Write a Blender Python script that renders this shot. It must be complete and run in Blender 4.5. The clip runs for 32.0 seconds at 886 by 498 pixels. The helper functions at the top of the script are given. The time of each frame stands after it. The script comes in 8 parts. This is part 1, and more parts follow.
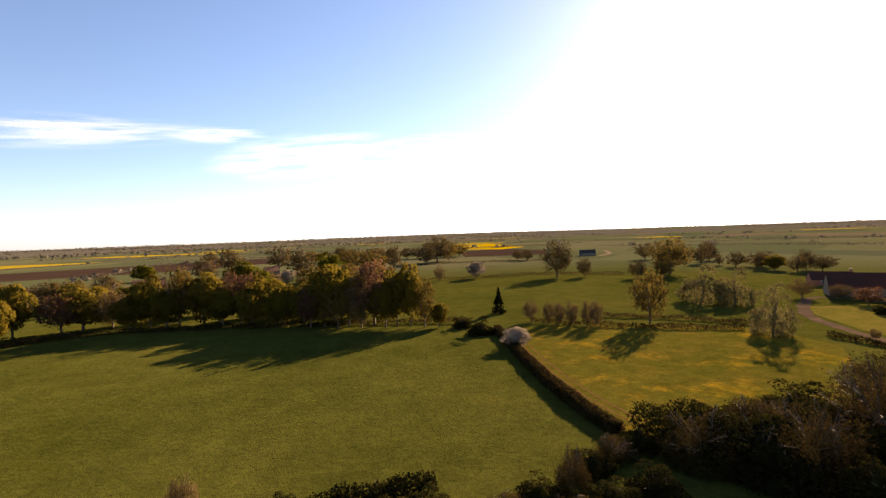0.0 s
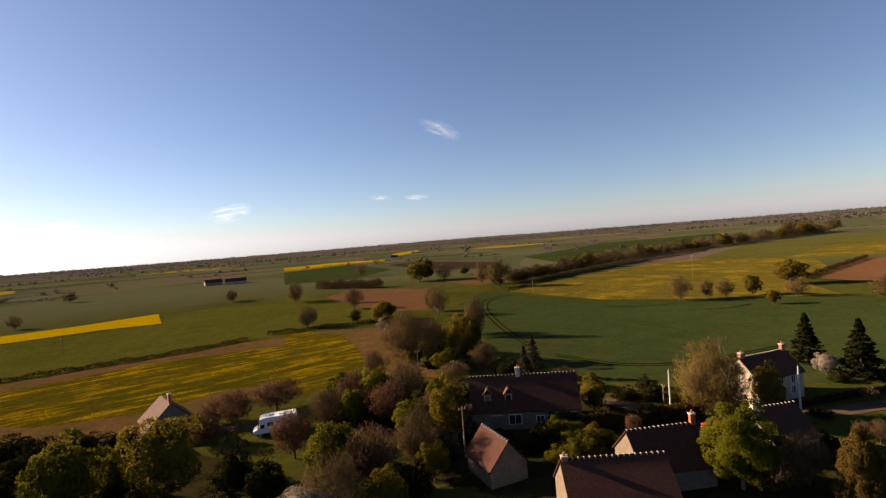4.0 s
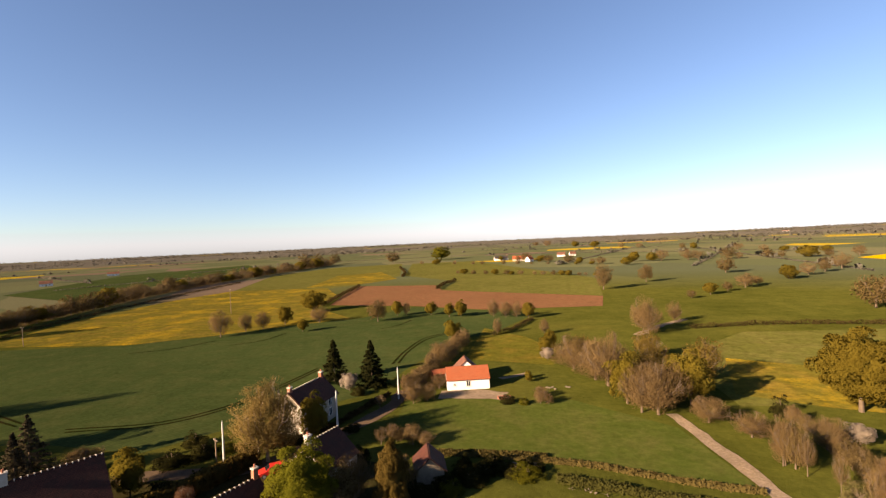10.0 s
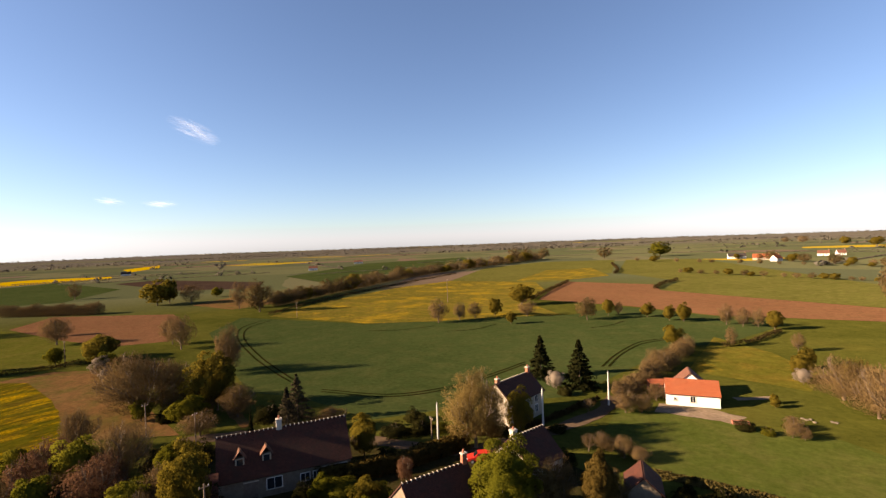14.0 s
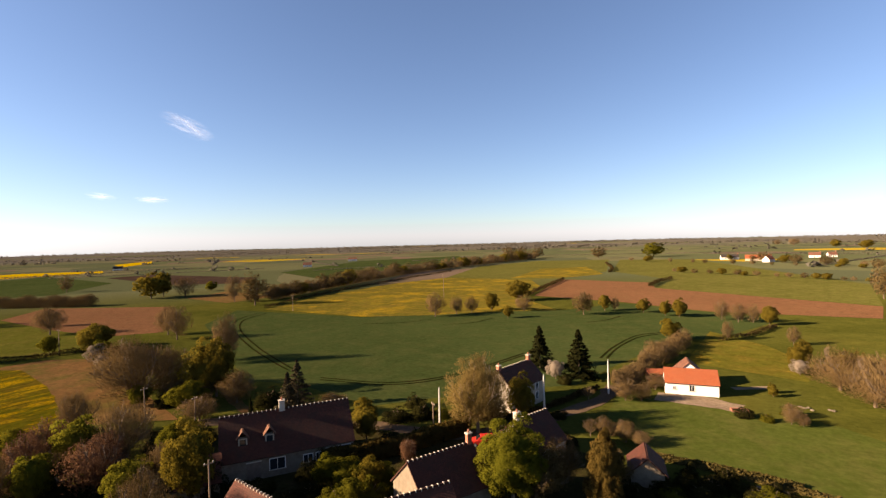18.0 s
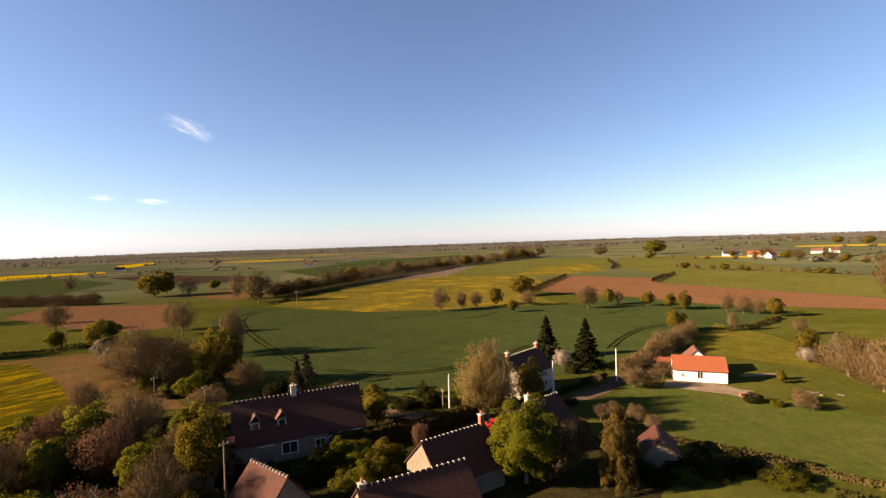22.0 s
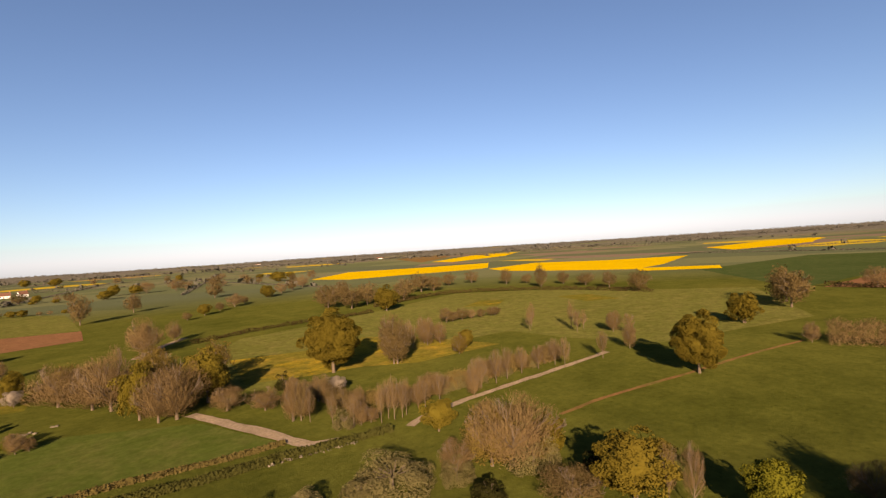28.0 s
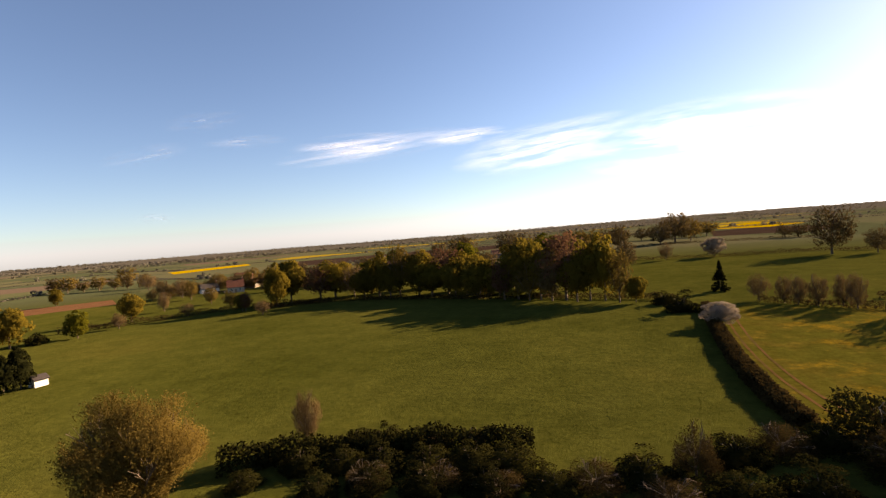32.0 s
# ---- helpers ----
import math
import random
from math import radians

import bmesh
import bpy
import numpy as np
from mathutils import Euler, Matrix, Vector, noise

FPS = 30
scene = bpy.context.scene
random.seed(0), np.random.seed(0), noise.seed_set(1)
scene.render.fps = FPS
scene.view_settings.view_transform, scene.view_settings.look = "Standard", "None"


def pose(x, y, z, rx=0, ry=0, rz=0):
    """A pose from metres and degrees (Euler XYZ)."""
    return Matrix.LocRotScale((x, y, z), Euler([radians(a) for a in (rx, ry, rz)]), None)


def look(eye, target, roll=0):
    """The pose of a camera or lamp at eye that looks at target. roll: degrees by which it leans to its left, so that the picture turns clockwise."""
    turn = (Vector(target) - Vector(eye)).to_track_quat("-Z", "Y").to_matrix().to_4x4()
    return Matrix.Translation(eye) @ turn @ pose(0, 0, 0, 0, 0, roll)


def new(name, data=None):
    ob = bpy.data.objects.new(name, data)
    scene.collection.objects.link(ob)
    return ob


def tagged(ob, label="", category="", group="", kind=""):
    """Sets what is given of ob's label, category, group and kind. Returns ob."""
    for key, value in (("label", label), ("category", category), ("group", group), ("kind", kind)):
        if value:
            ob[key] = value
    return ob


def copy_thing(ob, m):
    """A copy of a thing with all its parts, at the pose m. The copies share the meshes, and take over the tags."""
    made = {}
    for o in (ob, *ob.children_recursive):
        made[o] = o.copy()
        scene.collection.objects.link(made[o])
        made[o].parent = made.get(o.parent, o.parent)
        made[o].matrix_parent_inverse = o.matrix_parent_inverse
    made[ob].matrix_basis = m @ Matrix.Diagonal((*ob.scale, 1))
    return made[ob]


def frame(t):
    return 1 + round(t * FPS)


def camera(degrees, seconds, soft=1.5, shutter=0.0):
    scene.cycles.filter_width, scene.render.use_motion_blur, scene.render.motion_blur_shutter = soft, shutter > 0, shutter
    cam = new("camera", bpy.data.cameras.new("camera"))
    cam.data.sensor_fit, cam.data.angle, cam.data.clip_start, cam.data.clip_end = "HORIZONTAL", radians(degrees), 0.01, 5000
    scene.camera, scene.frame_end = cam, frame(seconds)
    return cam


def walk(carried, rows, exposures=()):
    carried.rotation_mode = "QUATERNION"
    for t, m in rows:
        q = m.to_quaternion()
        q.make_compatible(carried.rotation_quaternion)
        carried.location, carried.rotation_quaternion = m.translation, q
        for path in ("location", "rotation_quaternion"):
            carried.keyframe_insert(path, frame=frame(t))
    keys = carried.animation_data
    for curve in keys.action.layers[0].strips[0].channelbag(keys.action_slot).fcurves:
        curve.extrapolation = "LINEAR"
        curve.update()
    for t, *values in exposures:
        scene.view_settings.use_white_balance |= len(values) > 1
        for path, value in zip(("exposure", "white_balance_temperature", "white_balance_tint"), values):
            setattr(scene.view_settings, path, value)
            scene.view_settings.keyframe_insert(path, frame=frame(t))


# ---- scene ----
# ---------------------------------------------------------------- camera
cam = camera(85.37, 32.0, soft=1.3)
# seconds, eye, heading, pitch, roll (degrees)
PATH = [
    (0, -11.92, -3.28, 27.19, -9.66, -1.80, -2.07),
    (0.5, -12.32, -2.00, 27.62, -28.68, -1.70, -2.01),
    (1, -12.39, -0.75, 28.05, -40.72, -1.99, -2.35),
    (1.5, -12.01, 0.33, 28.42, -49.19, -2.12, -2.71),
    (2, -11.28, 1.22, 28.70, -65.37, -1.94, -2.97),
    (2.5, -10.32, 1.97, 28.94, -80.93, -1.86, -3.35),
    (3, -9.25, 2.51, 29.15, -94.98, -1.49, -3.87),
    (3.5, -8.22, 2.70, 29.38, -105.37, -1.35, -4.50),
    (4, -7.37, 2.60, 29.62, -114.04, -1.13, -4.44),
    (4.5, -6.65, 2.40, 29.84, -123.07, -1.21, -4.39),
    (6.5, -4.13, 1.79, 30.82, -140.72, -1.42, -3.41),
    (7, -3.70, 1.49, 30.93, -145.96, -1.75, -3.18),
    (7.5, -3.23, 1.31, 30.98, -151.31, -1.42, -3.00),
    (8, -2.72, 1.21, 30.98, -157.69, -1.32, -3.04),
    (8.5, -2.26, 1.08, 30.99, -163.18, -1.25, -2.94),
    (9, -1.88, 0.87, 30.99, -168.20, -1.36, -2.72),
    (9.5, -1.53, 0.62, 30.97, -167.72, -1.12, -2.95),
    (10, -1.30, 0.40, 30.96, -166.18, -0.89, -2.69),
    (10.5, -1.29, 0.15, 31.00, -161.43, -0.87, -2.63),
    (11, -1.47, -0.26, 31.11, -150.34, -0.94, -2.67),
    (11.5, -1.63, -0.79, 31.21, -142.29, -1.63, -2.51),
    (12, -1.58, -1.17, 31.23, -141.86, -1.52, -2.39),
    (12.5, -1.37, -1.34, 31.24, -141.52, -1.17, -2.19),
    (13, -1.12, -1.37, 31.27, -141.91, -1.17, -2.19),
    (13.5, -0.87, -1.28, 31.27, -141.64, -0.70, -1.96),
    (14, -0.67, -1.15, 31.21, -141.64, -0.55, -2.17),
    (14.5, -0.52, -1.05, 31.08, -141.64, -0.58, -1.87),
    (16.5, 0.20, -0.42, 29.84, -141.76, -0.52, -1.61),
    (17, 0.30, -0.41, 29.59, -141.02, -0.73, -1.95),
    (17.5, 0.44, -0.30, 29.29, -141.18, -0.72, -1.59),
    (18, 0.59, -0.12, 28.98, -142.37, -0.63, -1.52),
    (18.5, 0.70, 0.03, 28.71, -141.76, -0.49, -1.60),
    (19, 0.80, 0.13, 28.49, -141.84, -0.62, -1.32),
    (19.5, 0.91, 0.24, 28.30, -142.55, -0.57, -1.56),
    (20, 1.03, 0.35, 28.07, -142.06, -0.51, -1.62),
    (20.5, 1.15, 0.45, 27.79, -141.89, -0.47, -1.36),
    (21, 1.29, 0.59, 27.50, -142.16, -0.42, -1.58),
    (21.5, 1.43, 0.74, 27.21, -141.70, -0.56, -1.48),
    (22, 1.53, 0.83, 26.94, -142.28, -0.63, -1.90),
    (22.5, 1.60, 0.88, 26.70, -142.23, -0.72, -1.51),
    (23, 1.68, 0.94, 26.46, -142.67, -0.62, -1.80),
    (23.5, 1.77, 0.98, 26.22, -142.88, -0.60, -1.79),
    (24, 1.80, 0.98, 25.96, -142.39, -0.60, -1.46),
    (24.5, 1.82, 0.98, 25.70, -143.71, -0.45, -1.66),
    (26.5, 3.85, 2.19, 26.05, -185.03, 0.19, -2.65),
    (27, 4.12, 2.06, 25.72, -197.55, 0.18, -2.96),
    (27.5, 4.30, 1.86, 25.37, -209.62, 0.21, -3.59),
    (28, 4.36, 1.58, 25.01, -222.97, 0.01, -3.62),
    (28.5, 4.42, 1.25, 24.63, -236.80, -0.34, -3.77),
    (29, 4.55, 0.92, 24.20, -252.40, 0.04, -4.10),
    (29.5, 4.51, 0.64, 23.79, -265.82, -0.21, -4.55),
    (30, 4.23, 0.43, 23.42, -279.35, -0.70, -4.52),
    (30.5, 3.94, 0.22, 23.10, -294.28, -1.03, -4.37),
    (31, 3.72, -0.03, 22.77, -309.49, -1.24, -4.14),
    (31.5, 3.38, -0.26, 22.33, -323.70, -1.23, -4.18),
    (32, 2.85, -0.39, 21.70, -341.34, -1.62, -4.50),
]


def aim(x, y, z, yaw, pitch, roll):
    a, b = radians(yaw), radians(pitch)
    ahead = Vector((-math.sin(a) * math.cos(b), math.cos(a) * math.cos(b), math.sin(b)))
    eye = Vector((x, y, z))
    return look(eye, eye + ahead * 2, roll)


walk(cam, [(r[0], aim(*r[1:])) for r in PATH], exposures=[(0, 2.5, 7800, 20), (1, 2.36, 7600, 20), (2.5, 1.9, 7300, 20), (4, 1.6, 7250, 20), (7, 2.15, 7250, 19), (24.5, 2.15, 7250, 19), (26.5, 2.06, 7250, 19), (27.3, 1.9, 7250, 19), (28.5, 1.56, 7250, 19), (29, 1.42, 7250, 19), (30, 1.4, 7150, 19), (31, 1.5, 7250, 19), (32, 2.15, 7700, 19)])

# ---------------------------------------------------------------- world and sun
SUN_AZ, SUN_EL = 44, 20      # degrees clockwise from +y, degrees above the horizon
world = bpy.data.worlds.new("world")
scene.world = world
world.use_nodes = True
wn = world.node_tree.nodes
sky = wn.new("ShaderNodeTexSky")
sky.sky_type = "NISHITA"
sky.sun_disc = False
sky.sun_elevation, sky.sun_rotation = radians(SUN_EL), radians(SUN_AZ)
sky.altitude, sky.air_density, sky.dust_density, sky.ozone_density = 200, 0.9, 0.35, 4.5
wn["Background"].inputs["Strength"].default_value = 0.046
tone = wn.new("ShaderNodeMix")
tone.data_type, tone.blend_type = "RGBA", "MULTIPLY"
tone.inputs[0].default_value, tone.inputs[7].default_value = 1.0, (1.07, 1.0, 0.97, 1)
world.node_tree.links.new(sky.outputs[0], tone.inputs[6])
# horizon haze stays a cool white: blue never under green, red and green never over blue
bands, whole = wn.new("ShaderNodeSeparateColor"), wn.new("ShaderNodeCombineColor")
world.node_tree.links.new(tone.outputs[2], bands.inputs[0])
blue = wn.new("ShaderNodeMath")
blue.operation = "MAXIMUM"
world.node_tree.links.new(bands.outputs[1], blue.inputs[0])
world.node_tree.links.new(bands.outputs[2], blue.inputs[1])
world.node_tree.links.new(blue.outputs[0], whole.inputs[2])
for channel, most in ((0, 0.90), (1, 0.965)):
    top, keep = wn.new("ShaderNodeMath"), wn.new("ShaderNodeMath")
    top.operation, keep.operation = "MULTIPLY", "MINIMUM"
    top.inputs[1].default_value = most
    world.node_tree.links.new(blue.outputs[0], top.inputs[0])
    world.node_tree.links.new(top.outputs[0], keep.inputs[0])
    world.node_tree.links.new(bands.outputs[channel], keep.inputs[1])
    world.node_tree.links.new(keep.outputs[0], whole.inputs[channel])
world.node_tree.links.new(whole.outputs[0], wn["Background"].inputs["Color"])
sun = new("sun", bpy.data.lights.new("sun", "SUN"))
sun.data.energy, sun.data.angle, sun.data.color = 5.0, radians(0.6), (1.0, 0.80, 0.56)
to_sun = Vector((math.sin(radians(SUN_AZ)) * math.cos(radians(SUN_EL)), math.cos(radians(SUN_AZ)) * math.cos(radians(SUN_EL)), math.sin(radians(SUN_EL))))
sun.matrix_world = look(to_sun * 100, (0, 0, 0))

# ---------------------------------------------------------------- materials
MATS = {}


def nodes_of(name):
    m = bpy.data.materials.new(name)
    m.use_nodes = True
    MATS[name] = m
    return m, m.node_tree.nodes, m.node_tree.links, m.node_tree.nodes["Principled BSDF"]


def ramp(n, stops):
    r = n.new("ShaderNodeValToRGB")
    while len(r.color_ramp.elements) < len(stops):
        r.color_ramp.elements.new(0.5)
    for e, (p, c) in zip(r.color_ramp.elements, stops):
        e.position, e.color = p, (*c, 1)
    return r


def noise_tex(n, l, vec, scale, detail=6.0, rough=0.6):
    t = n.new("ShaderNodeTexNoise")
    t.inputs["Scale"].default_value, t.inputs["Detail"].default_value, t.inputs["Roughness"].default_value = scale, detail, rough
    l.new(vec, t.inputs["Vector"])
    return t


def mixed(n, l, fac, a, b, mode="MIX"):
    m = n.new("ShaderNodeMix")
    m.data_type, m.blend_type = "RGBA", mode
    for sock, v in ((m.inputs[0], fac), (m.inputs[6], a), (m.inputs[7], b)):
        if isinstance(v, (int, float)):
            sock.default_value = v
        elif isinstance(v, tuple):
            sock.default_value = (*v, 1)
        else:
            l.new(v, sock)
    return m.outputs[2]


def ground_mat(name, lo, hi, patch=None, spot=None, big=0.02, fine=0.9, rows=0.0, bump=0.25, row_dir=0.0, spot_scale=0.05, spot_edge=(0.52, 0.62), tufts=0.7):
    """Field surface: broad tints, fine grain, optional flower patches and drill rows."""
    m, n, l, p = nodes_of(name)
    geo = n.new("ShaderNodeNewGeometry").outputs["Position"]
    a = noise_tex(n, l, geo, big, 5)
    b = noise_tex(n, l, geo, fine, 8, 0.75)
    mid = noise_tex(n, l, geo, big * 7, 5, 0.65)
    r = ramp(n, [(0.3, lo), (0.7, hi)])
    l.new(a.outputs[0], r.inputs[0])
    col = r.outputs[0]
    if patch:
        rp = ramp(n, [(0.45, (0, 0, 0)), (0.7, (1, 1, 1))])
        l.new(mid.outputs[0], rp.inputs[0])
        col = mixed(n, l, rp.outputs[0], col, patch)
    if rows:
        rot = n.new("ShaderNodeVectorRotate")
        rot.rotation_type = "Z_AXIS"
        rot.inputs["Angle"].default_value = row_dir
        l.new(geo, rot.inputs["Vector"])
        w = n.new("ShaderNodeTexWave")
        w.inputs["Scale"].default_value, w.inputs["Distortion"].default_value, w.inputs["Detail"].default_value = rows, 3.0, 4
        l.new(rot.outputs[0], w.inputs["Vector"])
        rw = ramp(n, [(0.3, (0.62, 0.62, 0.62)), (0.8, (1.1, 1.1, 1.1))])
        l.new(w.outputs[0], rw.inputs[0])
        col = mixed(n, l, 0.35, col, rw.outputs[0], "MULTIPLY")
    if spot:
        lay = geo
        if rows:
            drawn = n.new("ShaderNodeMapping")
            drawn.inputs["Scale"].default_value = (1.5, 0.32, 1)
            l.new(rot.outputs[0], drawn.inputs["Vector"])
            lay = drawn.outputs[0]
        s = noise_tex(n, l, lay, spot_scale, 9, 0.72)
        rs = ramp(n, [(spot_edge[0], (0, 0, 0)), (spot_edge[1], (1, 1, 1))])
        l.new(s.outputs[0], rs.inputs[0])
        fl = noise_tex(n, l, geo, 1.7, 6, 0.8)
        rf = ramp(n, [(0.38, (0, 0, 0)), (0.6, (1, 1, 1))])
        l.new(fl.outputs[0], rf.inputs[0])
        f = mixed(n, l, 1.0, rs.outputs[0], rf.outputs[0], "MULTIPLY")
        col = mixed(n, l, f, col, spot)
    rb = ramp(n, [(0.25, (0.5, 0.5, 0.5)), (0.75, (1.35, 1.35, 1.35))])
    l.new(b.outputs[0], rb.inputs[0])
    col = mixed(n, l, 0.75, col, rb.outputs[0], "MULTIPLY")
    tuft = noise_tex(n, l, geo, 0.33, 5, 0.75)
    rk = ramp(n, [(0.36, (0.66, 0.68, 0.62)), (0.52, (1.0, 1.0, 1.0)), (0.68, (1.28, 1.22, 1.12))])
    l.new(tuft.outputs[0], rk.inputs[0])
    col = mixed(n, l, tufts, col, rk.outputs[0], "MULTIPLY")
    l.new(col, p.inputs["Base Color"])
    p.inputs["Roughness"].default_value, p.inputs["Specular IOR Level"].default_value, p.inputs["Diffuse Roughness"].default_value = 1.0, 0.0, 0.3
    bp = n.new("ShaderNodeBump")
    bp.inputs["Strength"].default_value, bp.inputs["Distance"].default_value = bump, 0.35
    l.new(b.outputs[0], bp.inputs["Height"])
    l.new(bp.outputs[0], p.inputs["Normal"])
    return m


ground_mat("pasture", (0.055, 0.057, 0.013), (0.075, 0.074, 0.018), (0.086, 0.076, 0.022))
ground_mat("meadow_gold", (0.054, 0.053, 0.008), (0.080, 0.071, 0.012), (0.094, 0.068, 0.013), (0.250, 0.149, 0.007), fine=1.2, bump=0.4, spot_scale=0.07, spot_edge=(0.54, 0.70))
ground_mat("meadow_yellow", (0.066, 0.059, 0.011), (0.094, 0.078, 0.012), (0.116, 0.081, 0.016), (0.300, 0.186, 0.012), spot_scale=0.05, spot_edge=(0.50, 0.66))
ground_mat("lawn", (0.075, 0.069, 0.013), (0.104, 0.089, 0.018), (0.119, 0.091, 0.022), tufts=0.35)
ground_mat("crop", (0.024, 0.036, 0.011), (0.035, 0.048, 0.015), (0.041, 0.049, 0.016), rows=0.35, row_dir=0.7, bump=0.2, tufts=0.35)
ground_mat("crop_mid", (0.035, 0.046, 0.009), (0.046, 0.056, 0.012), (0.054, 0.056, 0.015), tufts=0.35)
ground_mat("crop_light", (0.048, 0.054, 0.009), (0.070, 0.071, 0.012), (0.083, 0.072, 0.016), rows=0.2, row_dir=0.25, tufts=0.35)
ground_mat("mustard", (0.040, 0.043, 0.003), (0.075, 0.062, 0.006), (0.066, 0.044, 0.007), (0.300, 0.176, 0.003), rows=0.12, row_dir=-0.14, bump=0.6, spot_scale=0.16, spot_edge=(0.49, 0.60))
ground_mat("rape", (0.290, 0.178, 0.003), (0.350, 0.226, 0.003), (0.270, 0.190, 0.006), bump=0.3, tufts=0.35)
ground_mat("soil", (0.104, 0.051, 0.026), (0.136, 0.067, 0.034), (0.118, 0.064, 0.031), rows=0.3, row_dir=0.4, bump=0.5, tufts=0.5)
ground_mat("soil_pale", (0.094, 0.051, 0.020), (0.116, 0.065, 0.026), (0.068, 0.059, 0.016), bump=0.5, tufts=0.5)
ground_mat("soil_dark", (0.030, 0.018, 0.015), (0.043, 0.029, 0.021), (0.037, 0.026, 0.018), bump=0.4)
ground_mat("asphalt", (0.060, 0.042, 0.029), (0.082, 0.057, 0.039), (0.093, 0.065, 0.042), fine=3, bump=0.1, tufts=0.5)
ground_mat("gravel", (0.150, 0.111, 0.079), (0.191, 0.145, 0.106), (0.131, 0.099, 0.060), fine=2.5, big=0.2, bump=0.4, tufts=0.5)
# leaf litter and rough ground, darkened to carry the tree shade in its colour
ground_mat("shade_toned_floor", (0.019, 0.018, 0.007), (0.032, 0.029, 0.009), (0.035, 0.025, 0.012), big=0.15, fine=1.8, bump=0.6)
ground_mat("stone", (0.125, 0.102, 0.075), (0.176, 0.142, 0.107), (0.097, 0.080, 0.048), fine=3, big=0.4, bump=0.6, tufts=0.5)
# flat track soil, darkened to paint in the shadow of the ruts
ground_mat("wheel_track", (0.009, 0.011, 0.003), (0.014, 0.016, 0.004), (0.019, 0.013, 0.005), fine=2, bump=0.4)


def country_mat():
    """Wide countryside: fields of differing crops with distance haze mixed into their colours, pasture close by."""
    m, n, l, p = nodes_of("countryside")
    geo = n.new("ShaderNodeNewGeometry").outputs["Position"]
    warp = noise_tex(n, l, geo, 0.002, 3)
    add = n.new("ShaderNodeVectorMath")
    add.operation = "MULTIPLY_ADD"
    l.new(warp.outputs["Color"], add.inputs[0])
    add.inputs[1].default_value = (120, 120, 0)
    l.new(geo, add.inputs[2])
    v = n.new("ShaderNodeTexVoronoi")
    v.inputs["Scale"].default_value = 0.0062
    l.new(add.outputs[0], v.inputs["Vector"])
    hue = n.new("ShaderNodeSeparateColor")
    l.new(v.outputs["Color"], hue.inputs[0])
    # far crops lightened and greyed: the haze is painted into these tints
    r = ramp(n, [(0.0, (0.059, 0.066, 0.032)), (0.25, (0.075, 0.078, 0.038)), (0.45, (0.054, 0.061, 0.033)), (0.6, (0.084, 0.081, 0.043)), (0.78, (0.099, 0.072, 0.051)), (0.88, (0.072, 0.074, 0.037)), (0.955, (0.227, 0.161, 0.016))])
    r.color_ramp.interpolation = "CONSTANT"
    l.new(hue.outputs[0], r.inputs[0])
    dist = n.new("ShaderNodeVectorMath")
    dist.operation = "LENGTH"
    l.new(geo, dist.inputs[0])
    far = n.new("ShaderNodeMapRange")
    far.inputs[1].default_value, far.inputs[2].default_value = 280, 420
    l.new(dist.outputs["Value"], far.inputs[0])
    a = noise_tex(n, l, geo, 0.02, 6)
    near = ramp(n, [(0.3, (0.034, 0.038, 0.007)), (0.55, (0.052, 0.054, 0.011)), (0.75, (0.067, 0.061, 0.013))])
    l.new(a.outputs[0], near.inputs[0])
    trod = noise_tex(n, l, geo, 0.16, 7, 0.7)
    rt = ramp(n, [(0.3, (0.72, 0.72, 0.70)), (0.7, (1.2, 1.18, 1.1))])
    l.new(trod.outputs[0], rt.inputs[0])
    col = mixed(n, l, 0.7, near.outputs[0], rt.outputs[0], "MULTIPLY")
    tuft = noise_tex(n, l, geo, 0.9, 4, 0.8)
    rk = ramp(n, [(0.58, (1, 1, 1)), (0.70, (0.55, 0.55, 0.5))])
    l.new(tuft.outputs[0], rk.inputs[0])
    col = mixed(n, l, 0.8, col, rk.outputs[0], "MULTIPLY")
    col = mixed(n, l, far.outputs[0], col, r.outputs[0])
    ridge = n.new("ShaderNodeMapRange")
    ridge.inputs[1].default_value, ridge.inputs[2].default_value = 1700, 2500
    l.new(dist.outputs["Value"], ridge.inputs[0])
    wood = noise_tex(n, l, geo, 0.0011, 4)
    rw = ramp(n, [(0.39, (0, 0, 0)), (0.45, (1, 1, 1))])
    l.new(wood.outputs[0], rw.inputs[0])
    # wood cover on the ridge, its brown greyed for haze as well
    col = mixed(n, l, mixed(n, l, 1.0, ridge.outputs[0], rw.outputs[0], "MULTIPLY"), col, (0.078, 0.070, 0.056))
    b = noise_tex(n, l, geo, 0.8, 8, 0.75)
    rb = ramp(n, [(0.25, (0.55, 0.55, 0.55)), (0.75, (1.3, 1.3, 1.3))])
    l.new(b.outputs[0], rb.inputs[0])
    col = mixed(n, l, 0.75, col, rb.outputs[0], "MULTIPLY")
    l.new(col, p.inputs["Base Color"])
    p.inputs["Roughness"].default_value, p.inputs["Specular IOR Level"].default_value, p.inputs["Diffuse Roughness"].default_value = 1.0, 0.0, 0.3
    bp = n.new("ShaderNodeBump")
    bp.inputs["Strength"].default_value, bp.inputs["Distance"].default_value = 0.55, 0.35
    l.new(b.outputs[0], bp.inputs["Height"])
    l.new(bp.outputs[0], p.inputs["Normal"])


country_mat()


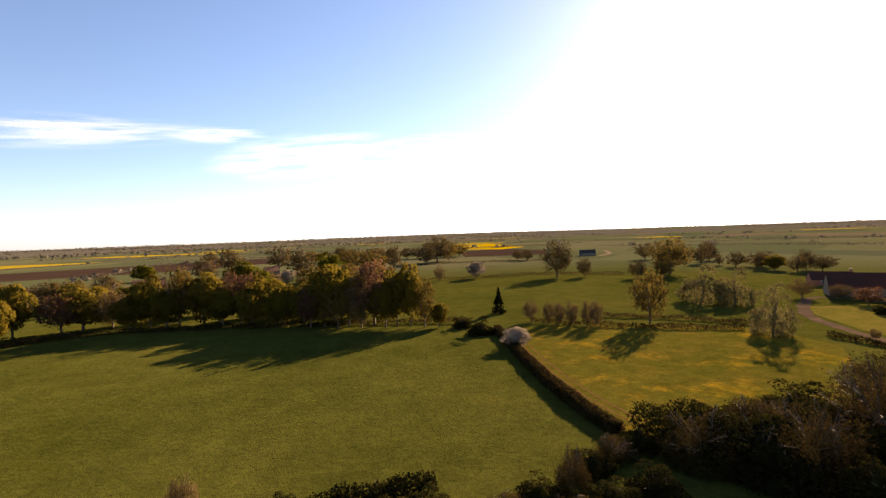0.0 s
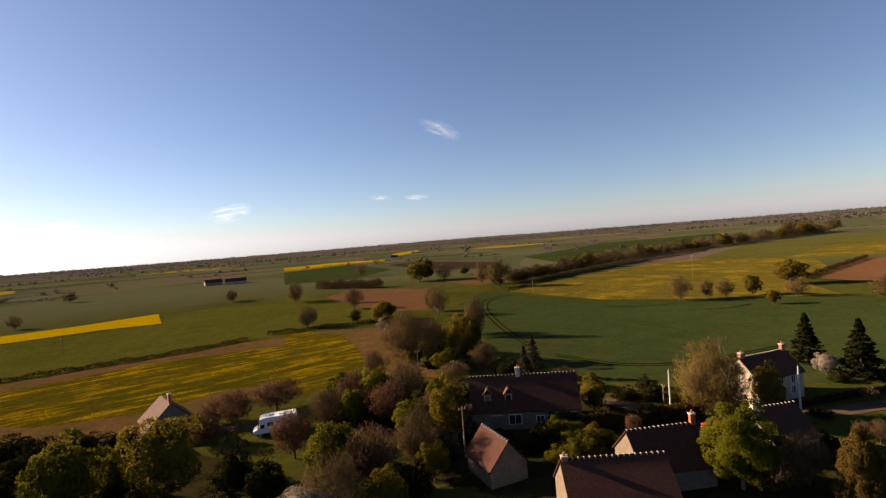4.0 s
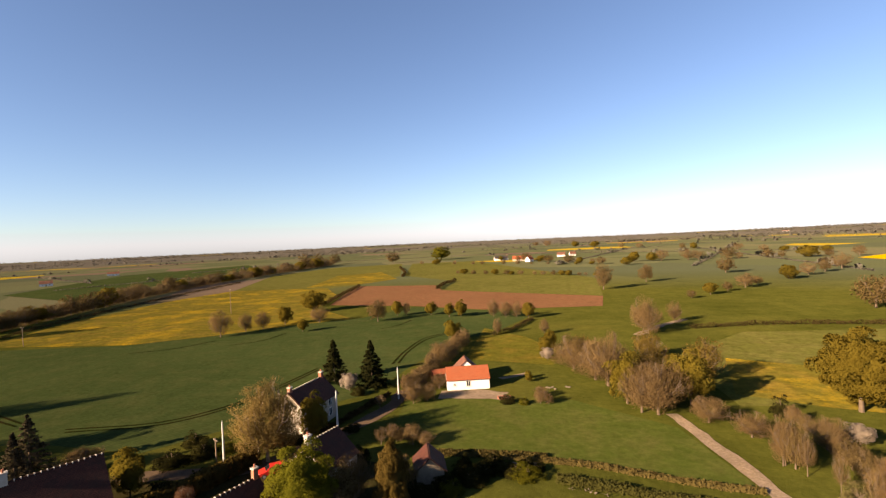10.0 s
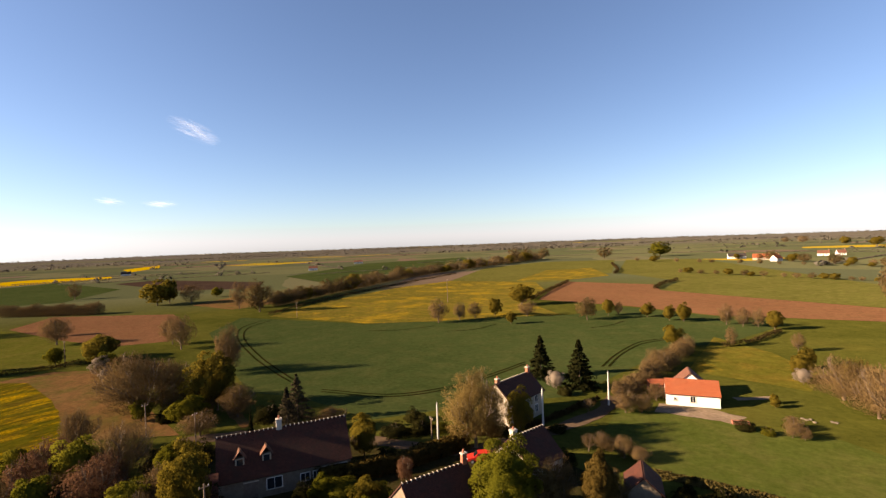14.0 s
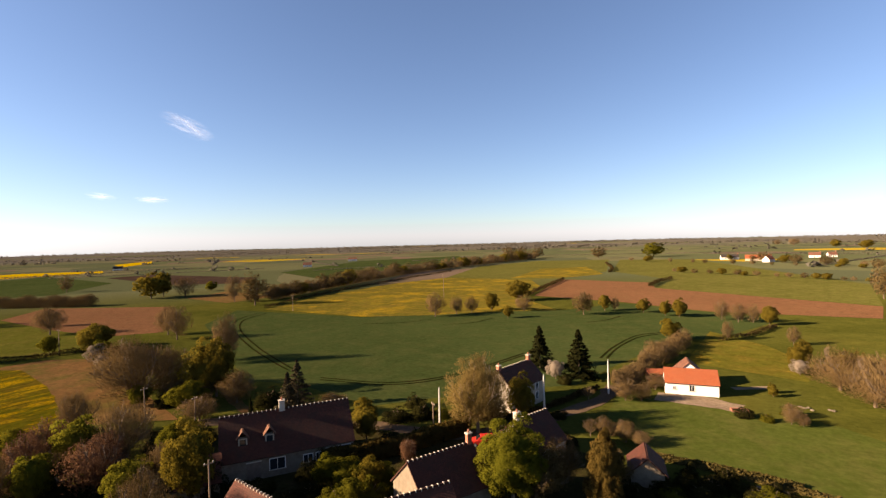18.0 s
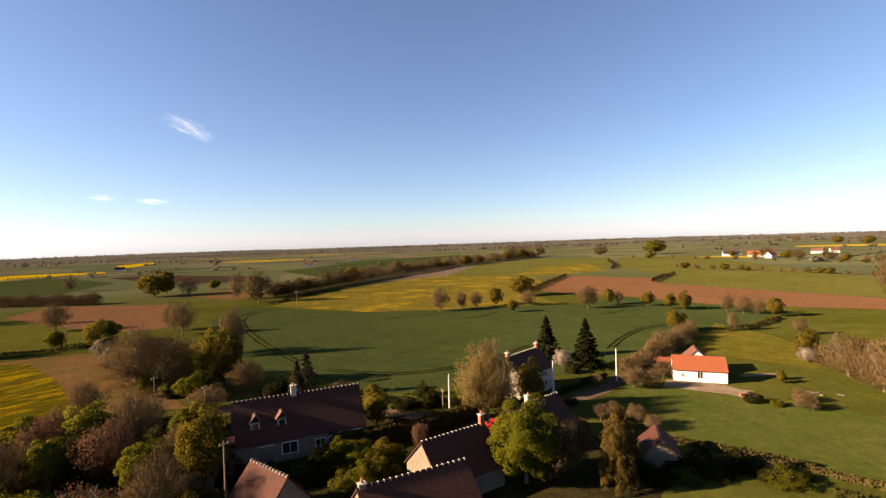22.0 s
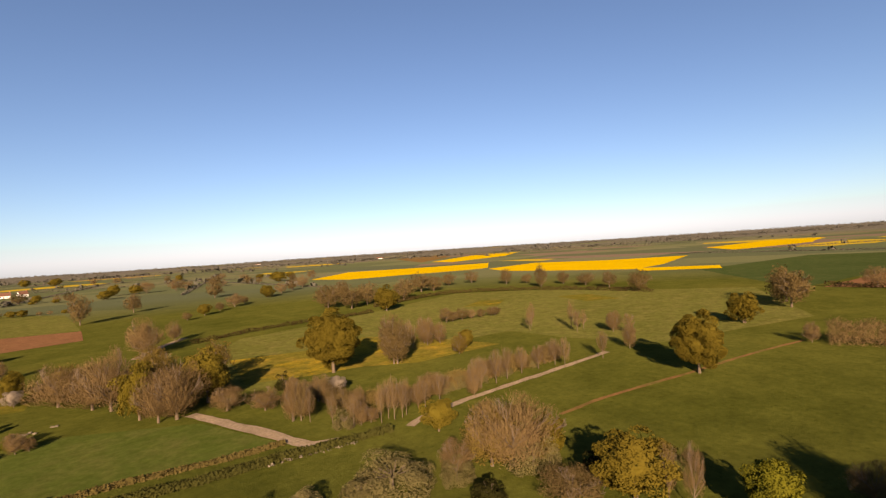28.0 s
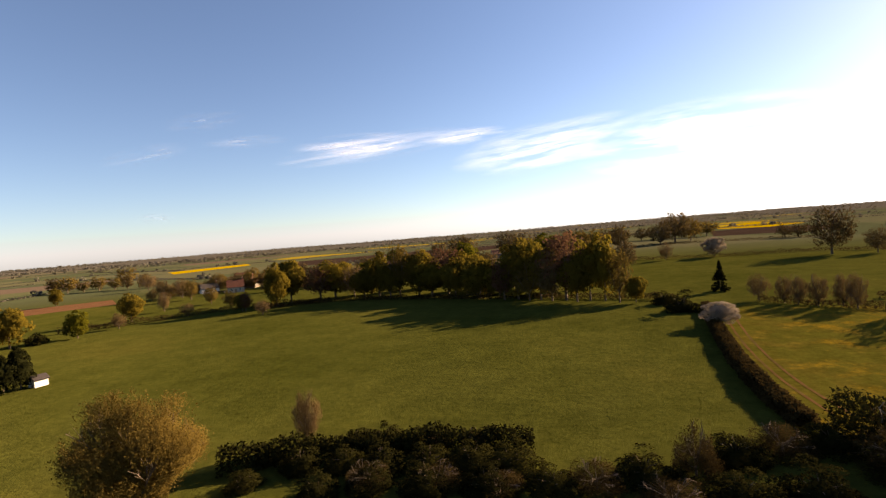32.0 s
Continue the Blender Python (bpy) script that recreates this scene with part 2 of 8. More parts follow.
def leaf_mat(name, a, b, through_light=0.3, rough=0.7):
    """Foliage with a tint of its own for each plant and each leaf cluster; a share of the light passes through."""
    m, n, l, p = nodes_of(name)
    info = n.new("ShaderNodeObjectInfo")
    isl = n.new("ShaderNodeNewGeometry")
    mixv = n.new("ShaderNodeMath")
    mixv.operation = "MULTIPLY_ADD"
    l.new(isl.outputs["Random Per Island"], mixv.inputs[0])
    mixv.inputs[1].default_value = 0.38
    half = n.new("ShaderNodeMath")
    half.operation = "MULTIPLY"
    half.inputs[1].default_value = 0.62
    l.new(info.outputs["Random"], half.inputs[0])
    l.new(half.outputs[0], mixv.inputs[2])
    r = ramp(n, [(0.0, a), (1.0, b)])
    l.new(mixv.outputs[0], r.inputs[0])
    l.new(r.outputs[0], p.inputs["Base Color"])
    p.inputs["Roughness"].default_value, p.inputs["Specular IOR Level"].default_value = rough, 0.0
    p.inputs["Diffuse Roughness"].default_value = 0.4
    tr = n.new("ShaderNodeBsdfTranslucent")
    l.new(r.outputs[0], tr.inputs["Color"])
    mx = n.new("ShaderNodeMixShader")
    mx.inputs[0].default_value = through_light
    l.new(p.outputs[0], mx.inputs[1])
    l.new(tr.outputs[0], mx.inputs[2])
    l.new(mx.outputs[0], n["Material Output"].inputs["Surface"])


leaf_mat("leaf_oak", (0.080, 0.060, 0.009), (0.122, 0.091, 0.014), 0.42)
leaf_mat("leaf_green", (0.050, 0.050, 0.005), (0.089, 0.081, 0.009), 0.42)
leaf_mat("leaf_bright", (0.075, 0.077, 0.007), (0.122, 0.111, 0.013), 0.42)
leaf_mat("leaf_gold", (0.086, 0.066, 0.009), (0.130, 0.099, 0.015), 0.42)
leaf_mat("leaf_tan", (0.125, 0.086, 0.028), (0.178, 0.124, 0.042), 0.28)
leaf_mat("leaf_budding", (0.084, 0.057, 0.014), (0.126, 0.087, 0.021))
leaf_mat("leaf_bare", (0.086, 0.056, 0.024), (0.138, 0.091, 0.040), 0.16)
leaf_mat("leaf_brown", (0.064, 0.044, 0.017), (0.106, 0.073, 0.029), 0.16)
leaf_mat("leaf_redbrown", (0.077, 0.040, 0.022), (0.113, 0.059, 0.033), 0.36)
leaf_mat("leaf_dark", (0.011, 0.011, 0.004), (0.025, 0.023, 0.006), 0.15)
leaf_mat("leaf_fir", (0.008, 0.009, 0.003), (0.018, 0.018, 0.006), 0.1)
leaf_mat("leaf_yew", (0.044, 0.031, 0.008), (0.077, 0.051, 0.013), 0.2)
leaf_mat("leaf_spruce", (0.030, 0.026, 0.015), (0.060, 0.047, 0.028), 0.15)
leaf_mat("leaf_willow", (0.086, 0.072, 0.027), (0.142, 0.117, 0.049), 0.28)
leaf_mat("leaf_blossom", (0.155, 0.122, 0.089), (0.249, 0.205, 0.160))
leaf_mat("leaf_hedge", (0.030, 0.021, 0.008), (0.054, 0.037, 0.014), 0.2)
leaf_mat("leaf_dry", (0.054, 0.043, 0.013), (0.089, 0.067, 0.022), 0.2)
leaf_mat("leaf_verge", (0.031, 0.033, 0.008), (0.052, 0.049, 0.013))
# grey-brown twigs of the far woods, lightened: distance haze is in the colour
leaf_mat("leaf_far_haze", (0.082, 0.075, 0.058), (0.116, 0.106, 0.082))


def plain_mat(name, lo, hi, rough=0.8, scale=2.0, bump=0.2, metal=0.0, fine=14.0):
    m, n, l, p = nodes_of(name)
    tc = n.new("ShaderNodeTexCoord").outputs["Object"]
    a = noise_tex(n, l, tc, scale, 6)
    b = noise_tex(n, l, tc, fine, 5, 0.7)
    r = ramp(n, [(0.3, lo), (0.7, hi)])
    l.new(a.outputs[0], r.inputs[0])
    rb = ramp(n, [(0.3, (0.8, 0.8, 0.8)), (0.7, (1.12, 1.12, 1.12))])
    l.new(b.outputs[0], rb.inputs[0])
    l.new(mixed(n, l, 0.8, r.outputs[0], rb.outputs[0], "MULTIPLY"), p.inputs["Base Color"])
    p.inputs["Roughness"].default_value, p.inputs["Metallic"].default_value = rough, metal
    p.inputs["Specular IOR Level"].default_value = 0.25
    bp = n.new("ShaderNodeBump")
    bp.inputs["Strength"].default_value, bp.inputs["Distance"].default_value = bump, 0.02
    l.new(b.outputs[0], bp.inputs["Height"])
    l.new(bp.outputs[0], p.inputs["Normal"])
    return m


def tile_mat(name, lo, hi, moss):
    """Flat clay tiles in courses, each tile with a tint of its own, mossy in patches."""
    m, n, l, p = nodes_of(name)
    uv = n.new("ShaderNodeUVMap").outputs["UV"]
    br = n.new("ShaderNodeTexBrick")
    br.inputs["Scale"].default_value = 1.0
    br.inputs["Brick Width"].default_value, br.inputs["Row Height"].default_value = 0.24, 0.20
    br.inputs["Mortar Size"].default_value, br.inputs["Mortar Smooth"].default_value = 0.018, 0.6
    br.inputs["Color1"].default_value, br.inputs["Color2"].default_value = (*lo, 1), (*hi, 1)
    br.inputs["Mortar"].default_value = (*[c * 0.4 for c in lo], 1)
    l.new(uv, br.inputs["Vector"])
    tc = n.new("ShaderNodeTexCoord").outputs["Object"]
    a = noise_tex(n, l, tc, 0.7, 6, 0.7)
    ra = ramp(n, [(0.45, (0, 0, 0)), (0.7, (1, 1, 1))])
    l.new(a.outputs[0], ra.inputs[0])
    l.new(mixed(n, l, ra.outputs[0], br.outputs["Color"], moss), p.inputs["Base Color"])
    p.inputs["Roughness"].default_value, p.inputs["Specular IOR Level"].default_value = 0.85, 0.2
    bp = n.new("ShaderNodeBump")
    bp.inputs["Strength"].default_value, bp.inputs["Distance"].default_value = 0.6, 0.03
    l.new(br.outputs["Fac"], bp.inputs["Height"])
    bp.invert = True
    l.new(bp.outputs[0], p.inputs["Normal"])


tile_mat("old_tiles", (0.052, 0.016, 0.010), (0.080, 0.025, 0.014), (0.038, 0.018, 0.011))
tile_mat("warm_tiles", (0.113, 0.045, 0.025), (0.147, 0.062, 0.038), (0.087, 0.051, 0.034))
tile_mat("orange_tiles", (0.217, 0.057, 0.022), (0.260, 0.074, 0.030), (0.199, 0.062, 0.027))
tile_mat("slate", (0.026, 0.022, 0.022), (0.044, 0.035, 0.032), (0.039, 0.030, 0.022))
plain_mat("white_render", (0.535, 0.520, 0.482), (0.612, 0.597, 0.558), 0.9, 0.8)
plain_mat("stone_wall", (0.120, 0.094, 0.066), (0.180, 0.146, 0.106), 0.95, 1.5, 0.6)
plain_mat("cream_render", (0.265, 0.220, 0.167), (0.326, 0.279, 0.212), 0.9, 1.0)
plain_mat("brick_red", (0.224, 0.082, 0.048), (0.306, 0.122, 0.075), 0.9, 3.0)
plain_mat("mortar", (0.340, 0.299, 0.245), (0.422, 0.374, 0.313), 0.9, 3.0)
plain_mat("concrete", (0.354, 0.340, 0.313), (0.449, 0.435, 0.401), 0.85, 1.0)
plain_mat("timber", (0.109, 0.075, 0.051), (0.177, 0.129, 0.088), 0.85, 3.0)
plain_mat("bark", (0.068, 0.048, 0.030), (0.124, 0.090, 0.060), 0.95, 4.0, 0.6)
plain_mat("pale_bark", (0.176, 0.130, 0.084), (0.264, 0.199, 0.135), 0.9, 4.0, 0.4)
plain_mat("frame_paint", (0.510, 0.493, 0.459), (0.612, 0.595, 0.561), 0.5, 2.0, 0.05)
plain_mat("door_paint", (0.10, 0.075, 0.055), (0.16, 0.12, 0.09), 0.6, 2.0, 0.1)
plain_mat("vehicle_white", (0.74, 0.74, 0.73), (0.80, 0.80, 0.79), 0.35, 1.0, 0.02)
plain_mat("vehicle_red", (0.34, 0.02, 0.014), (0.40, 0.03, 0.02), 0.35, 1.0, 0.02)
plain_mat("vehicle_blue", (0.05, 0.08, 0.16), (0.08, 0.11, 0.20), 0.35, 1.0, 0.02)
plain_mat("plastic_film", (0.16, 0.165, 0.15), (0.24, 0.245, 0.225), 0.8, 1.0, 0.1)
plain_mat("rubber", (0.02, 0.02, 0.02), (0.035, 0.035, 0.035), 0.9, 5.0)
plain_mat("metal_grey", (0.35, 0.35, 0.36), (0.45, 0.45, 0.46), 0.45, 2.0, 0.05, 0.7)
_m, _n, _l, _p = nodes_of("window_glass")
_p.inputs["Base Color"].default_value, _p.inputs["Roughness"].default_value = (0.015, 0.018, 0.02, 1), 0.08
_m, _n, _l, _p = nodes_of("pond_water")
_p.inputs["Base Color"].default_value, _p.inputs["Roughness"].default_value = (0.02, 0.025, 0.022, 1), 0.06


def cloud_mat():
    """Thin torn vapour, clear at the edges."""
    m, n, l, p = nodes_of("vapour")
    uv = n.new("ShaderNodeUVMap").outputs["UV"]
    g = n.new("ShaderNodeTexGradient")
    g.gradient_type = "SPHERICAL"
    mp = n.new("ShaderNodeMapping")
    mp.inputs["Location"].default_value, mp.inputs["Scale"].default_value = (-1, -1, 0), (2, 2, 2)
    l.new(uv, mp.inputs["Vector"])
    l.new(mp.outputs[0], g.inputs["Vector"])
    info = n.new("ShaderNodeObjectInfo")
    sh = n.new("ShaderNodeVectorMath")
    sh.operation = "MULTIPLY_ADD"
    l.new(info.outputs["Random"], sh.inputs[0])
    sh.inputs[1].default_value = (37, 51, 13)
    st = n.new("ShaderNodeMapping")
    st.inputs["Scale"].default_value = (1.2, 3.0, 1)
    l.new(uv, st.inputs["Vector"])
    l.new(st.outputs[0], sh.inputs[2])
    t = noise_tex(n, l, sh.outputs[0], 2.2, 8, 0.6)
    r = ramp(n, [(0.42, (0, 0, 0)), (0.75, (1, 1, 1))])
    l.new(t.outputs[0], r.inputs[0])
    al = n.new("ShaderNodeMath")
    al.operation = "MULTIPLY"
    l.new(r.outputs[0], al.inputs[0])
    l.new(g.outputs["Fac"], al.inputs[1])
    al2 = n.new("ShaderNodeMath")
    al2.operation, al2.use_clamp = "MULTIPLY", True
    l.new(al.outputs[0], al2.inputs[0])
    al2.inputs[1].default_value = 0.42
    tr, df, tl = n.new("ShaderNodeBsdfTransparent"), n.new("ShaderNodeBsdfDiffuse"), n.new("ShaderNodeBsdfTranslucent")
    for b in (df, tl):
        b.inputs["Color"].default_value = (0.95, 0.95, 0.96, 1)
    both, mx = n.new("ShaderNodeAddShader"), n.new("ShaderNodeMixShader")
    l.new(df.outputs[0], both.inputs[0])
    l.new(tl.outputs[0], both.inputs[1])
    l.new(al2.outputs[0], mx.inputs[0])
    l.new(tr.outputs[0], mx.inputs[1])
    l.new(both.outputs[0], mx.inputs[2])
    l.new(mx.outputs[0], n["Material Output"].inputs["Surface"])


cloud_mat()

# ---------------------------------------------------------------- helpers
def mesh_object(name, verts, faces, material, parent=None, label=""):
    me = bpy.data.meshes.new(name)
    me.from_pydata([tuple(v) for v in verts], [], faces)
    me.materials.append(MATS[material])
    ob = new(name, me)
    if parent:
        ob.parent = parent
    if label:
        ob["label"] = label
    return ob


def part(name, bm, material, parent, label=""):
    me = bpy.data.meshes.new(name)
    bm.normal_update()
    bm.to_mesh(me)
    bm.free()
    me.materials.append(MATS[material])
    ob = new(name, me)
    ob.parent = parent
    if label:
        ob["label"] = label
    return ob


def box(bm, x0, x1, y0, y1, z0, z1, bevel=0.0):
    m = Matrix.LocRotScale(((x0 + x1) / 2, (y0 + y1) / 2, (z0 + z1) / 2), None, (x1 - x0, y1 - y0, z1 - z0))
    r = bmesh.ops.create_cube(bm, size=1, matrix=m)
    if bevel:
        edges = list({e for v in r["verts"] for e in v.link_edges})
        bmesh.ops.bevel(bm, geom=edges, offset=bevel, segments=2, affect="EDGES")
    return bm


def box_part(name, dims, material, parent, bevel=0.0, label=""):
    return part(name, box(bmesh.new(), *dims, bevel), material, parent, label)


def rod(bm, a, b, r0, r1, sides=7):
    a, b = Vector(a), Vector(b)
    m = Matrix.Translation((a + b) / 2) @ (b - a).to_track_quat("Z", "Y").to_matrix().to_4x4()
    bmesh.ops.create_cone(bm, cap_ends=True, segments=sides, radius1=r0, radius2=r1, depth=(b - a).length, matrix=m)
    return bm


def empty(name, x, y, rot, label, category, group="", z=0.0):
    ob = new(name)
    ob.matrix_world = pose(x, y, z, 0, 0, rot)
    return tagged(ob, label, category, group)


# ---------------------------------------------------------------- ground
def rise(x, y):
    """Height of the land: level near the village, low wooded hills along the horizon."""
    r = math.hypot(x, y)
    a = math.atan2(x, y)
    hills = 17 + 4 * math.sin(3 * a + 1.0) + 3 * math.sin(7 * a + 0.4)
    t = min(max((r - 2600) / 2100, 0), 1)
    return hills * t * t * (3 - 2 * t)


def build_ground():
    rings = [0, 15, 30, 60, 100, 160, 240, 360, 540, 800, 1200, 1800, 2500, 2800, 3100, 3400, 3700, 4000, 4300, 4600, 4800]
    n = 144
    verts, faces = [(0, 0, 0)], []
    for r in rings[1:]:
        for i in range(n):
            a = 2 * math.pi * i / n
            x, y = r * math.sin(a), r * math.cos(a)
            verts.append((x, y, rise(x, y)))
    for i in range(n):
        faces.append((0, 1 + (i + 1) % n, 1 + i))
    for k in range(len(rings) - 2):
        for i in range(n):
            a, b = 1 + k * n + i, 1 + k * n + (i + 1) % n
            faces.append((a, b, b + n, a + n))
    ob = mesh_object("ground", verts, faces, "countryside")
    tagged(ob, "rolling green farmland reaching to the horizon", "ground", kind="structure")


build_ground()


def field(name, label, material, layer, pts):
    bm = bmesh.new()
    z = 0.012 * layer + 0.00006 * min(math.hypot(*p) for p in pts)
    vs = [bm.verts.new((x, y, z + rise(x, y))) for x, y in pts]
    bm.faces.new(vs)
    bmesh.ops.triangulate(bm, faces=bm.faces[:])
    for f in bm.faces:
        if f.normal.z < 0:
            f.normal_flip()
    me = bpy.data.meshes.new(name)
    bm.to_mesh(me)
    bm.free()
    me.materials.append(MATS[material])
    tagged(new(name, me), label, "field", kind="structure")


def smooth_line(pts, step):
    """Points along a soft curve through pts."""
    out = []
    P = [Vector((*p, 0)) for p in pts]
    P = [P[0] * 2 - P[1]] + P + [P[-1] * 2 - P[-2]]
    for i in range(1, len(P) - 2):
        k = max(2, int((P[i + 1] - P[i]).length / step))
        for j in range(k):
            t = j / k
            a, b, c, d = P[i - 1], P[i], P[i + 1], P[i + 2]
            out.append(0.5 * ((2 * b) + (c - a) * t + (2 * a - 5 * b + 4 * c - d) * t * t + (3 * b - a - 3 * c + d) * t ** 3))
    out.append(P[-2])
    return out


def strip(name, label, material, width, layer, pts, category="road", wobble=0.12, crown=0.0):
    if material == "stone":
        category, crown = "wall", 0.35
    line = smooth_line(pts, 2.0)
    rng = random.Random(len(name) + int(abs(pts[0][0])))
    verts, faces = [], []
    z = 0.012 * layer + 0.00006 * math.hypot(*pts[0])
    for i, p in enumerate(line):
        d = (line[min(i + 1, len(line) - 1)] - line[max(i - 1, 0)]).normalized()
        s = Vector((-d.y, d.x, 0))
        for k, u in enumerate((-0.5, 0, 0.5)):
            q = p + s * width * (u + (rng.uniform(-wobble, wobble) if u else 0))
            verts.append((q.x, q.y, z + (crown if not u else 0)))
    for i in range(len(line) - 1):
        for k in range(2):
            a = 3 * i + k
            faces.append((a + 1, a, a + 3, a + 4))
    ob = mesh_object(name, verts, faces, material)
    tagged(ob, label, category, kind="structure")
    return ob


field('flower_meadow', 'grazed meadow sprinkled with yellow dandelions', 'meadow_gold', 2, [(24.7, 125.6), (62.6, 121.8), (89.2, 104.5), (88.8, 83.3), (70.5, 63.0), (54.7, 53.9), (36.3, 56.4), (24.1, 52.7), (20.7, 54.9), (19.8, 67.4), (20.8, 87.9)])
field('lawn', 'pale mown lawn inside the curve of a lane', 'lawn', 2, [(127.0, 127.5), (154.0, 118.7), (141.1, 88.2), (120.0, 76.3), (105.1, 74.8), (107.9, 94.2), (116.2, 114.5)])
field('bare_margin', 'bare brown soil strip round a flowering crop', 'soil_pale', 1, [(109.7, 76.0), (151.4, 85.7), (162.0, 50.4), (169.2, 0.8), (167.1, -37.2), (155.9, -46.1), (87.2, -37.0), (101.2, -24.7), (98.9, 3.0), (93.3, 14.9), (90.6, 18.0), (101.7, 67.1)])
field('mustard_field', 'thin rows of yellow flowering crop', 'mustard', 2, [(125.1, 59.7), (144.7, 65.6), (156.2, 26.9), (151.3, -28.7), (122.9, -28.6), (105.7, -23.5), (109.5, 7.4), (103.5, 19.8), (107.5, 38.3)])
field('rape_field', 'bright yellow oilseed rape in flower', 'rape', 3, [(251.7, 113.6), (285.3, 104.1), (290.8, 75.2), (308.1, 41.5), (257.2, 34.2), (261.0, 59.4), (255.4, 87.9)])
field('dark_ploughed_field', 'dark ploughed field', 'soil_dark', 1, [(444.2, 260.6), (615.7, 261.6), (759.4, 247.9), (522.4, 191.1), (394.0, 165.1), (348.7, 181.1), (313.9, 184.4)])
field('spring_crop', 'young green cereal with faint drill rows', 'crop_light', 1, [(160.0, 90.1), (248.6, 110.5), (251.9, 33.3), (298.3, 37.2), (301.8, -0.3), (264.4, -51.1), (168.0, -46.3), (168.8, -34.0), (174.0, 0.7), (163.1, 50.6)])
field('ploughed_field', 'reddish brown ploughed field', 'soil', 2, [(288.0, -48.5), (324.8, -72.9), (266.1, -109.5), (223.2, -97.0), (185.5, -74.0), (194.2, -59.5), (230.1, -53.2)])
field('pale_crop', 'light green spring crop', 'crop_light', 1, [(338.9, -30.9), (279.0, -47.6), (192.9, -59.1), (177.4, -49.5), (194.9, -16.9)])
field('wheat_field', 'deep green winter wheat with curved wheel tracks', 'crop', 1, [(188.3, -90.7), (217.1, -120.0), (146.0, -134.2), (105.5, -173.2), (82.3, -189.1), (69.2, -220.8), (30.5, -207.7), (9.4, -199.4), (22.5, -153.8), (31.0, -150.0), (36.8, -112.0), (38.5, -91.8), (47.6, -82.9), (54.7, -73.7), (64.1, -60.5), (87.4, -61.2), (100.1, -56.9), (125.5, -66.4)])
field('yellow_meadow', 'meadow full of yellow flowers on a rise', 'meadow_yellow', 2, [(207.1, -128.7), (229.8, -175.5), (250.8, -264.4), (247.9, -323.8), (170.9, -329.3), (132.5, -270.2), (121.0, -220.7), (85.4, -187.5), (104.8, -172.0), (124.4, -151.4), (147.0, -135.0)])
field('upper_meadow', 'short green pasture on a rise', 'pasture', 1, [(247.9, -323.8), (323.4, -490.3), (323.1, -639.4), (232.5, -688.3), (148.6, -433.0), (154.3, -343.3), (168.6, -324.7)])
field('upper_flower_meadow', 'patch of yellow flowers in the upper pasture', 'meadow_yellow', 2, [(191.8, -335.9), (226.6, -461.6), (193.1, -500.7), (139.3, -399.1), (154.6, -354.1)])
field('ploughed_field', 'sunlit reddish brown ploughed field', 'soil', 3, [(118.4, -231.3), (152.2, -338.4), (85.7, -330.5), (73.5, -295.7), (29.6, -274.7), (-20.7, -252.0), (-17.6, -216.4), (33.0, -209.7), (70.3, -224.2)])
field('cattle_pasture', 'green pasture on the slope', 'pasture', 1, [(143.8, -433.5), (215.4, -684.5), (124.8, -696.4), (-24.2, -357.1), (-20.9, -253.8), (29.6, -274.7), (72.1, -296.1), (78.5, -359.7)])
field('hay_field', 'smooth green field in front of the white house', 'crop_mid', 1, [(29.8, -89.8), (19.6, -91.9), (7.4, -91.2), (-2.2, -92.5), (-18.0, -81.0), (-23.2, -62.0), (-12.8, -63.5), (2.6, -68.7), (16.0, -67.4), (27.4, -75.5)])
field('orchard_meadow', 'meadow with yellow flowers behind the white house', 'meadow_gold', 2, [(24.4, -121.8), (26.0, -165.7), (10.2, -150.2), (-0.6, -129.6), (1.8, -117.2), (8.0, -118.9)])
field('buttercup_meadow', 'broad band of yellow buttercups', 'meadow_yellow', 2, [(-38.1, -126.2), (-55.0, -119.5), (-75.4, -121.9), (-83.2, -110.5), (-88.6, -79.2), (-63.8, -82.1), (-54.4, -89.9), (-43.0, -93.3), (-31.7, -98.7)])
field('spring_pasture', 'bright green spring pasture', 'pasture', 1, [(-27.6, -127.4), (-52.4, -158.5), (-88.4, -162.6), (-181.0, -190.1), (-213.5, -145.7), (-219.2, -96.6), (-235.5, -59.7), (-160.7, -26.5), (-107.5, -47.3), (-103.2, -71.0), (-104.3, -88.7), (-58.9, -96.8), (-30.4, -91.9)])
field('flower_patch', 'yellow flower patch in the pasture', 'meadow_gold', 2, [(-139.8, -142.8), (-159.8, -151.4), (-164.8, -140.9), (-147.4, -130.6)])
field('flower_patch', 'yellow flower patch in the pasture', 'meadow_gold', 2, [(-183.4, -125.3), (-196.3, -117.8), (-184.5, -95.7), (-171.5, -103.0)])
field('rape_field', 'bright yellow oilseed rape in flower', 'rape', 3, [(-253.5, -495.2), (-368.7, -601.5), (-459.1, -521.6), (-534.8, -479.2), (-413.0, -372.2), (-333.0, -395.6), (-257.9, -422.0)])
field('rape_field', 'bright yellow oilseed rape in flower', 'rape', 3, [(-393.1, -354.4), (-502.4, -370.7), (-513.9, -280.4), (-578.9, -211.9), (-418.7, -173.7), (-358.1, -170.7), (-353.4, -235.3), (-355.4, -297.6)])
field('rape_field', 'bright yellow oilseed rape in flower', 'rape', 3, [(-371.2, -176.9), (-392.2, -121.3), (-359.9, -110.0), (-338.9, -157.4)])
field('rape_field', 'bright yellow oilseed rape in flower', 'rape', 3, [(-870.3, -287.5), (-978.1, -247.9), (-1280.3, -196.2), (-913.3, -152.4), (-776.1, -235.1)])
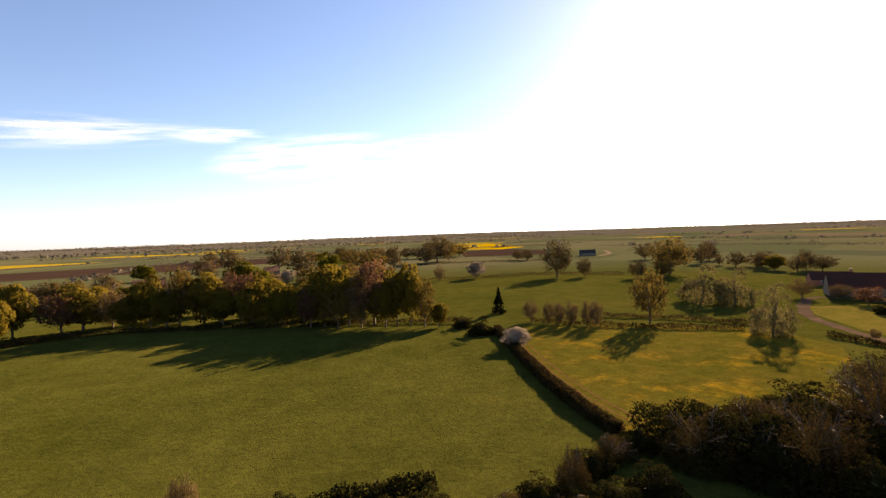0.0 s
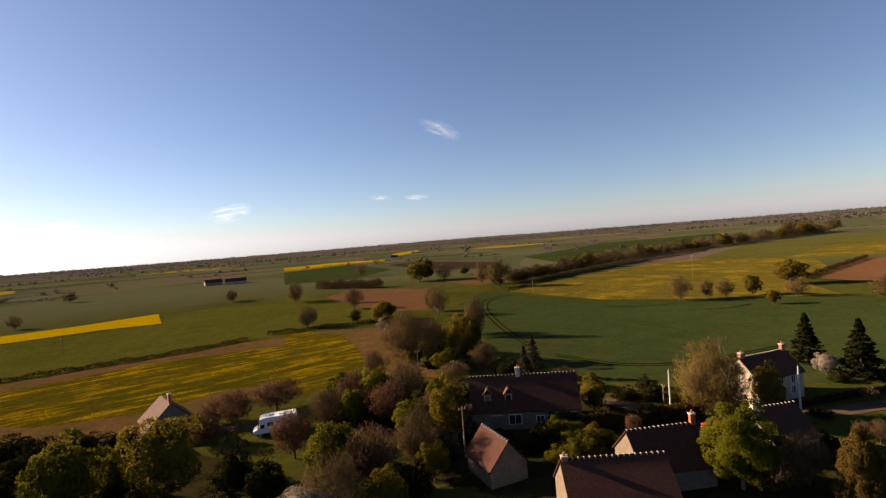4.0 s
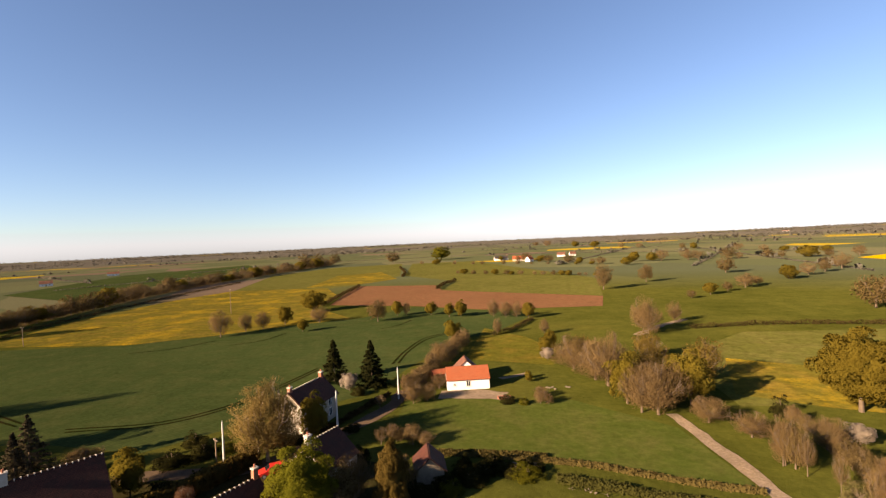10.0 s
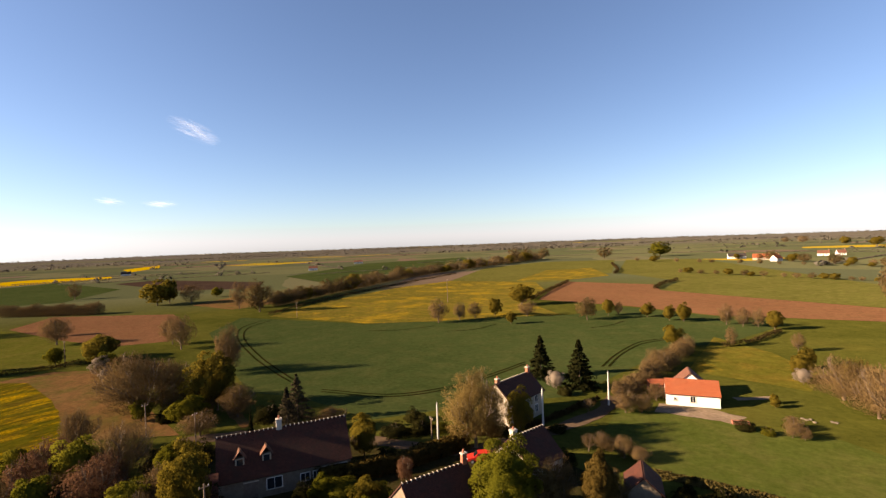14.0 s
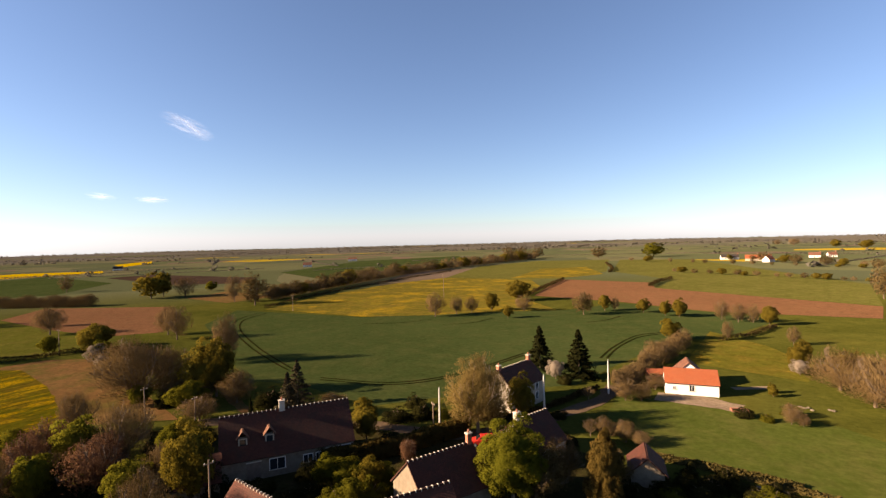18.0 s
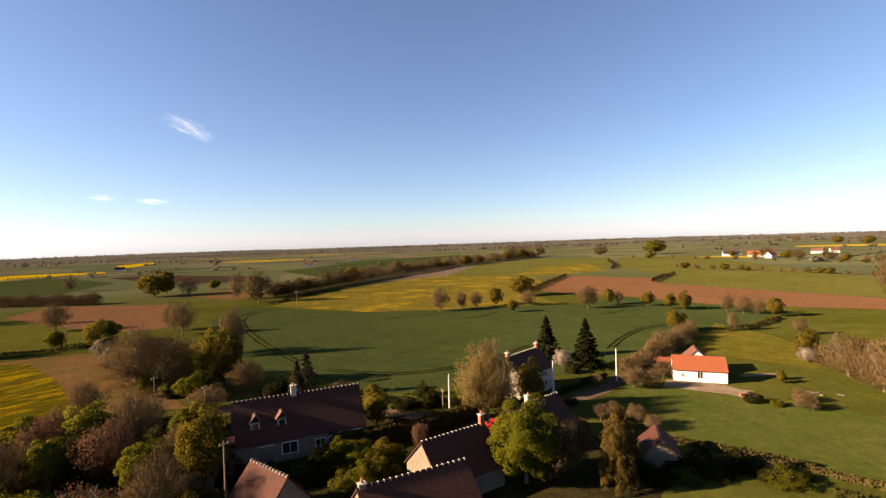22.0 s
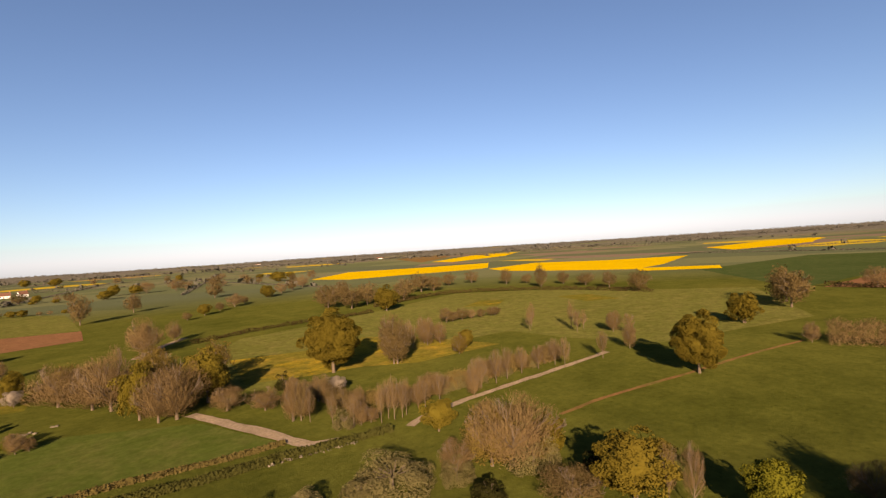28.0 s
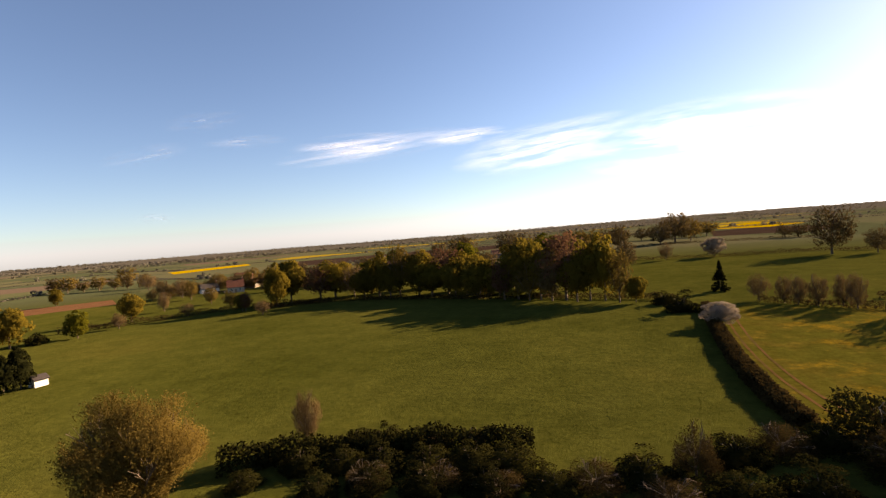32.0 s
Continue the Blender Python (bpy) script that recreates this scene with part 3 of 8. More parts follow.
field('rape_field', 'bright yellow oilseed rape in flower', 'rape', 3, [(-648.2, -735.4), (-1144.4, -1070.6), (-1316.4, -1030.4), (-872.3, -727.5), (-607.6, -632.3)])
field('bare_field', 'pale pinkish bare field', 'soil_pale', 2, [(-976.3, -1288.7), (-1371.8, -1520.3), (-1028.9, -1069.2), (-641.3, -759.3)])
field('red_ploughed_field', 'red-brown ploughed field', 'soil', 2, [(-239.8, -36.7), (-306.4, -25.4), (-323.0, 24.3), (-342.5, 76.9), (-323.1, 131.9), (-245.3, 98.4), (-253.6, 47.8), (-242.0, 1.7)])
field('red_ploughed_field', 'distant red-brown ploughed field', 'soil', 2, [(-290.7, 162.4), (-260.9, 195.0), (-231.0, 174.9), (-250.0, 141.8)])
field('rape_field', 'distant strip of yellow oilseed rape', 'rape', 3, [(-577.2, 511.4), (-554.7, 643.4), (-490.6, 575.8), (-493.2, 446.2)])
field('rape_field', 'distant strip of yellow oilseed rape', 'rape', 3, [(-854.3, -283.2), (-1181.9, -274.0), (-1213.5, -178.9), (-878.5, -159.5), (-707.7, -199.6)])
field('green_crop', 'blue-green cereal field', 'crop', 1, [(-347.0, -120.3), (-509.7, -87.2), (-541.0, 40.9), (-522.2, 136.2), (-331.2, 137.5), (-354.1, 79.6), (-315.4, -26.2), (-234.6, -43.5)])
field('ploughed_field', 'distant brown ploughed field', 'soil_dark', 1, [(-449.8, 585.7), (-230.1, 717.7), (-129.1, 756.7), (-105.9, 607.0), (-166.3, 508.6), (-344.6, 445.9)])
field('rape_field', 'distant strip of yellow oilseed rape', 'rape', 3, [(186.8, 972.5), (285.3, 1076.7), (266.5, 787.5), (203.2, 715.3), (155.0, 766.3)])
field('ploughed_field', 'distant dark ploughed strip', 'soil_dark', 1, [(130.2, 687.6), (210.0, 737.9), (237.0, 620.2), (192.9, 510.1), (103.4, 528.8)])
field('rape_field', 'distant strip of yellow oilseed rape', 'rape', 3, [(898.2, -85.5), (955.2, -182.8), (886.6, -271.9), (787.3, -241.2), (785.1, -149.7), (755.7, -71.6)])
field('rape_field', 'distant strip of yellow oilseed rape', 'rape', 3, [(1276.2, -413.2), (1581.7, -611.6), (1278.9, -494.0), (1044.5, -349.1)])
field('ploughed_field', 'distant brown ploughed field', 'soil_dark', 2, [(635.0, -197.4), (649.6, -249.8), (443.2, -267.3), (376.2, -221.1), (436.5, -181.0)])
field('ploughed_field', 'distant brown ploughed field', 'soil_pale', 2, [(300.3, -133.9), (322.7, -171.9), (256.6, -169.6), (252.4, -134.0)])
field('winter_wheat', 'distant green crop', 'crop', 2, [(446.0, -41.3), (707.4, -66.9), (769.2, -176.3), (524.9, -168.4), (422.7, -99.8)])
field('winter_wheat', 'distant green crop', 'crop', 2, [(500.3, -331.9), (684.9, -630.7), (644.3, -890.7), (471.9, -686.0), (424.5, -471.8), (337.0, -269.3)])
# two sheets painted dark where shade lies by the houses and scrub
field('garden', 'rough garden ground and leaf litter, tree shade painted into its colour', 'shade_toned_floor', 1, [(74.1, -28.0), (78.2, -39.4), (61.4, -53.8), (52.4, -52.6), (42.7, -61.4), (31.4, -64.2), (26.3, -63.1), (17.7, -61.1), (14.5, -55.3), (14.9, -41.5), (47.4, -18.1), (66.1, -18.0)])
field('scrub_ground', 'rough scrub ground, shade painted into its dark colour', 'shade_toned_floor', 1, [(55.0, 66.4), (74.1, 56.0), (86.4, 34.5), (84.6, 17.2), (69.0, 4.5), (57.7, 3.1), (52.2, -4.0), (43.1, -6.8), (33.6, -4.2), (28.0, 45.6)])
field('mustard_field', 'thin rows of yellow flowering crop', 'mustard', 3, [(183.9, -13.8), (158.3, -30.3), (133.4, -29.7), (109.5, -26.2), (91.6, -21.4), (94.3, -7.8)])
strip('lane', 'narrow tarmac lane', 'asphalt', 3.2, 4, [(81.8, -0.3), (88.0, 16.8), (93.9, 35.3), (99.8, 63.2), (101.5, 83.7), (107.4, 102.3), (114.8, 115.8), (128.8, 130.0), (146.3, 140.9), (156.6, 120.5)])
strip('farm_track', 'pale stony farm track', 'gravel', 2.0, 4, [(-18.4, -87.0), (-21.0, -76.5), (-23.2, -67.5), (-24.6, -60.6), (-26.4, -57.8), (-29.6, -56.6)])
strip('farm_track', 'pale gravel farm track', 'gravel', 1.4, 4, [(-37.9, -53.1), (-41.6, -54.3), (-50.2, -54.8), (-62.9, -54.2), (-77.2, -53.3), (-93.7, -52.6)])
strip('farm_track', 'narrow stony farm track', 'gravel', 2.6, 4, [(-22.3, -153.6), (-32.3, -169.7), (-41.8, -181.3)])
strip('field_track', 'pale wheel rut in the meadow beside the hedge', 'soil_pale', 0.4, 4, [(26.4, 119.0), (23.6, 92.0), (22.9, 72.0), (24.2, 57.0)])
strip('field_track', 'pale wheel rut in the meadow beside the hedge', 'soil_pale', 0.4, 4, [(28.0, 118.6), (25.2, 92.0), (24.5, 72.0), (25.8, 57.4)])
strip('village_street', 'grey tarmac village street', 'asphalt', 4, 4, [(83.7, -34.7), (79.8, -41.1), (69.2, -49.5)])
strip('village_street', 'grey tarmac village street', 'asphalt', 3.2, 4, [(60.9, -52.9), (50.1, -55.9), (42.2, -59.3), (37.5, -67.4), (33.6, -76.8), (31.3, -86.9), (32.2, -95.5)])
strip('driveway', 'pale gravel yard beside the white house', 'gravel', 5, 4, [(23.8, -93.5), (19.0, -93.9), (15.1, -94.3), (10.7, -93.4)])
strip('garden_path', 'pale garden path', 'gravel', 1.8, 4, [(12.9, -105.1), (7.3, -109.8)])
strip('ditch', 'narrow brown ditch with bare earth', 'soil_dark', 0.7, 4, [(-114.9, 11.1), (-98.9, 10.3), (-84.9, 9.7), (-70.9, 9.9)])
strip('dirt_track', 'faint brown dirt path along the field edge', 'soil_pale', 0.9, 4, [(-124.7, -22.6), (-103.8, -28.5), (-85.0, -32.6), (-65.6, -37.4), (-54.5, -38.8)])
strip('dirt_track', 'brown path up between hedges', 'soil_pale', 2.2, 4, [(102.7, -52.4), (92.1, -48.7), (80.5, -45.8)])
strip('field_road', 'thin pale lane', 'gravel', 5, 4, [(280.1, 538.8), (250.6, 475.1), (219.1, 436.7)])
strip('garden_path', 'pale path at the field edge', 'gravel', 1.3, 4, [(8.5, -64.1), (6.2, -64.8), (3.0, -65.6)])
for track in (
    [(197.8, -118.8), (187.4, -103.6), (166.6, -90.5), (132.8, -77.0), (109.3, -69.7), (99.2, -67.0)],
    [(194.0, -120.6), (184.7, -105.1), (164.4, -91.8), (130.9, -78.2), (108.9, -71.1), (99.7, -68.4)],
    [(86.1, -66.0), (70.8, -71.5), (63.6, -81.5), (61.0, -93.0), (59.4, -108.9)],
    [(87.5, -67.1), (71.9, -72.6), (64.6, -82.8), (62.1, -94.6), (60.5, -110.9)],
    [(42.2, -115.9), (43.5, -130.1), (42.8, -147.8), (37.9, -156.8)],
    [(40.9, -116.7), (42.3, -130.7), (41.5, -145.9), (37.4, -154.4)],
    [(134.0, -123.1), (123.3, -130.2), (117.1, -142.5)],
    [(106.3, -135.9), (99.1, -143.3), (97.9, -156.6)],
    [(63.9, -164.0), (59.8, -172.1), (58.3, -183.0)],
):
    strip("wheel_track", "wheel track in the wheat, rut shadow painted into its dark soil", "wheel_track", 0.5, 6, track, "track", 0.1)


def cloud(x, y, z, wide, tall, tilt):
    """A torn wisp of high cloud, far off."""
    ob = mesh_object("cloud", [(-wide / 2, 0, -tall / 2), (wide / 2, 0, -tall / 2), (wide / 2, 0, tall / 2), (-wide / 2, 0, tall / 2)], [(0, 1, 2, 3)], "vapour")
    uv = ob.data.uv_layers.new(name="UVMap")
    for i, c in enumerate(((0, 0), (1, 0), (1, 1), (0, 1))):
        uv.data[i].uv = c
    ob.matrix_world = pose(x, y, z, 0, 0, math.degrees(math.atan2(-x, y))) @ pose(0, 0, 0, 0, tilt, 0)
    ob.visible_shadow = False
    tagged(ob, "thin white wisp of high cloud", "cloud", kind="structure")


for wisp in [(4146, -1910, 1070, 450, 175, 24), (4469, -1374, 477, 214, 60, 8), (4367, -1676, 457, 214, 51, 6), (-3147, 3277, 1146, 683, 172, -10), (-3508, 2993, 867, 683, 172, -14), (-1987, 4154, 905, 1913, 258, -6), (-444, 4609, 787, 1913, 473, -6), (-3545, 3067, 353, 319, 94, 0), (-2939, 3521, 981, 729, 129, -4), (857, 4572, 673, 2278, 688, 0), (-2168, 4064, 923, 1184, 258, -2), (-1212, 4437, 945, 911, 172, -3), (4674, -36, 410, 410, 172, -10), (4336, -1728, 462, 228, 60, 0), (4538, 1143, 361, 274, 60, 0), (4184, 1915, 897, 683, 258, -10)]:
    cloud(*wisp)


# ---------------------------------------------------------------- plants
def leaf_scatter(rng, centres, spread, per, size, thin=1.0, outward=0.0, droop=0.0):
    """Small leaf clusters scattered round each centre, as arrays of corners."""
    c = np.repeat(centres, per, 0)
    s = np.repeat(spread, per, 0)
    pos = c + np.clip(rng.normal(0, 1, c.shape), -1.5, 1.5) * s * 0.5
    u = rng.normal(0, 1, c.shape)
    if outward:
        u = u * (1 - outward) + outward * (pos - np.array([0, 0, 0.35])) * 3
    u[:, 2] -= droop
    u /= np.linalg.norm(u, axis=1)[:, None] + 1e-9
    w = np.cross(u, rng.normal(0, 1, c.shape))
    w /= np.linalg.norm(w, axis=1)[:, None] + 1e-9
    k = rng.uniform(0.6, 1.4, (len(c), 1)) * size
    a, b = u * k, w * k * thin
    leaves = np.stack([pos - a - b * 0.8, pos + a * 1.1, pos - a * 0.5 + b * 1.3], 1)
    return leaves.reshape(-1, 3)


def inner_mass(rng, base, shape, fill):
    """Dense lumpy heart of a crown, hidden behind its leaves."""
    n, m = 14, 9
    ph = rng.uniform(0, 6.283, 4)
    h = 1 - base
    grid = np.zeros((m + 1, n, 3))
    for i in range(m + 1):
        for k in range(n):
            a, e = 6.283 * k / n, math.pi * (i / m - 0.5) * (1.0 if shape != "dome" else 0.5) + (math.pi / 4 if shape == "dome" else 0)
            r = fill * (1 + 0.16 * math.sin(3 * a + ph[0] + 2 * e) + 0.12 * math.sin(5 * a + ph[1] - 3 * e) + 0.10 * math.sin(4 * e + ph[2] + a))
            up = r * math.sin(e) * (0.92 * h if shape == "dome" else 0.46 * h)
            grid[i, k] = (0.44 * r * math.cos(e) * math.cos(a), 0.44 * r * math.cos(e) * math.sin(a), base + (0 if shape == "dome" else 0.5 * h) + up)
    out = []
    for i in range(m):
        for k in range(n):
            p, q, r, s = grid[i, k], grid[i, (k + 1) % n], grid[i + 1, (k + 1) % n], grid[i + 1, k]
            out += [p, q, r, p, r, s]
    return np.array(out)


def round_normals(verts, centres, weight=0.5):
    """Leaves shade as the rounded mass they belong to: normals lean outward from the crown's heart. Turns the leaves to face out."""
    q = verts.reshape(-1, 3, 3)
    mid = q.mean(1)
    out = mid - centres
    out /= np.linalg.norm(out, axis=1)[:, None] + 1e-9
    face = np.cross(q[:, 1] - q[:, 0], q[:, 2] - q[:, 0])
    face /= np.linalg.norm(face, axis=1)[:, None] + 1e-9
    back = (face * out).sum(1) < 0
    q[back] = q[back][:, ::-1]
    face[back] *= -1
    nrm = out * weight + face * (1 - weight)
    nrm /= np.linalg.norm(nrm, axis=1)[:, None] + 1e-9
    return q.reshape(-1, 3), np.repeat(nrm, 3, 0)


def leaf_mesh(name, verts, material, normals=None):
    me = bpy.data.meshes.new(name)
    n = len(verts) // 3
    me.vertices.add(len(verts))
    me.vertices.foreach_set("co", verts.astype(np.float32).ravel())
    me.loops.add(3 * n)
    me.loops.foreach_set("vertex_index", np.arange(3 * n, dtype=np.int32))
    me.polygons.add(n)
    me.polygons.foreach_set("loop_start", np.arange(0, 3 * n, 3, dtype=np.int32))
    me.materials.append(MATS[material])
    me.update(calc_edges=True)
    if normals is not None:
        me.polygons.foreach_set("use_smooth", np.ones(n, dtype=bool))
        me.normals_split_custom_set_from_vertices([tuple(v) for v in normals.tolist()])
    return me


def crown_centres(rng, n, shape, base):
    """Cluster centres of a crown of unit height and width."""
    p = rng.normal(0, 1, (n, 3))
    p /= np.linalg.norm(p, axis=1)[:, None]
    p *= rng.uniform(0.35, 1.0, (n, 1)) ** 0.6
    h = 1 - base
    lop = rng.uniform(-0.05, 0.05, 2)
    return p * np.array([0.44, 0.44, 0.46 * h]) + np.array([lop[0], lop[1], base + 0.5 * h])


def unit(v):
    return v / (np.linalg.norm(v, axis=-1, keepdims=True) + 1e-9)


def tubes(p0, p1, r0, r1, sides):
    """Tapered limbs from p0 to p1, as triangles."""
    d = unit(p1 - p0)
    u = unit(np.cross(d, np.array([0.31, 0.22, 0.93]) + 0 * d))
    w = np.cross(d, u)
    out = []
    for k in range(sides):
        a, b = 2 * math.pi * k / sides, 2 * math.pi * (k + 1) / sides
        ea, eb = u * math.cos(a) + w * math.sin(a), u * math.cos(b) + w * math.sin(b)
        q = [p0 + ea * r0, p0 + eb * r0, p1 + eb * r1, p1 + ea * r1]
        out += [np.stack([q[0], q[1], q[2]], 1), np.stack([q[0], q[2], q[3]], 1)]
    return np.concatenate(out).reshape(-1, 3)


def inside(rng_lobes, p, base, shape):
    """Pulls points that stick out back to the uneven outline of the crown."""
    h = 1 - base
    c = np.array([0, 0, base]) if shape == "dome" else np.array([0, 0, base + 0.5 * h])
    s = np.array([0.48, 0.48, 0.97 * h]) if shape == "dome" else np.array([0.48, 0.48, 0.5 * h])
    q = (p - c) / s
    r = np.linalg.norm(q, axis=1)
    a = np.arctan2(q[:, 1], q[:, 0])
    e = q[:, 2] / (r + 1e-9)
    l = rng_lobes
    lim = 0.9 + 0.09 * np.sin(3 * a + l[0] + 2 * e) + 0.07 * np.sin(5 * a + l[1] - 4 * e) + 0.06 * np.sin(5 * e + l[2] + 2 * a)
    return c + q * np.minimum(1, lim / (r + 1e-9))[:, None] * s


def skeleton(rng, base, shape, lobes, many):
    """Limbs, branches and boughs of a tree of unit height: a list of (from, to, order)."""
    h = 1 - base
    top = max(base, 0.07) + 0.22
    heart = np.array([0, 0, base + 0.35 * h])
    n1 = 10
    k = np.arange(n1)
    az = k * 2.4 + rng.uniform(-0.4, 0.4, n1)
    el = np.radians(22 + 60 * ((k * 7 % n1) / n1) + rng.uniform(-8, 8, n1))
    z0 = top * rng.uniform(0.35, 1.0, n1)
    p0 = np.stack([0 * az, 0 * az, z0], 1)
    d = np.stack([np.cos(az) * np.cos(el), np.sin(az) * np.cos(el), np.sin(el)], 1)
    p1 = inside(lobes, p0 + d * rng.uniform(0.34, 0.62, (n1, 1)), base, shape)
    orders = [(p0, p1)]
    for count, ratio in ((5, 0.62), (many, 0.55)):
        a, b = orders[-1]
        a, b = np.repeat(a, count, 0), np.repeat(b, count, 0)
        f = rng.uniform(0.3, 1.0, (len(a), 1))
        start = a + (b - a) * f
        ln = np.linalg.norm(b - a, axis=1)[:, None]
        way = unit(0.75 * unit(b - a) + 0.55 * unit(rng.normal(0, 1, a.shape)) + 0.45 * unit(start - heart) + np.array([0, 0, 0.28]))
        orders.append((start, inside(lobes, start + way * ln * ratio * rng.uniform(0.7, 1.3, (len(a), 1)), base, shape)))
    return top, orders


def twig_crown(rng, base, shape, lobes, twigs, width, leaves, size, thin, droop):
    """Fine twigs that fan out all through the crown, and the small leaves or buds along them: triangles, and the heart that each one faces from."""
    h = 1 - base
    heart = np.array([0, 0, base + 0.36 * h])
    root = np.array([0, 0, base + 0.02 * h])
    k = 130
    d = unit(rng.normal(0, 1, (k, 3)))
    tips = inside(lobes, heart + d * 2, base, shape)
    c = heart + (tips - heart) * rng.uniform(0.25, 0.93, (k, 1)) ** 0.7
    i = rng.randint(0, k, twigs)
    s = inside(lobes, c[i] + rng.normal(0, 0.062, (twigs, 3)) * np.array([1, 1, 0.8]), base, shape)
    way = unit(0.9 * unit(s - root) + 0.5 * unit(rng.normal(0, 1, s.shape)) + np.array([0, 0, 0.25 - droop]))
    tip = s + way * rng.uniform(0.035, 0.085, (twigs, 1))
    side = unit(np.cross(way, rng.normal(0, 1, s.shape))) * width * rng.uniform(0.6, 1.4, (twigs, 1))
    tri = [np.stack([s - side, s + side, tip], 1).reshape(-1, 3)]
    mid = c[i] * 0.55 + heart * 0.45
    own = [mid]
    if leaves:
        j = rng.randint(0, twigs, leaves)
        pos = s[j] + (tip - s)[j] * rng.uniform(0.0, 1.1, (leaves, 1)) + rng.normal(0, 0.012, (leaves, 3))
        u = unit(rng.normal(0, 1, pos.shape) - np.array([0, 0, droop * 2]))
        w = unit(np.cross(u, rng.normal(0, 1, pos.shape)))
        q = rng.uniform(0.6, 1.4, (leaves, 1)) * size
        tri.append(np.stack([pos - u * q - w * q * thin * 0.8, pos + u * q * 1.1, pos - u * q * 0.5 + w * q * thin * 1.3], 1).reshape(-1, 3))
        own.append(mid[j])
    return np.concatenate(tri), np.concatenate(own)


def clump_crown(rng, base, shape, lobes, n, total, size, thin, spread):
    """Leaves on the outside of rounded clumps, with gaps of shade between them."""
    h = 1 - base
    if shape == "cone":
        z = np.sort(rng.uniform(0, 1, n)) ** 1.2
        az = np.arange(n) * 2.4 + rng.uniform(-0.3, 0.3, n)
        reach = ((1 - z) * 0.46 + 0.025) * rng.uniform(0.72, 1.08, n)
        each = max(4, total // n)
        f = rng.uniform(0.12, 1.0, (n * each, 1)) ** 0.8
        r, a0, z0 = np.repeat(reach, each)[:, None], np.repeat(az, each)[:, None], np.repeat(z, each)[:, None]
        wob = rng.normal(0, 0.10, f.shape) * (1.15 - f) + rng.normal(0, 0.05, f.shape)
        pos = np.concatenate([np.cos(a0 + wob) * r * f, np.sin(a0 + wob) * r * f, base + z0 * h * 0.96 - 0.13 * r * f + 0.05 * r * f * f + rng.normal(0, 0.008, f.shape)], 1)
        own = np.concatenate([0 * r, 0 * r, pos[:, 2:] - 0.10], 1)
        lean = np.concatenate([np.cos(a0), np.sin(a0), -0.35 + 0 * a0], 1) * 0.8
    else:
        if shape == "column":
            z = rng.uniform(0.02, 1, n)
            rr = 0.45 * np.sqrt(np.clip(1.0 - (z * 1.1 - 0.22) ** 2 * 1.5, 0.02, 1)) * rng.uniform(0.5, 0.86, n)
            az = rng.uniform(0, 6.283, n)
            c = np.stack([np.cos(az) * rr, np.sin(az) * rr, base + z * h * 0.9], 1)
            rad = np.array([0.085, 0.085, 0.10]) * rng.uniform(0.7, 1.25, (n, 1))
            heart = np.stack([0 * az, 0 * az, c[:, 2] - 0.15], 1)
        else:
            g = (np.arange(n) + 0.5) / n
            az = np.arange(n) * 2.39996 + rng.uniform(-0.4, 0.4, n)
            el = g if shape == "dome" else 2 * g - 1
            el = np.clip(el + rng.normal(0, 0.09, n), 0.0 if shape == "dome" else -0.97, 0.985)
            d = np.stack([np.cos(az) * np.sqrt(1 - el * el), np.sin(az) * np.sqrt(1 - el * el), el], 1)
            heart = np.array([0, 0, base + (0.05 if shape == "dome" else 0.42 * h)])
            far = inside(lobes, heart + d * 2, base, shape)
            c = heart + (far - heart) * rng.uniform(0.5, 0.86, (n, 1))
            fat = spread * (1.0 + 0.35 * (rng.uniform(0, 1, (n, 1)) - 0.4))
            rad = fat * np.array([1.0, 1.0, 0.8 * max(0.8, h)])
        each = max(5, total // n)
        c, rad = np.repeat(c, each, 0), np.repeat(rad, each, 0)
        hrt = np.repeat(heart, each, 0) if heart.ndim > 1 else heart
        d = unit(rng.normal(0, 1, c.shape) + 0.75 * unit(c - hrt) + np.array([0, 0, 0.25]))
        pos = c + d * rad * rng.uniform(0.62, 1.08, (len(c), 1))
        own = c * 0.72 + (hrt + 0 * c) * 0.28
        lean = np.array([0, 0, 0.7]) if shape == "column" else 0.0
    u = unit(rng.normal(0, 1, pos.shape) + lean)
    w = unit(np.cross(u, rng.normal(0, 1, pos.shape)))
    k = rng.uniform(0.6, 1.4, (len(pos), 1)) * size
    return np.stack([pos - u * k - w * k * thin * 0.8, pos + u * k * 1.1, pos - u * k * 0.5 + w * k * thin * 1.3], 1).reshape(-1, 3), own


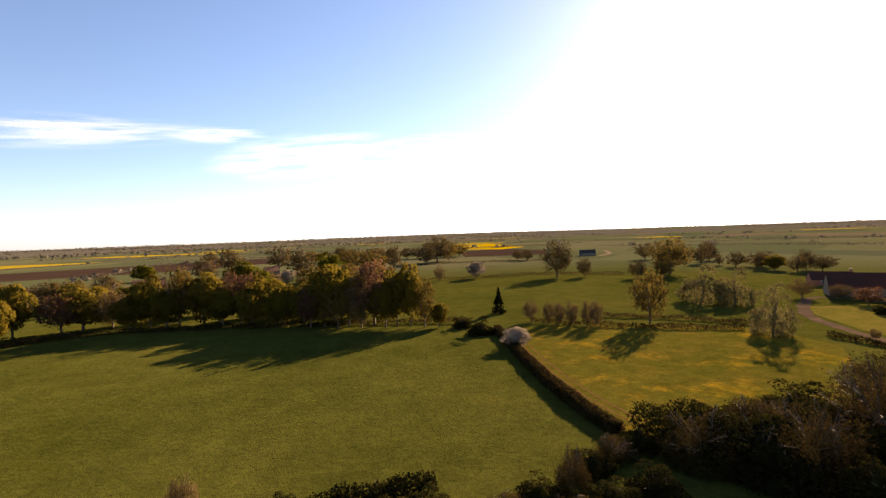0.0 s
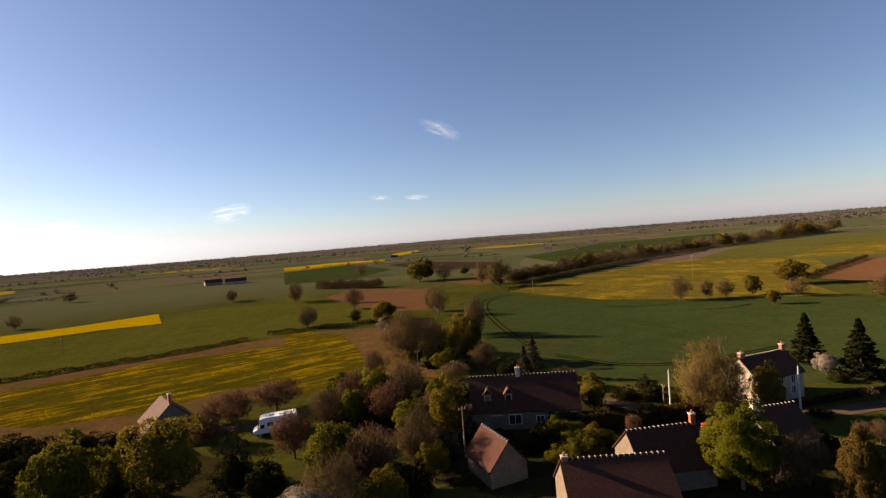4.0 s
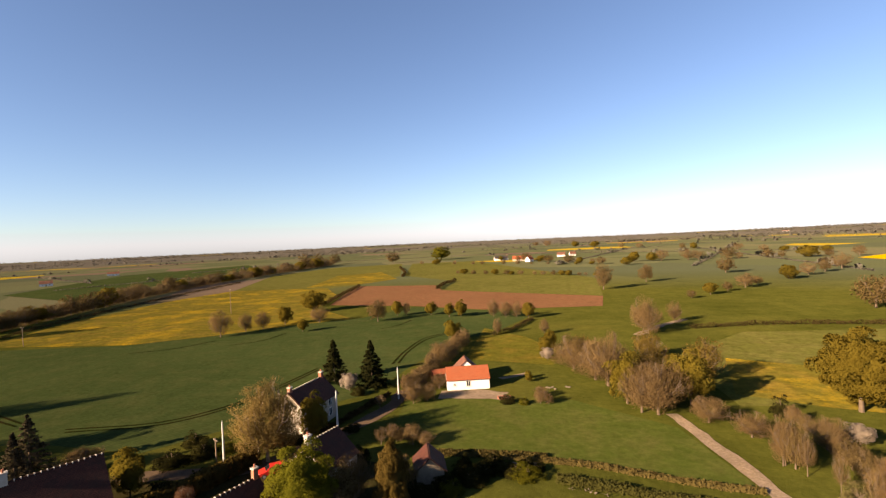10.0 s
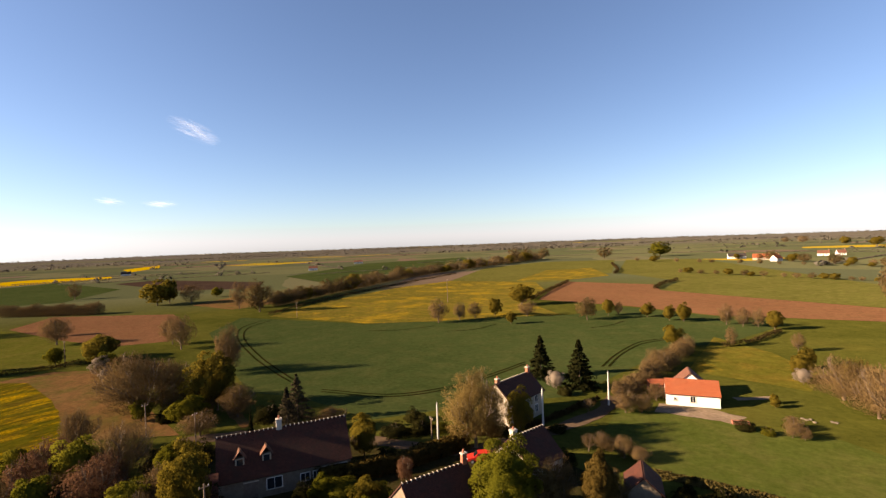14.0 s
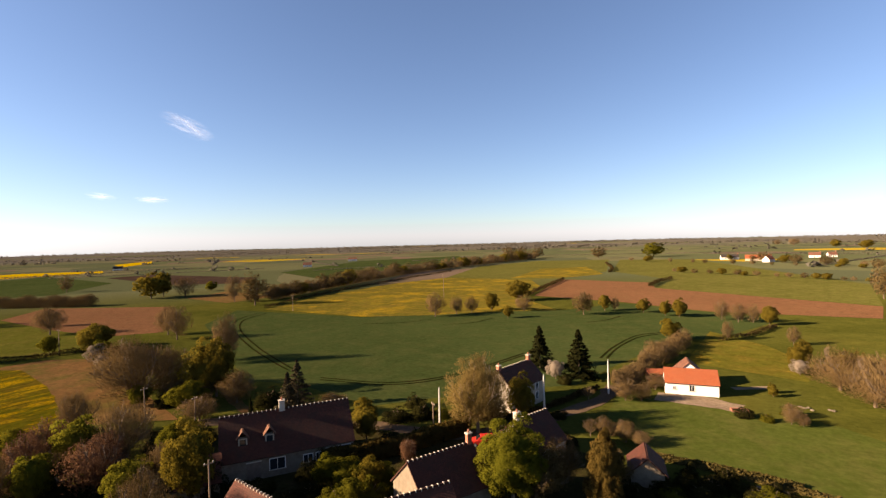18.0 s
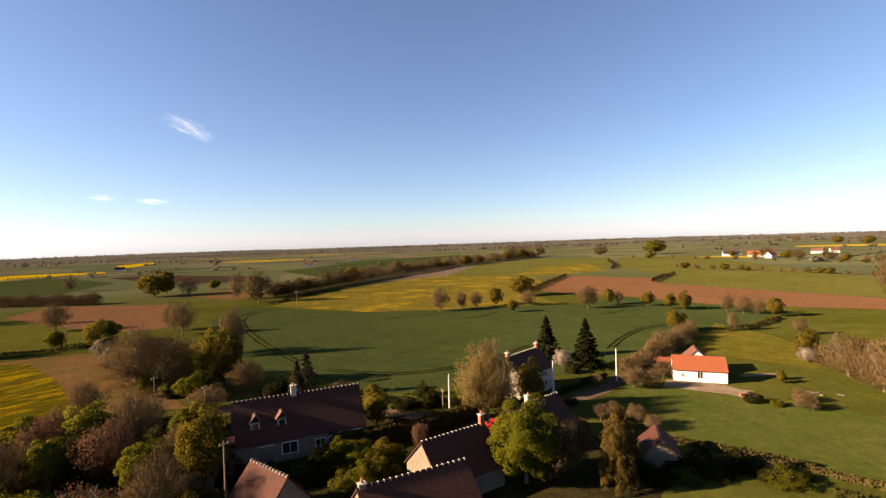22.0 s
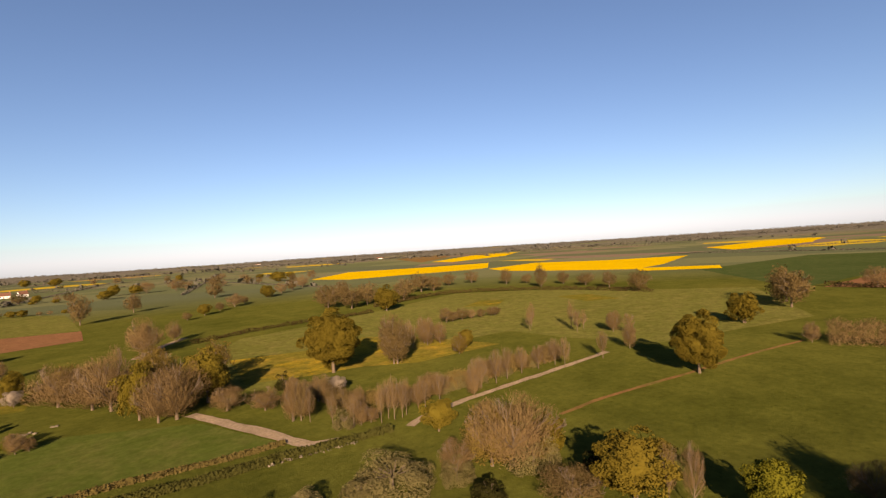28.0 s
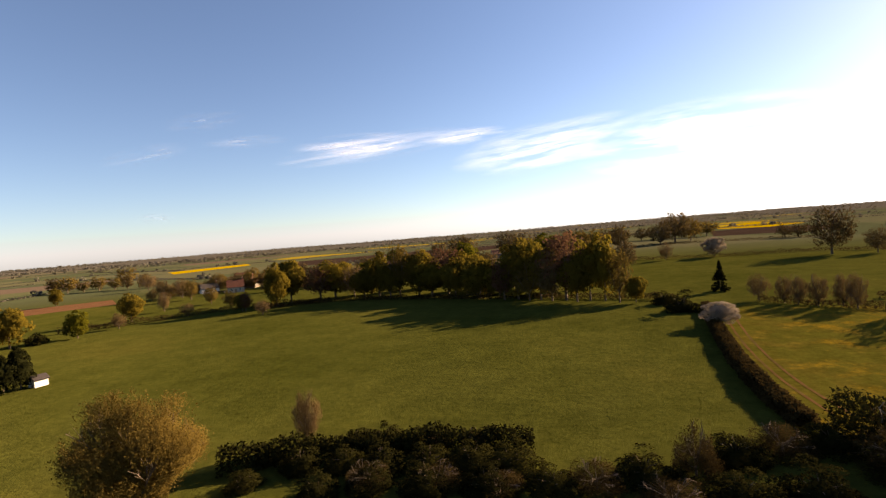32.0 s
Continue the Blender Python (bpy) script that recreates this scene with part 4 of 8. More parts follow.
# kind: name, leaf material, bark, shape, crown base, clusters, leaves each, leaf size, thinness, outward, spread, label, category
KINDS = {
    "oak": ("oak_tree", "leaf_oak", "bark", "ball", 0.08, 120, 84, 0.014, 0.8, 0.0, 0.14, "spreading tree in young olive-gold leaf", "tree"),
    "bigoak": ("oak_tree", "leaf_oak", "bark", "ball", 0.05, 260, 190, 0.0088, 0.85, 0.0, 0.1, "large round oak in dense olive-gold leaf", "tree"),
    "bigbrown": ("broad_tree", "leaf_budding", "bark", "ball", 0.04, 300, 210, 0.0082, 0.5, 0.15, 0.1, "broad round tree in brownish budding leaf", "tree"),
    "green": ("leafy_tree", "leaf_green", "bark", "ball", 0.06, 110, 80, 0.0155, 0.8, 0.0, 0.14, "rounded tree in fresh green leaf", "tree"),
    "bright": ("leafy_tree", "leaf_bright", "bark", "ball", 0.10, 110, 80, 0.0155, 0.8, 0.0, 0.14, "small tree in bright spring-green leaf", "tree"),
    "gold": ("leafy_tree", "leaf_gold", "bark", "ball", 0.08, 110, 80, 0.015, 0.7, 0.1, 0.14, "tree in pale yellow-green spring leaf", "tree"),
    "birch": ("birch_tree", "leaf_tan", "pale_bark", "ball", 0.06, 240, 170, 0.0098, 0.45, 0.1, 0.12, "tall birch with pale golden spring leaf", "tree"),
    "birch2": ("birch_tree", "leaf_bright", "pale_bark", "ball", 0.05, 240, 170, 0.01, 0.7, 0.0, 0.12, "tall tree in light yellow-green spring leaf", "tree"),
    "bare": ("bare_tree", "leaf_bare", "bark", "ball", 0.03, 150, 56, 0.027, 0.11, 0.55, 0.15, "nearly bare tree with pinkish-brown twigs", "tree"),
    "brown": ("budding_tree", "leaf_brown", "bark", "ball", 0.05, 130, 42, 0.017, 0.5, 0.2, 0.14, "tree with brown budding twigs", "tree"),
    "redbrown": ("budding_tree", "leaf_redbrown", "bark", "ball", 0.10, 110, 60, 0.017, 0.5, 0.2, 0.14, "tree with reddish young leaf", "tree"),
    "fir": ("fir_tree", "leaf_fir", "bark", "cone", 0.04, 150, 60, 0.022, 0.5, 0.5, 0.08, "tall dark pointed conifer tree", "tree"),
    "yew": ("conifer", "leaf_yew", "bark", "column", 0.02, 170, 120, 0.014, 0.5, 0.4, 0.1, "broad brownish-olive garden conifer", "tree"),
    "spruce": ("blue_conifer", "leaf_spruce", "bark", "cone", 0.04, 150, 60, 0.02, 0.35, 0.5, 0.12, "grey-green conifer beside the house", "tree"),
    "blossom": ("blossom_tree", "leaf_blossom", "bark", "ball", 0.10, 150, 100, 0.01, 0.8, 0.0, 0.15, "small tree covered in white blossom", "tree"),
    "slim": ("slim_tree", "leaf_bare", "bark", "ball", 0.18, 110, 40, 0.022, 0.12, 0.4, 0.13, "slim young tree with bare twigs", "tree"),
    "tan": ("budding_tree", "leaf_budding", "bark", "ball", 0.05, 110, 56, 0.0165, 0.6, 0.1, 0.15, "tree in thin tan-gold young leaf", "tree"),
    "hedgefir": ("hedge_conifer", "leaf_fir", "bark", "column", 0.0, 130, 76, 0.0165, 0.5, 0.4, 0.11, "dense dark conifer grown into a tall hedge", "tree"),
    "brush": ("shrub", "leaf_hedge", "bark", "dome", 0.0, 120, 60, 0.015, 0.5, 0.2, 0.14, "dense brown scrub bush with bare twigs", "bush"),
    "willow": ("willow_bush", "leaf_willow", "bark", "dome", 0.0, 120, 120, 0.0115, 0.5, 0.2, 0.14, "pale grey-green bushy willow", "bush"),
    "dark": ("shrub", "leaf_dark", "bark", "dome", 0.0, 90, 60, 0.0175, 0.75, 0.0, 0.15, "dense dark evergreen shrub", "bush"),
    "scrub": ("shrub", "leaf_green", "bark", "dome", 0.0, 90, 60, 0.0175, 0.7, 0.0, 0.15, "loose green garden shrub", "bush"),
}
PROTO = {}


TWIGGY = {"brush": (8000, 0.0), "bare": (13000, 0.0), "slim": (5000, 0.0), "brown": (7000, 0.0), "redbrown": (5000, 0.0), "tan": (4000, 0.0), "bigbrown": (14000, 0.0), "birch": (7000, 0.3)}


def plant(kind, x, y, h, w, group=""):
    name, leaf, bark, shape, base, n, per, size, thin, outward, spread, label, cat = KINDS[kind]
    d = math.hypot(x, y)
    level = 0 if d < 66 else 1 if d < 135 else 2 if d < 330 else 3
    count = len(PROTO.setdefault((kind, level, "used"), []))
    PROTO[(kind, level, "used")].append(1)
    variants = 4 if kind in ("oak", "bare", "brown", "dark", "green", "tan") and level < 3 else 2
    key = (kind, level, count % variants)
    turn = (x * 37 + y * 61) % 360
    m = Matrix.LocRotScale((x, y, 0), Euler((0, 0, radians(turn))), (w, w, h))
    if key in PROTO:
        first = PROTO[key].scale
        return copy_thing(PROTO[key], m @ Matrix.Diagonal((1 / first.x, 1 / first.y, 1 / first.z, 1)))
    rng = np.random.RandomState(sum(map(ord, kind)) * 7 + key[2] + 31 * level)
    share = 1.0 if kind.startswith(("big", "birch")) else (1.0, 0.7, 0.32, 0.13)[level]
    lobes = rng.uniform(0, 6.283, 3)
    ob = new(name)
    tagged(ob, label, cat, group)
    limbs = []
    if shape in ("cone", "column"):
        limbs.append(tubes(np.array([[0, 0, -0.02]]), np.array([[0, 0, 0.95]]), 0.022, 0.004, 7))
    else:
        top, orders = skeleton(rng, base, shape, lobes, 5 if level < 2 else 3)
        limbs.append(tubes(np.array([[0, 0, -0.02]]), np.array([[0, 0, top]]), 0.028, 0.016, 8))
        heart = np.array([0, 0, base + 0.4 * (1 - base)])
        depth = (3 if level < 2 else 2) if kind in TWIGGY else 1
        for (p0, p1), r in zip(orders[:depth], (0.010, 0.0042, 0.0020)):
            tip = p1 if kind in TWIGGY else heart + (p1 - heart) * 0.62
            limbs.append(tubes(p0 if kind in TWIGGY else heart + (p0 - heart) * 0.8, tip, r, r * 0.5, 5 if r > 0.005 else 3))
    if kind in TWIGGY:
        twigs, droop = TWIGGY[kind]
        leaves = int(n * per * share * (0.45 if kind in ("bare", "slim") else 1.0))
        if kind in ("bare", "slim"):
            size, thin = 0.0085, 0.6
        verts, core = twig_crown(rng, base, shape, lobes, int(twigs * share), 0.0021 / share ** 0.6, leaves, size / math.sqrt(share) * 0.9, thin, droop)
        weight = 0.55
    else:
        clumps = {"bigoak": 110, "birch2": 80, "fir": 150, "spruce": 110, "yew": 120, "hedgefir": 80}.get(kind, 46)
        clumps = int(clumps * (1.0, 0.9, 0.65, 0.45)[level])
        wide = 0.135 * (46 / clumps) ** 0.4 if shape in ("ball", "dome") else spread
        verts, core = clump_crown(rng, base, shape, lobes, clumps, int(n * per * share), size / math.sqrt(share), thin, wide)
        weight = 0.66
        if thin > 0.65 or shape == "column":
            inner = inner_mass(rng, base, shape, 0.44 if shape == "dome" else 0.56)
            verts = np.concatenate([verts, inner])
            core = np.concatenate([core, np.tile((0, 0, base + (0.0 if shape == "dome" else 0.4)), (len(inner) // 3, 1))])
    verts[:, 2] = np.clip(verts[:, 2], 0.0, 1.04)
    verts, nrm = round_normals(verts, core, weight)
    cr = new("crown", leaf_mesh("crown", verts, leaf, nrm))
    cr.parent = ob
    tk = new("trunk", leaf_mesh("trunk", np.concatenate(limbs), bark))
    tk.parent = ob
    ob.matrix_world = m
    PROTO[key] = ob
    return ob


def hedge(name, label, material, h, w, density, pts):
    """A long hedge of leaf clusters, uneven along its top."""
    line = smooth_line(pts, 1.5)
    rng = np.random.RandomState(int(abs(pts[0][0] * 13 + pts[0][1] * 7)) % 9999)
    P = np.array([(p.x, p.y) for p in line])
    seg = np.linalg.norm(np.diff(P, axis=0), axis=1)
    length = seg.sum()
    far = math.hypot(*pts[len(pts) // 2])
    n = int(min(1.8 * length * density * (0.7 + 0.25 * h * w / 3), 36000))
    size = min(0.9, max(0.18, math.sqrt(h * w * length / max(n, 1)) * 0.62))
    t = rng.uniform(0, length, n)
    cum = np.concatenate([[0], np.cumsum(seg)])
    i = np.clip(np.searchsorted(cum, t) - 1, 0, len(seg) - 1)
    f = (t - cum[i]) / seg[i]
    base = P[i] * (1 - f[:, None]) + P[i + 1] * f[:, None]
    d = (P[i + 1] - P[i]) / seg[i][:, None]
    side = np.stack([-d[:, 1], d[:, 0]], 1)
    even = 0.35 if "conifer" in name or "trimmed" in name else 1.0
    wave = 0.85 + even * (0.12 * np.sin(t * 0.9 + 1) + 0.13 * np.sin(t * 0.37)) + rng.normal(0, 0.05, n)
    z = rng.uniform(0, 1, n) ** 0.75
    u = rng.uniform(-0.5, 0.5, n) * np.sqrt(np.clip(1.05 - z * z * 0.7, 0.1, 1))
    c = np.concatenate([base + side * (u * w)[:, None], (z * h * wave)[:, None]], 1)
    twiggy = material in ("leaf_bare", "leaf_tan", "leaf_brown")
    if twiggy:
        verts = leaf_scatter(rng, np.repeat(c, 3, 0), np.full((3 * n, 1), 0.7), 1, size * 1.15, 0.16, 0.0, -1.1)
    else:
        verts = leaf_scatter(rng, c, np.full((n, 1), 0.15), 1, size, 0.7)
    verts[:, 2] = np.clip(verts[:, 2], 0.0, None)
    core = np.concatenate([base + side * (u * w * 0.35)[:, None], np.minimum(z * h * wave - 0.3, h * 0.45)[:, None]], 1)
    verts, nrm = round_normals(verts, np.repeat(core, 3, 0) if twiggy else core, 0.5)
    ob = new(name, leaf_mesh(name, verts, material, nrm))
    tagged(ob, label, "hedge" if "hedge" in name else "wall" if "stone" in name else "bush", kind="stuff" if "stone" in name else "")


hedge('garden_wall', 'low dark stone garden wall with ivy', 'leaf_hedge', 1.1, 0.8, 90, [(42.1, -65.3), (38.2, -73.5), (36.3, -80.8), (34.0, -91.6)])
hedge('trimmed_hedge', 'long clipped dark evergreen hedge', 'leaf_yew', 2.4, 2.4, 700, [(51.8, -39.7), (49.9, -43.4), (46.8, -49.0), (45.1, -54.5), (43.0, -60.2)])
hedge('trimmed_hedge', 'low clipped hedge along the street', 'leaf_dark', 1.6, 1.4, 60, [(48.1, -53.6), (43.8, -55.4)])
hedge('trimmed_hedge', 'broad clipped dark brown field hedge', 'leaf_hedge', 1.9, 2.6, 260, [(23.8, 123.1), (20.5, 87.3), (19.6, 67.0), (20.4, 54.5)])
hedge('field_hedge', 'brown field hedge between pastures', 'leaf_hedge', 1.6, 1.6, 40, [(36.4, 131.0), (54.6, 118.2), (69.0, 110.5), (84.0, 104.1)])
hedge('field_hedge', 'brown field hedge between pastures', 'leaf_hedge', 1.8, 1.6, 40, [(-117.7, 140.7), (-95.3, 157.3), (-66.2, 156.0), (-15.3, 147.2), (20.5, 138.4)])
hedge('field_hedge', 'low hedge across the slope', 'leaf_hedge', 2, 2, 20, [(15.3, 279.5), (54.4, 273.0), (98.2, 276.8), (137.5, 252.1)])
hedge('field_hedge', 'low hedge across the slope', 'leaf_hedge', 2, 2, 14, [(15.4, 418.0), (75.6, 422.9), (148.8, 405.6)])
hedge('roadside_hedge', 'low brown hedge along the lane', 'leaf_hedge', 1.4, 1.4, 50, [(94.9, 91.9), (96.1, 78.0), (94.3, 61.7)])
hedge('roadside_hedge', 'low brown hedge along the lane', 'leaf_hedge', 1.4, 1.4, 40, [(60.1, 133.0), (77.9, 121.1), (92.0, 106.6)])
hedge('field_hedge', 'dark low hedge along the crop', 'leaf_hedge', 1.4, 1.6, 40, [(160.0, 90.1), (163.1, 50.6), (166.3, 20.7), (173.0, -1.2)])
hedge('field_hedge', 'dark low hedge along the crop', 'leaf_hedge', 1.6, 1.8, 40, [(177.8, -7.9), (172.3, -34.7), (166.3, -51.2), (141.7, -55.9)])
hedge('field_hedge', 'shadowed hedge beside the flower meadow', 'leaf_hedge', 1.6, 1.8, 16, [(210.6, -130.9), (234.9, -179.5), (270.3, -284.8), (300.9, -402.5)])
hedge('field_hedge', 'dark hedge on the slope', 'leaf_hedge', 2.2, 2.4, 16, [(120.4, -225.7), (131.0, -267.1), (146.9, -334.4)])
hedge('field_hedge', 'dark hedge on the slope', 'leaf_hedge', 2.6, 2.6, 10, [(141.4, -419.2), (157.0, -473.2), (199.2, -580.1)])
hedge('field_hedge', 'dark hedge on the slope', 'leaf_hedge', 2.4, 2.4, 12, [(78.1, -301.2), (80.9, -331.8), (78.5, -359.7)])
hedge('field_hedge', 'low hedge with bare twigs', 'leaf_hedge', 1.4, 1.6, 30, [(21.5, -151.8), (15.9, -162.0), (10.3, -182.5)])
hedge('roadside_hedge', 'low ragged green hedge bank beside the field', 'leaf_verge', 0.8, 2, 130, [(0.4, -61.5), (-11.7, -58.9), (-22.7, -56.7), (-35.2, -54.0)])
hedge('grass_bank', 'dry brown grass bank at the field edge', 'leaf_dry', 0.4, 1.6, 110, [(17.5, -67.1), (6.5, -66.9), (-4.3, -65.9), (-16.8, -62.8), (-23.2, -62.0)])
hedge('thicket', 'bare brown thicket along the field edge', 'leaf_bare', 5, 5, 50, [(-123.2, -18.0), (-125.5, -5.3), (-116.3, 8.3), (-114.0, 12.6)])
hedge('thicket', 'bare brown thicket along the field edge', 'leaf_bare', 4, 5, 40, [(-130.0, 14.5), (-137.2, 25.8), (-140.4, 36.6), (-139.7, 45.0)])
hedge('copse', 'dense brown bare copse', 'leaf_bare', 6, 10, 40, [(360.2, -57.2), (337.1, -72.5), (311.1, -90.4)])
hedge('field_hedge', 'dark ragged hedge below the pasture', 'leaf_dark', 2.4, 3, 90, [(-34.7, 36.4), (-30.5, 39.0), (-25.7, 41.9), (-17.6, 43.7), (-11.1, 45.5), (-5.2, 46.9)])
hedge('field_hedge', 'distant dark field hedge line', 'leaf_hedge', 2.2, 2.5, 14, [(-122.8, -185.0), (-181.0, -190.1), (-208.6, -142.4), (-210.2, -92.6)])
hedge('roadside_hedge', 'hedge bank beside the track', 'leaf_hedge', 1.5, 2, 30, [(-39.4, -163.5), (-58.5, -169.4), (-83.1, -170.9), (-111.1, -168.1)])
hedge('thicket', 'dark tangled thicket of scrub', 'leaf_dark', 4.5, 9, 60, [(21.8, 50.9), (31.3, 50.6), (40.7, 48.4), (44.0, 41.1), (45.2, 32.8)])
hedge('field_hedge', 'dark hedge in the valley', 'leaf_hedge', 2.4, 2.6, 12, [(-242.1, -36.5), (-235.8, -3.5), (-246.6, 35.0), (-242.8, 75.3), (-236.7, 91.6)])
hedge('field_hedge', 'shady row of bushes', 'leaf_hedge', 2.2, 2.6, 30, [(-162.6, 103.3), (-147.4, 120.2), (-127.7, 145.6), (-95.8, 155.7)])
hedge('thicket', 'grey-brown line of bare scrub', 'leaf_bare', 4, 5, 14, [(240.2, -152.7), (261.6, -199.8), (308.9, -325.5), (341.7, -457.2), (374.9, -741.9)])
hedge('thicket', 'brown bare scrub beside the cottage', 'leaf_bare', 3.4, 4, 60, [(29.8, -94.1), (29.6, -106.3), (28.9, -122.6), (28.7, -143.0)])
hedge('thicket', 'tan bare scrub along the track', 'leaf_tan', 2.6, 3.4, 80, [(-48.9, -62.1), (-56.5, -61.4), (-65.7, -60.5), (-82.1, -58.5)])
hedge('thicket', 'tan bare scrub at the track bend', 'leaf_tan', 2.4, 3.4, 80, [(-37.1, -65.5), (-42.4, -65.2), (-47.2, -62.2)])
hedge('ditch_grass', 'dry tangled grass along the ditch', 'leaf_dry', 0.3, 0.45, 60, [(-115.3, 10.4), (-99.1, 9.7), (-85.2, 9.1), (-71.1, 9.4)])
hedge('grass_bank', 'dry tan grass bank at the garden edge', 'leaf_dry', 0.5, 1.4, 110, [(19.0, -65.9), (12.6, -67.4), (6.4, -68.0), (1.9, -67.7)])
hedge('stone_row', 'broken line of small pale stones', 'stone', 0.25, 0.35, 5, [(-18.6, -56.5), (-23.7, -55.5), (-29.7, -53.9)])
hedge('stone_row', 'broken line of small pale stones', 'stone', 0.25, 0.35, 5, [(-0.8, -59.8), (-6.0, -58.3)])
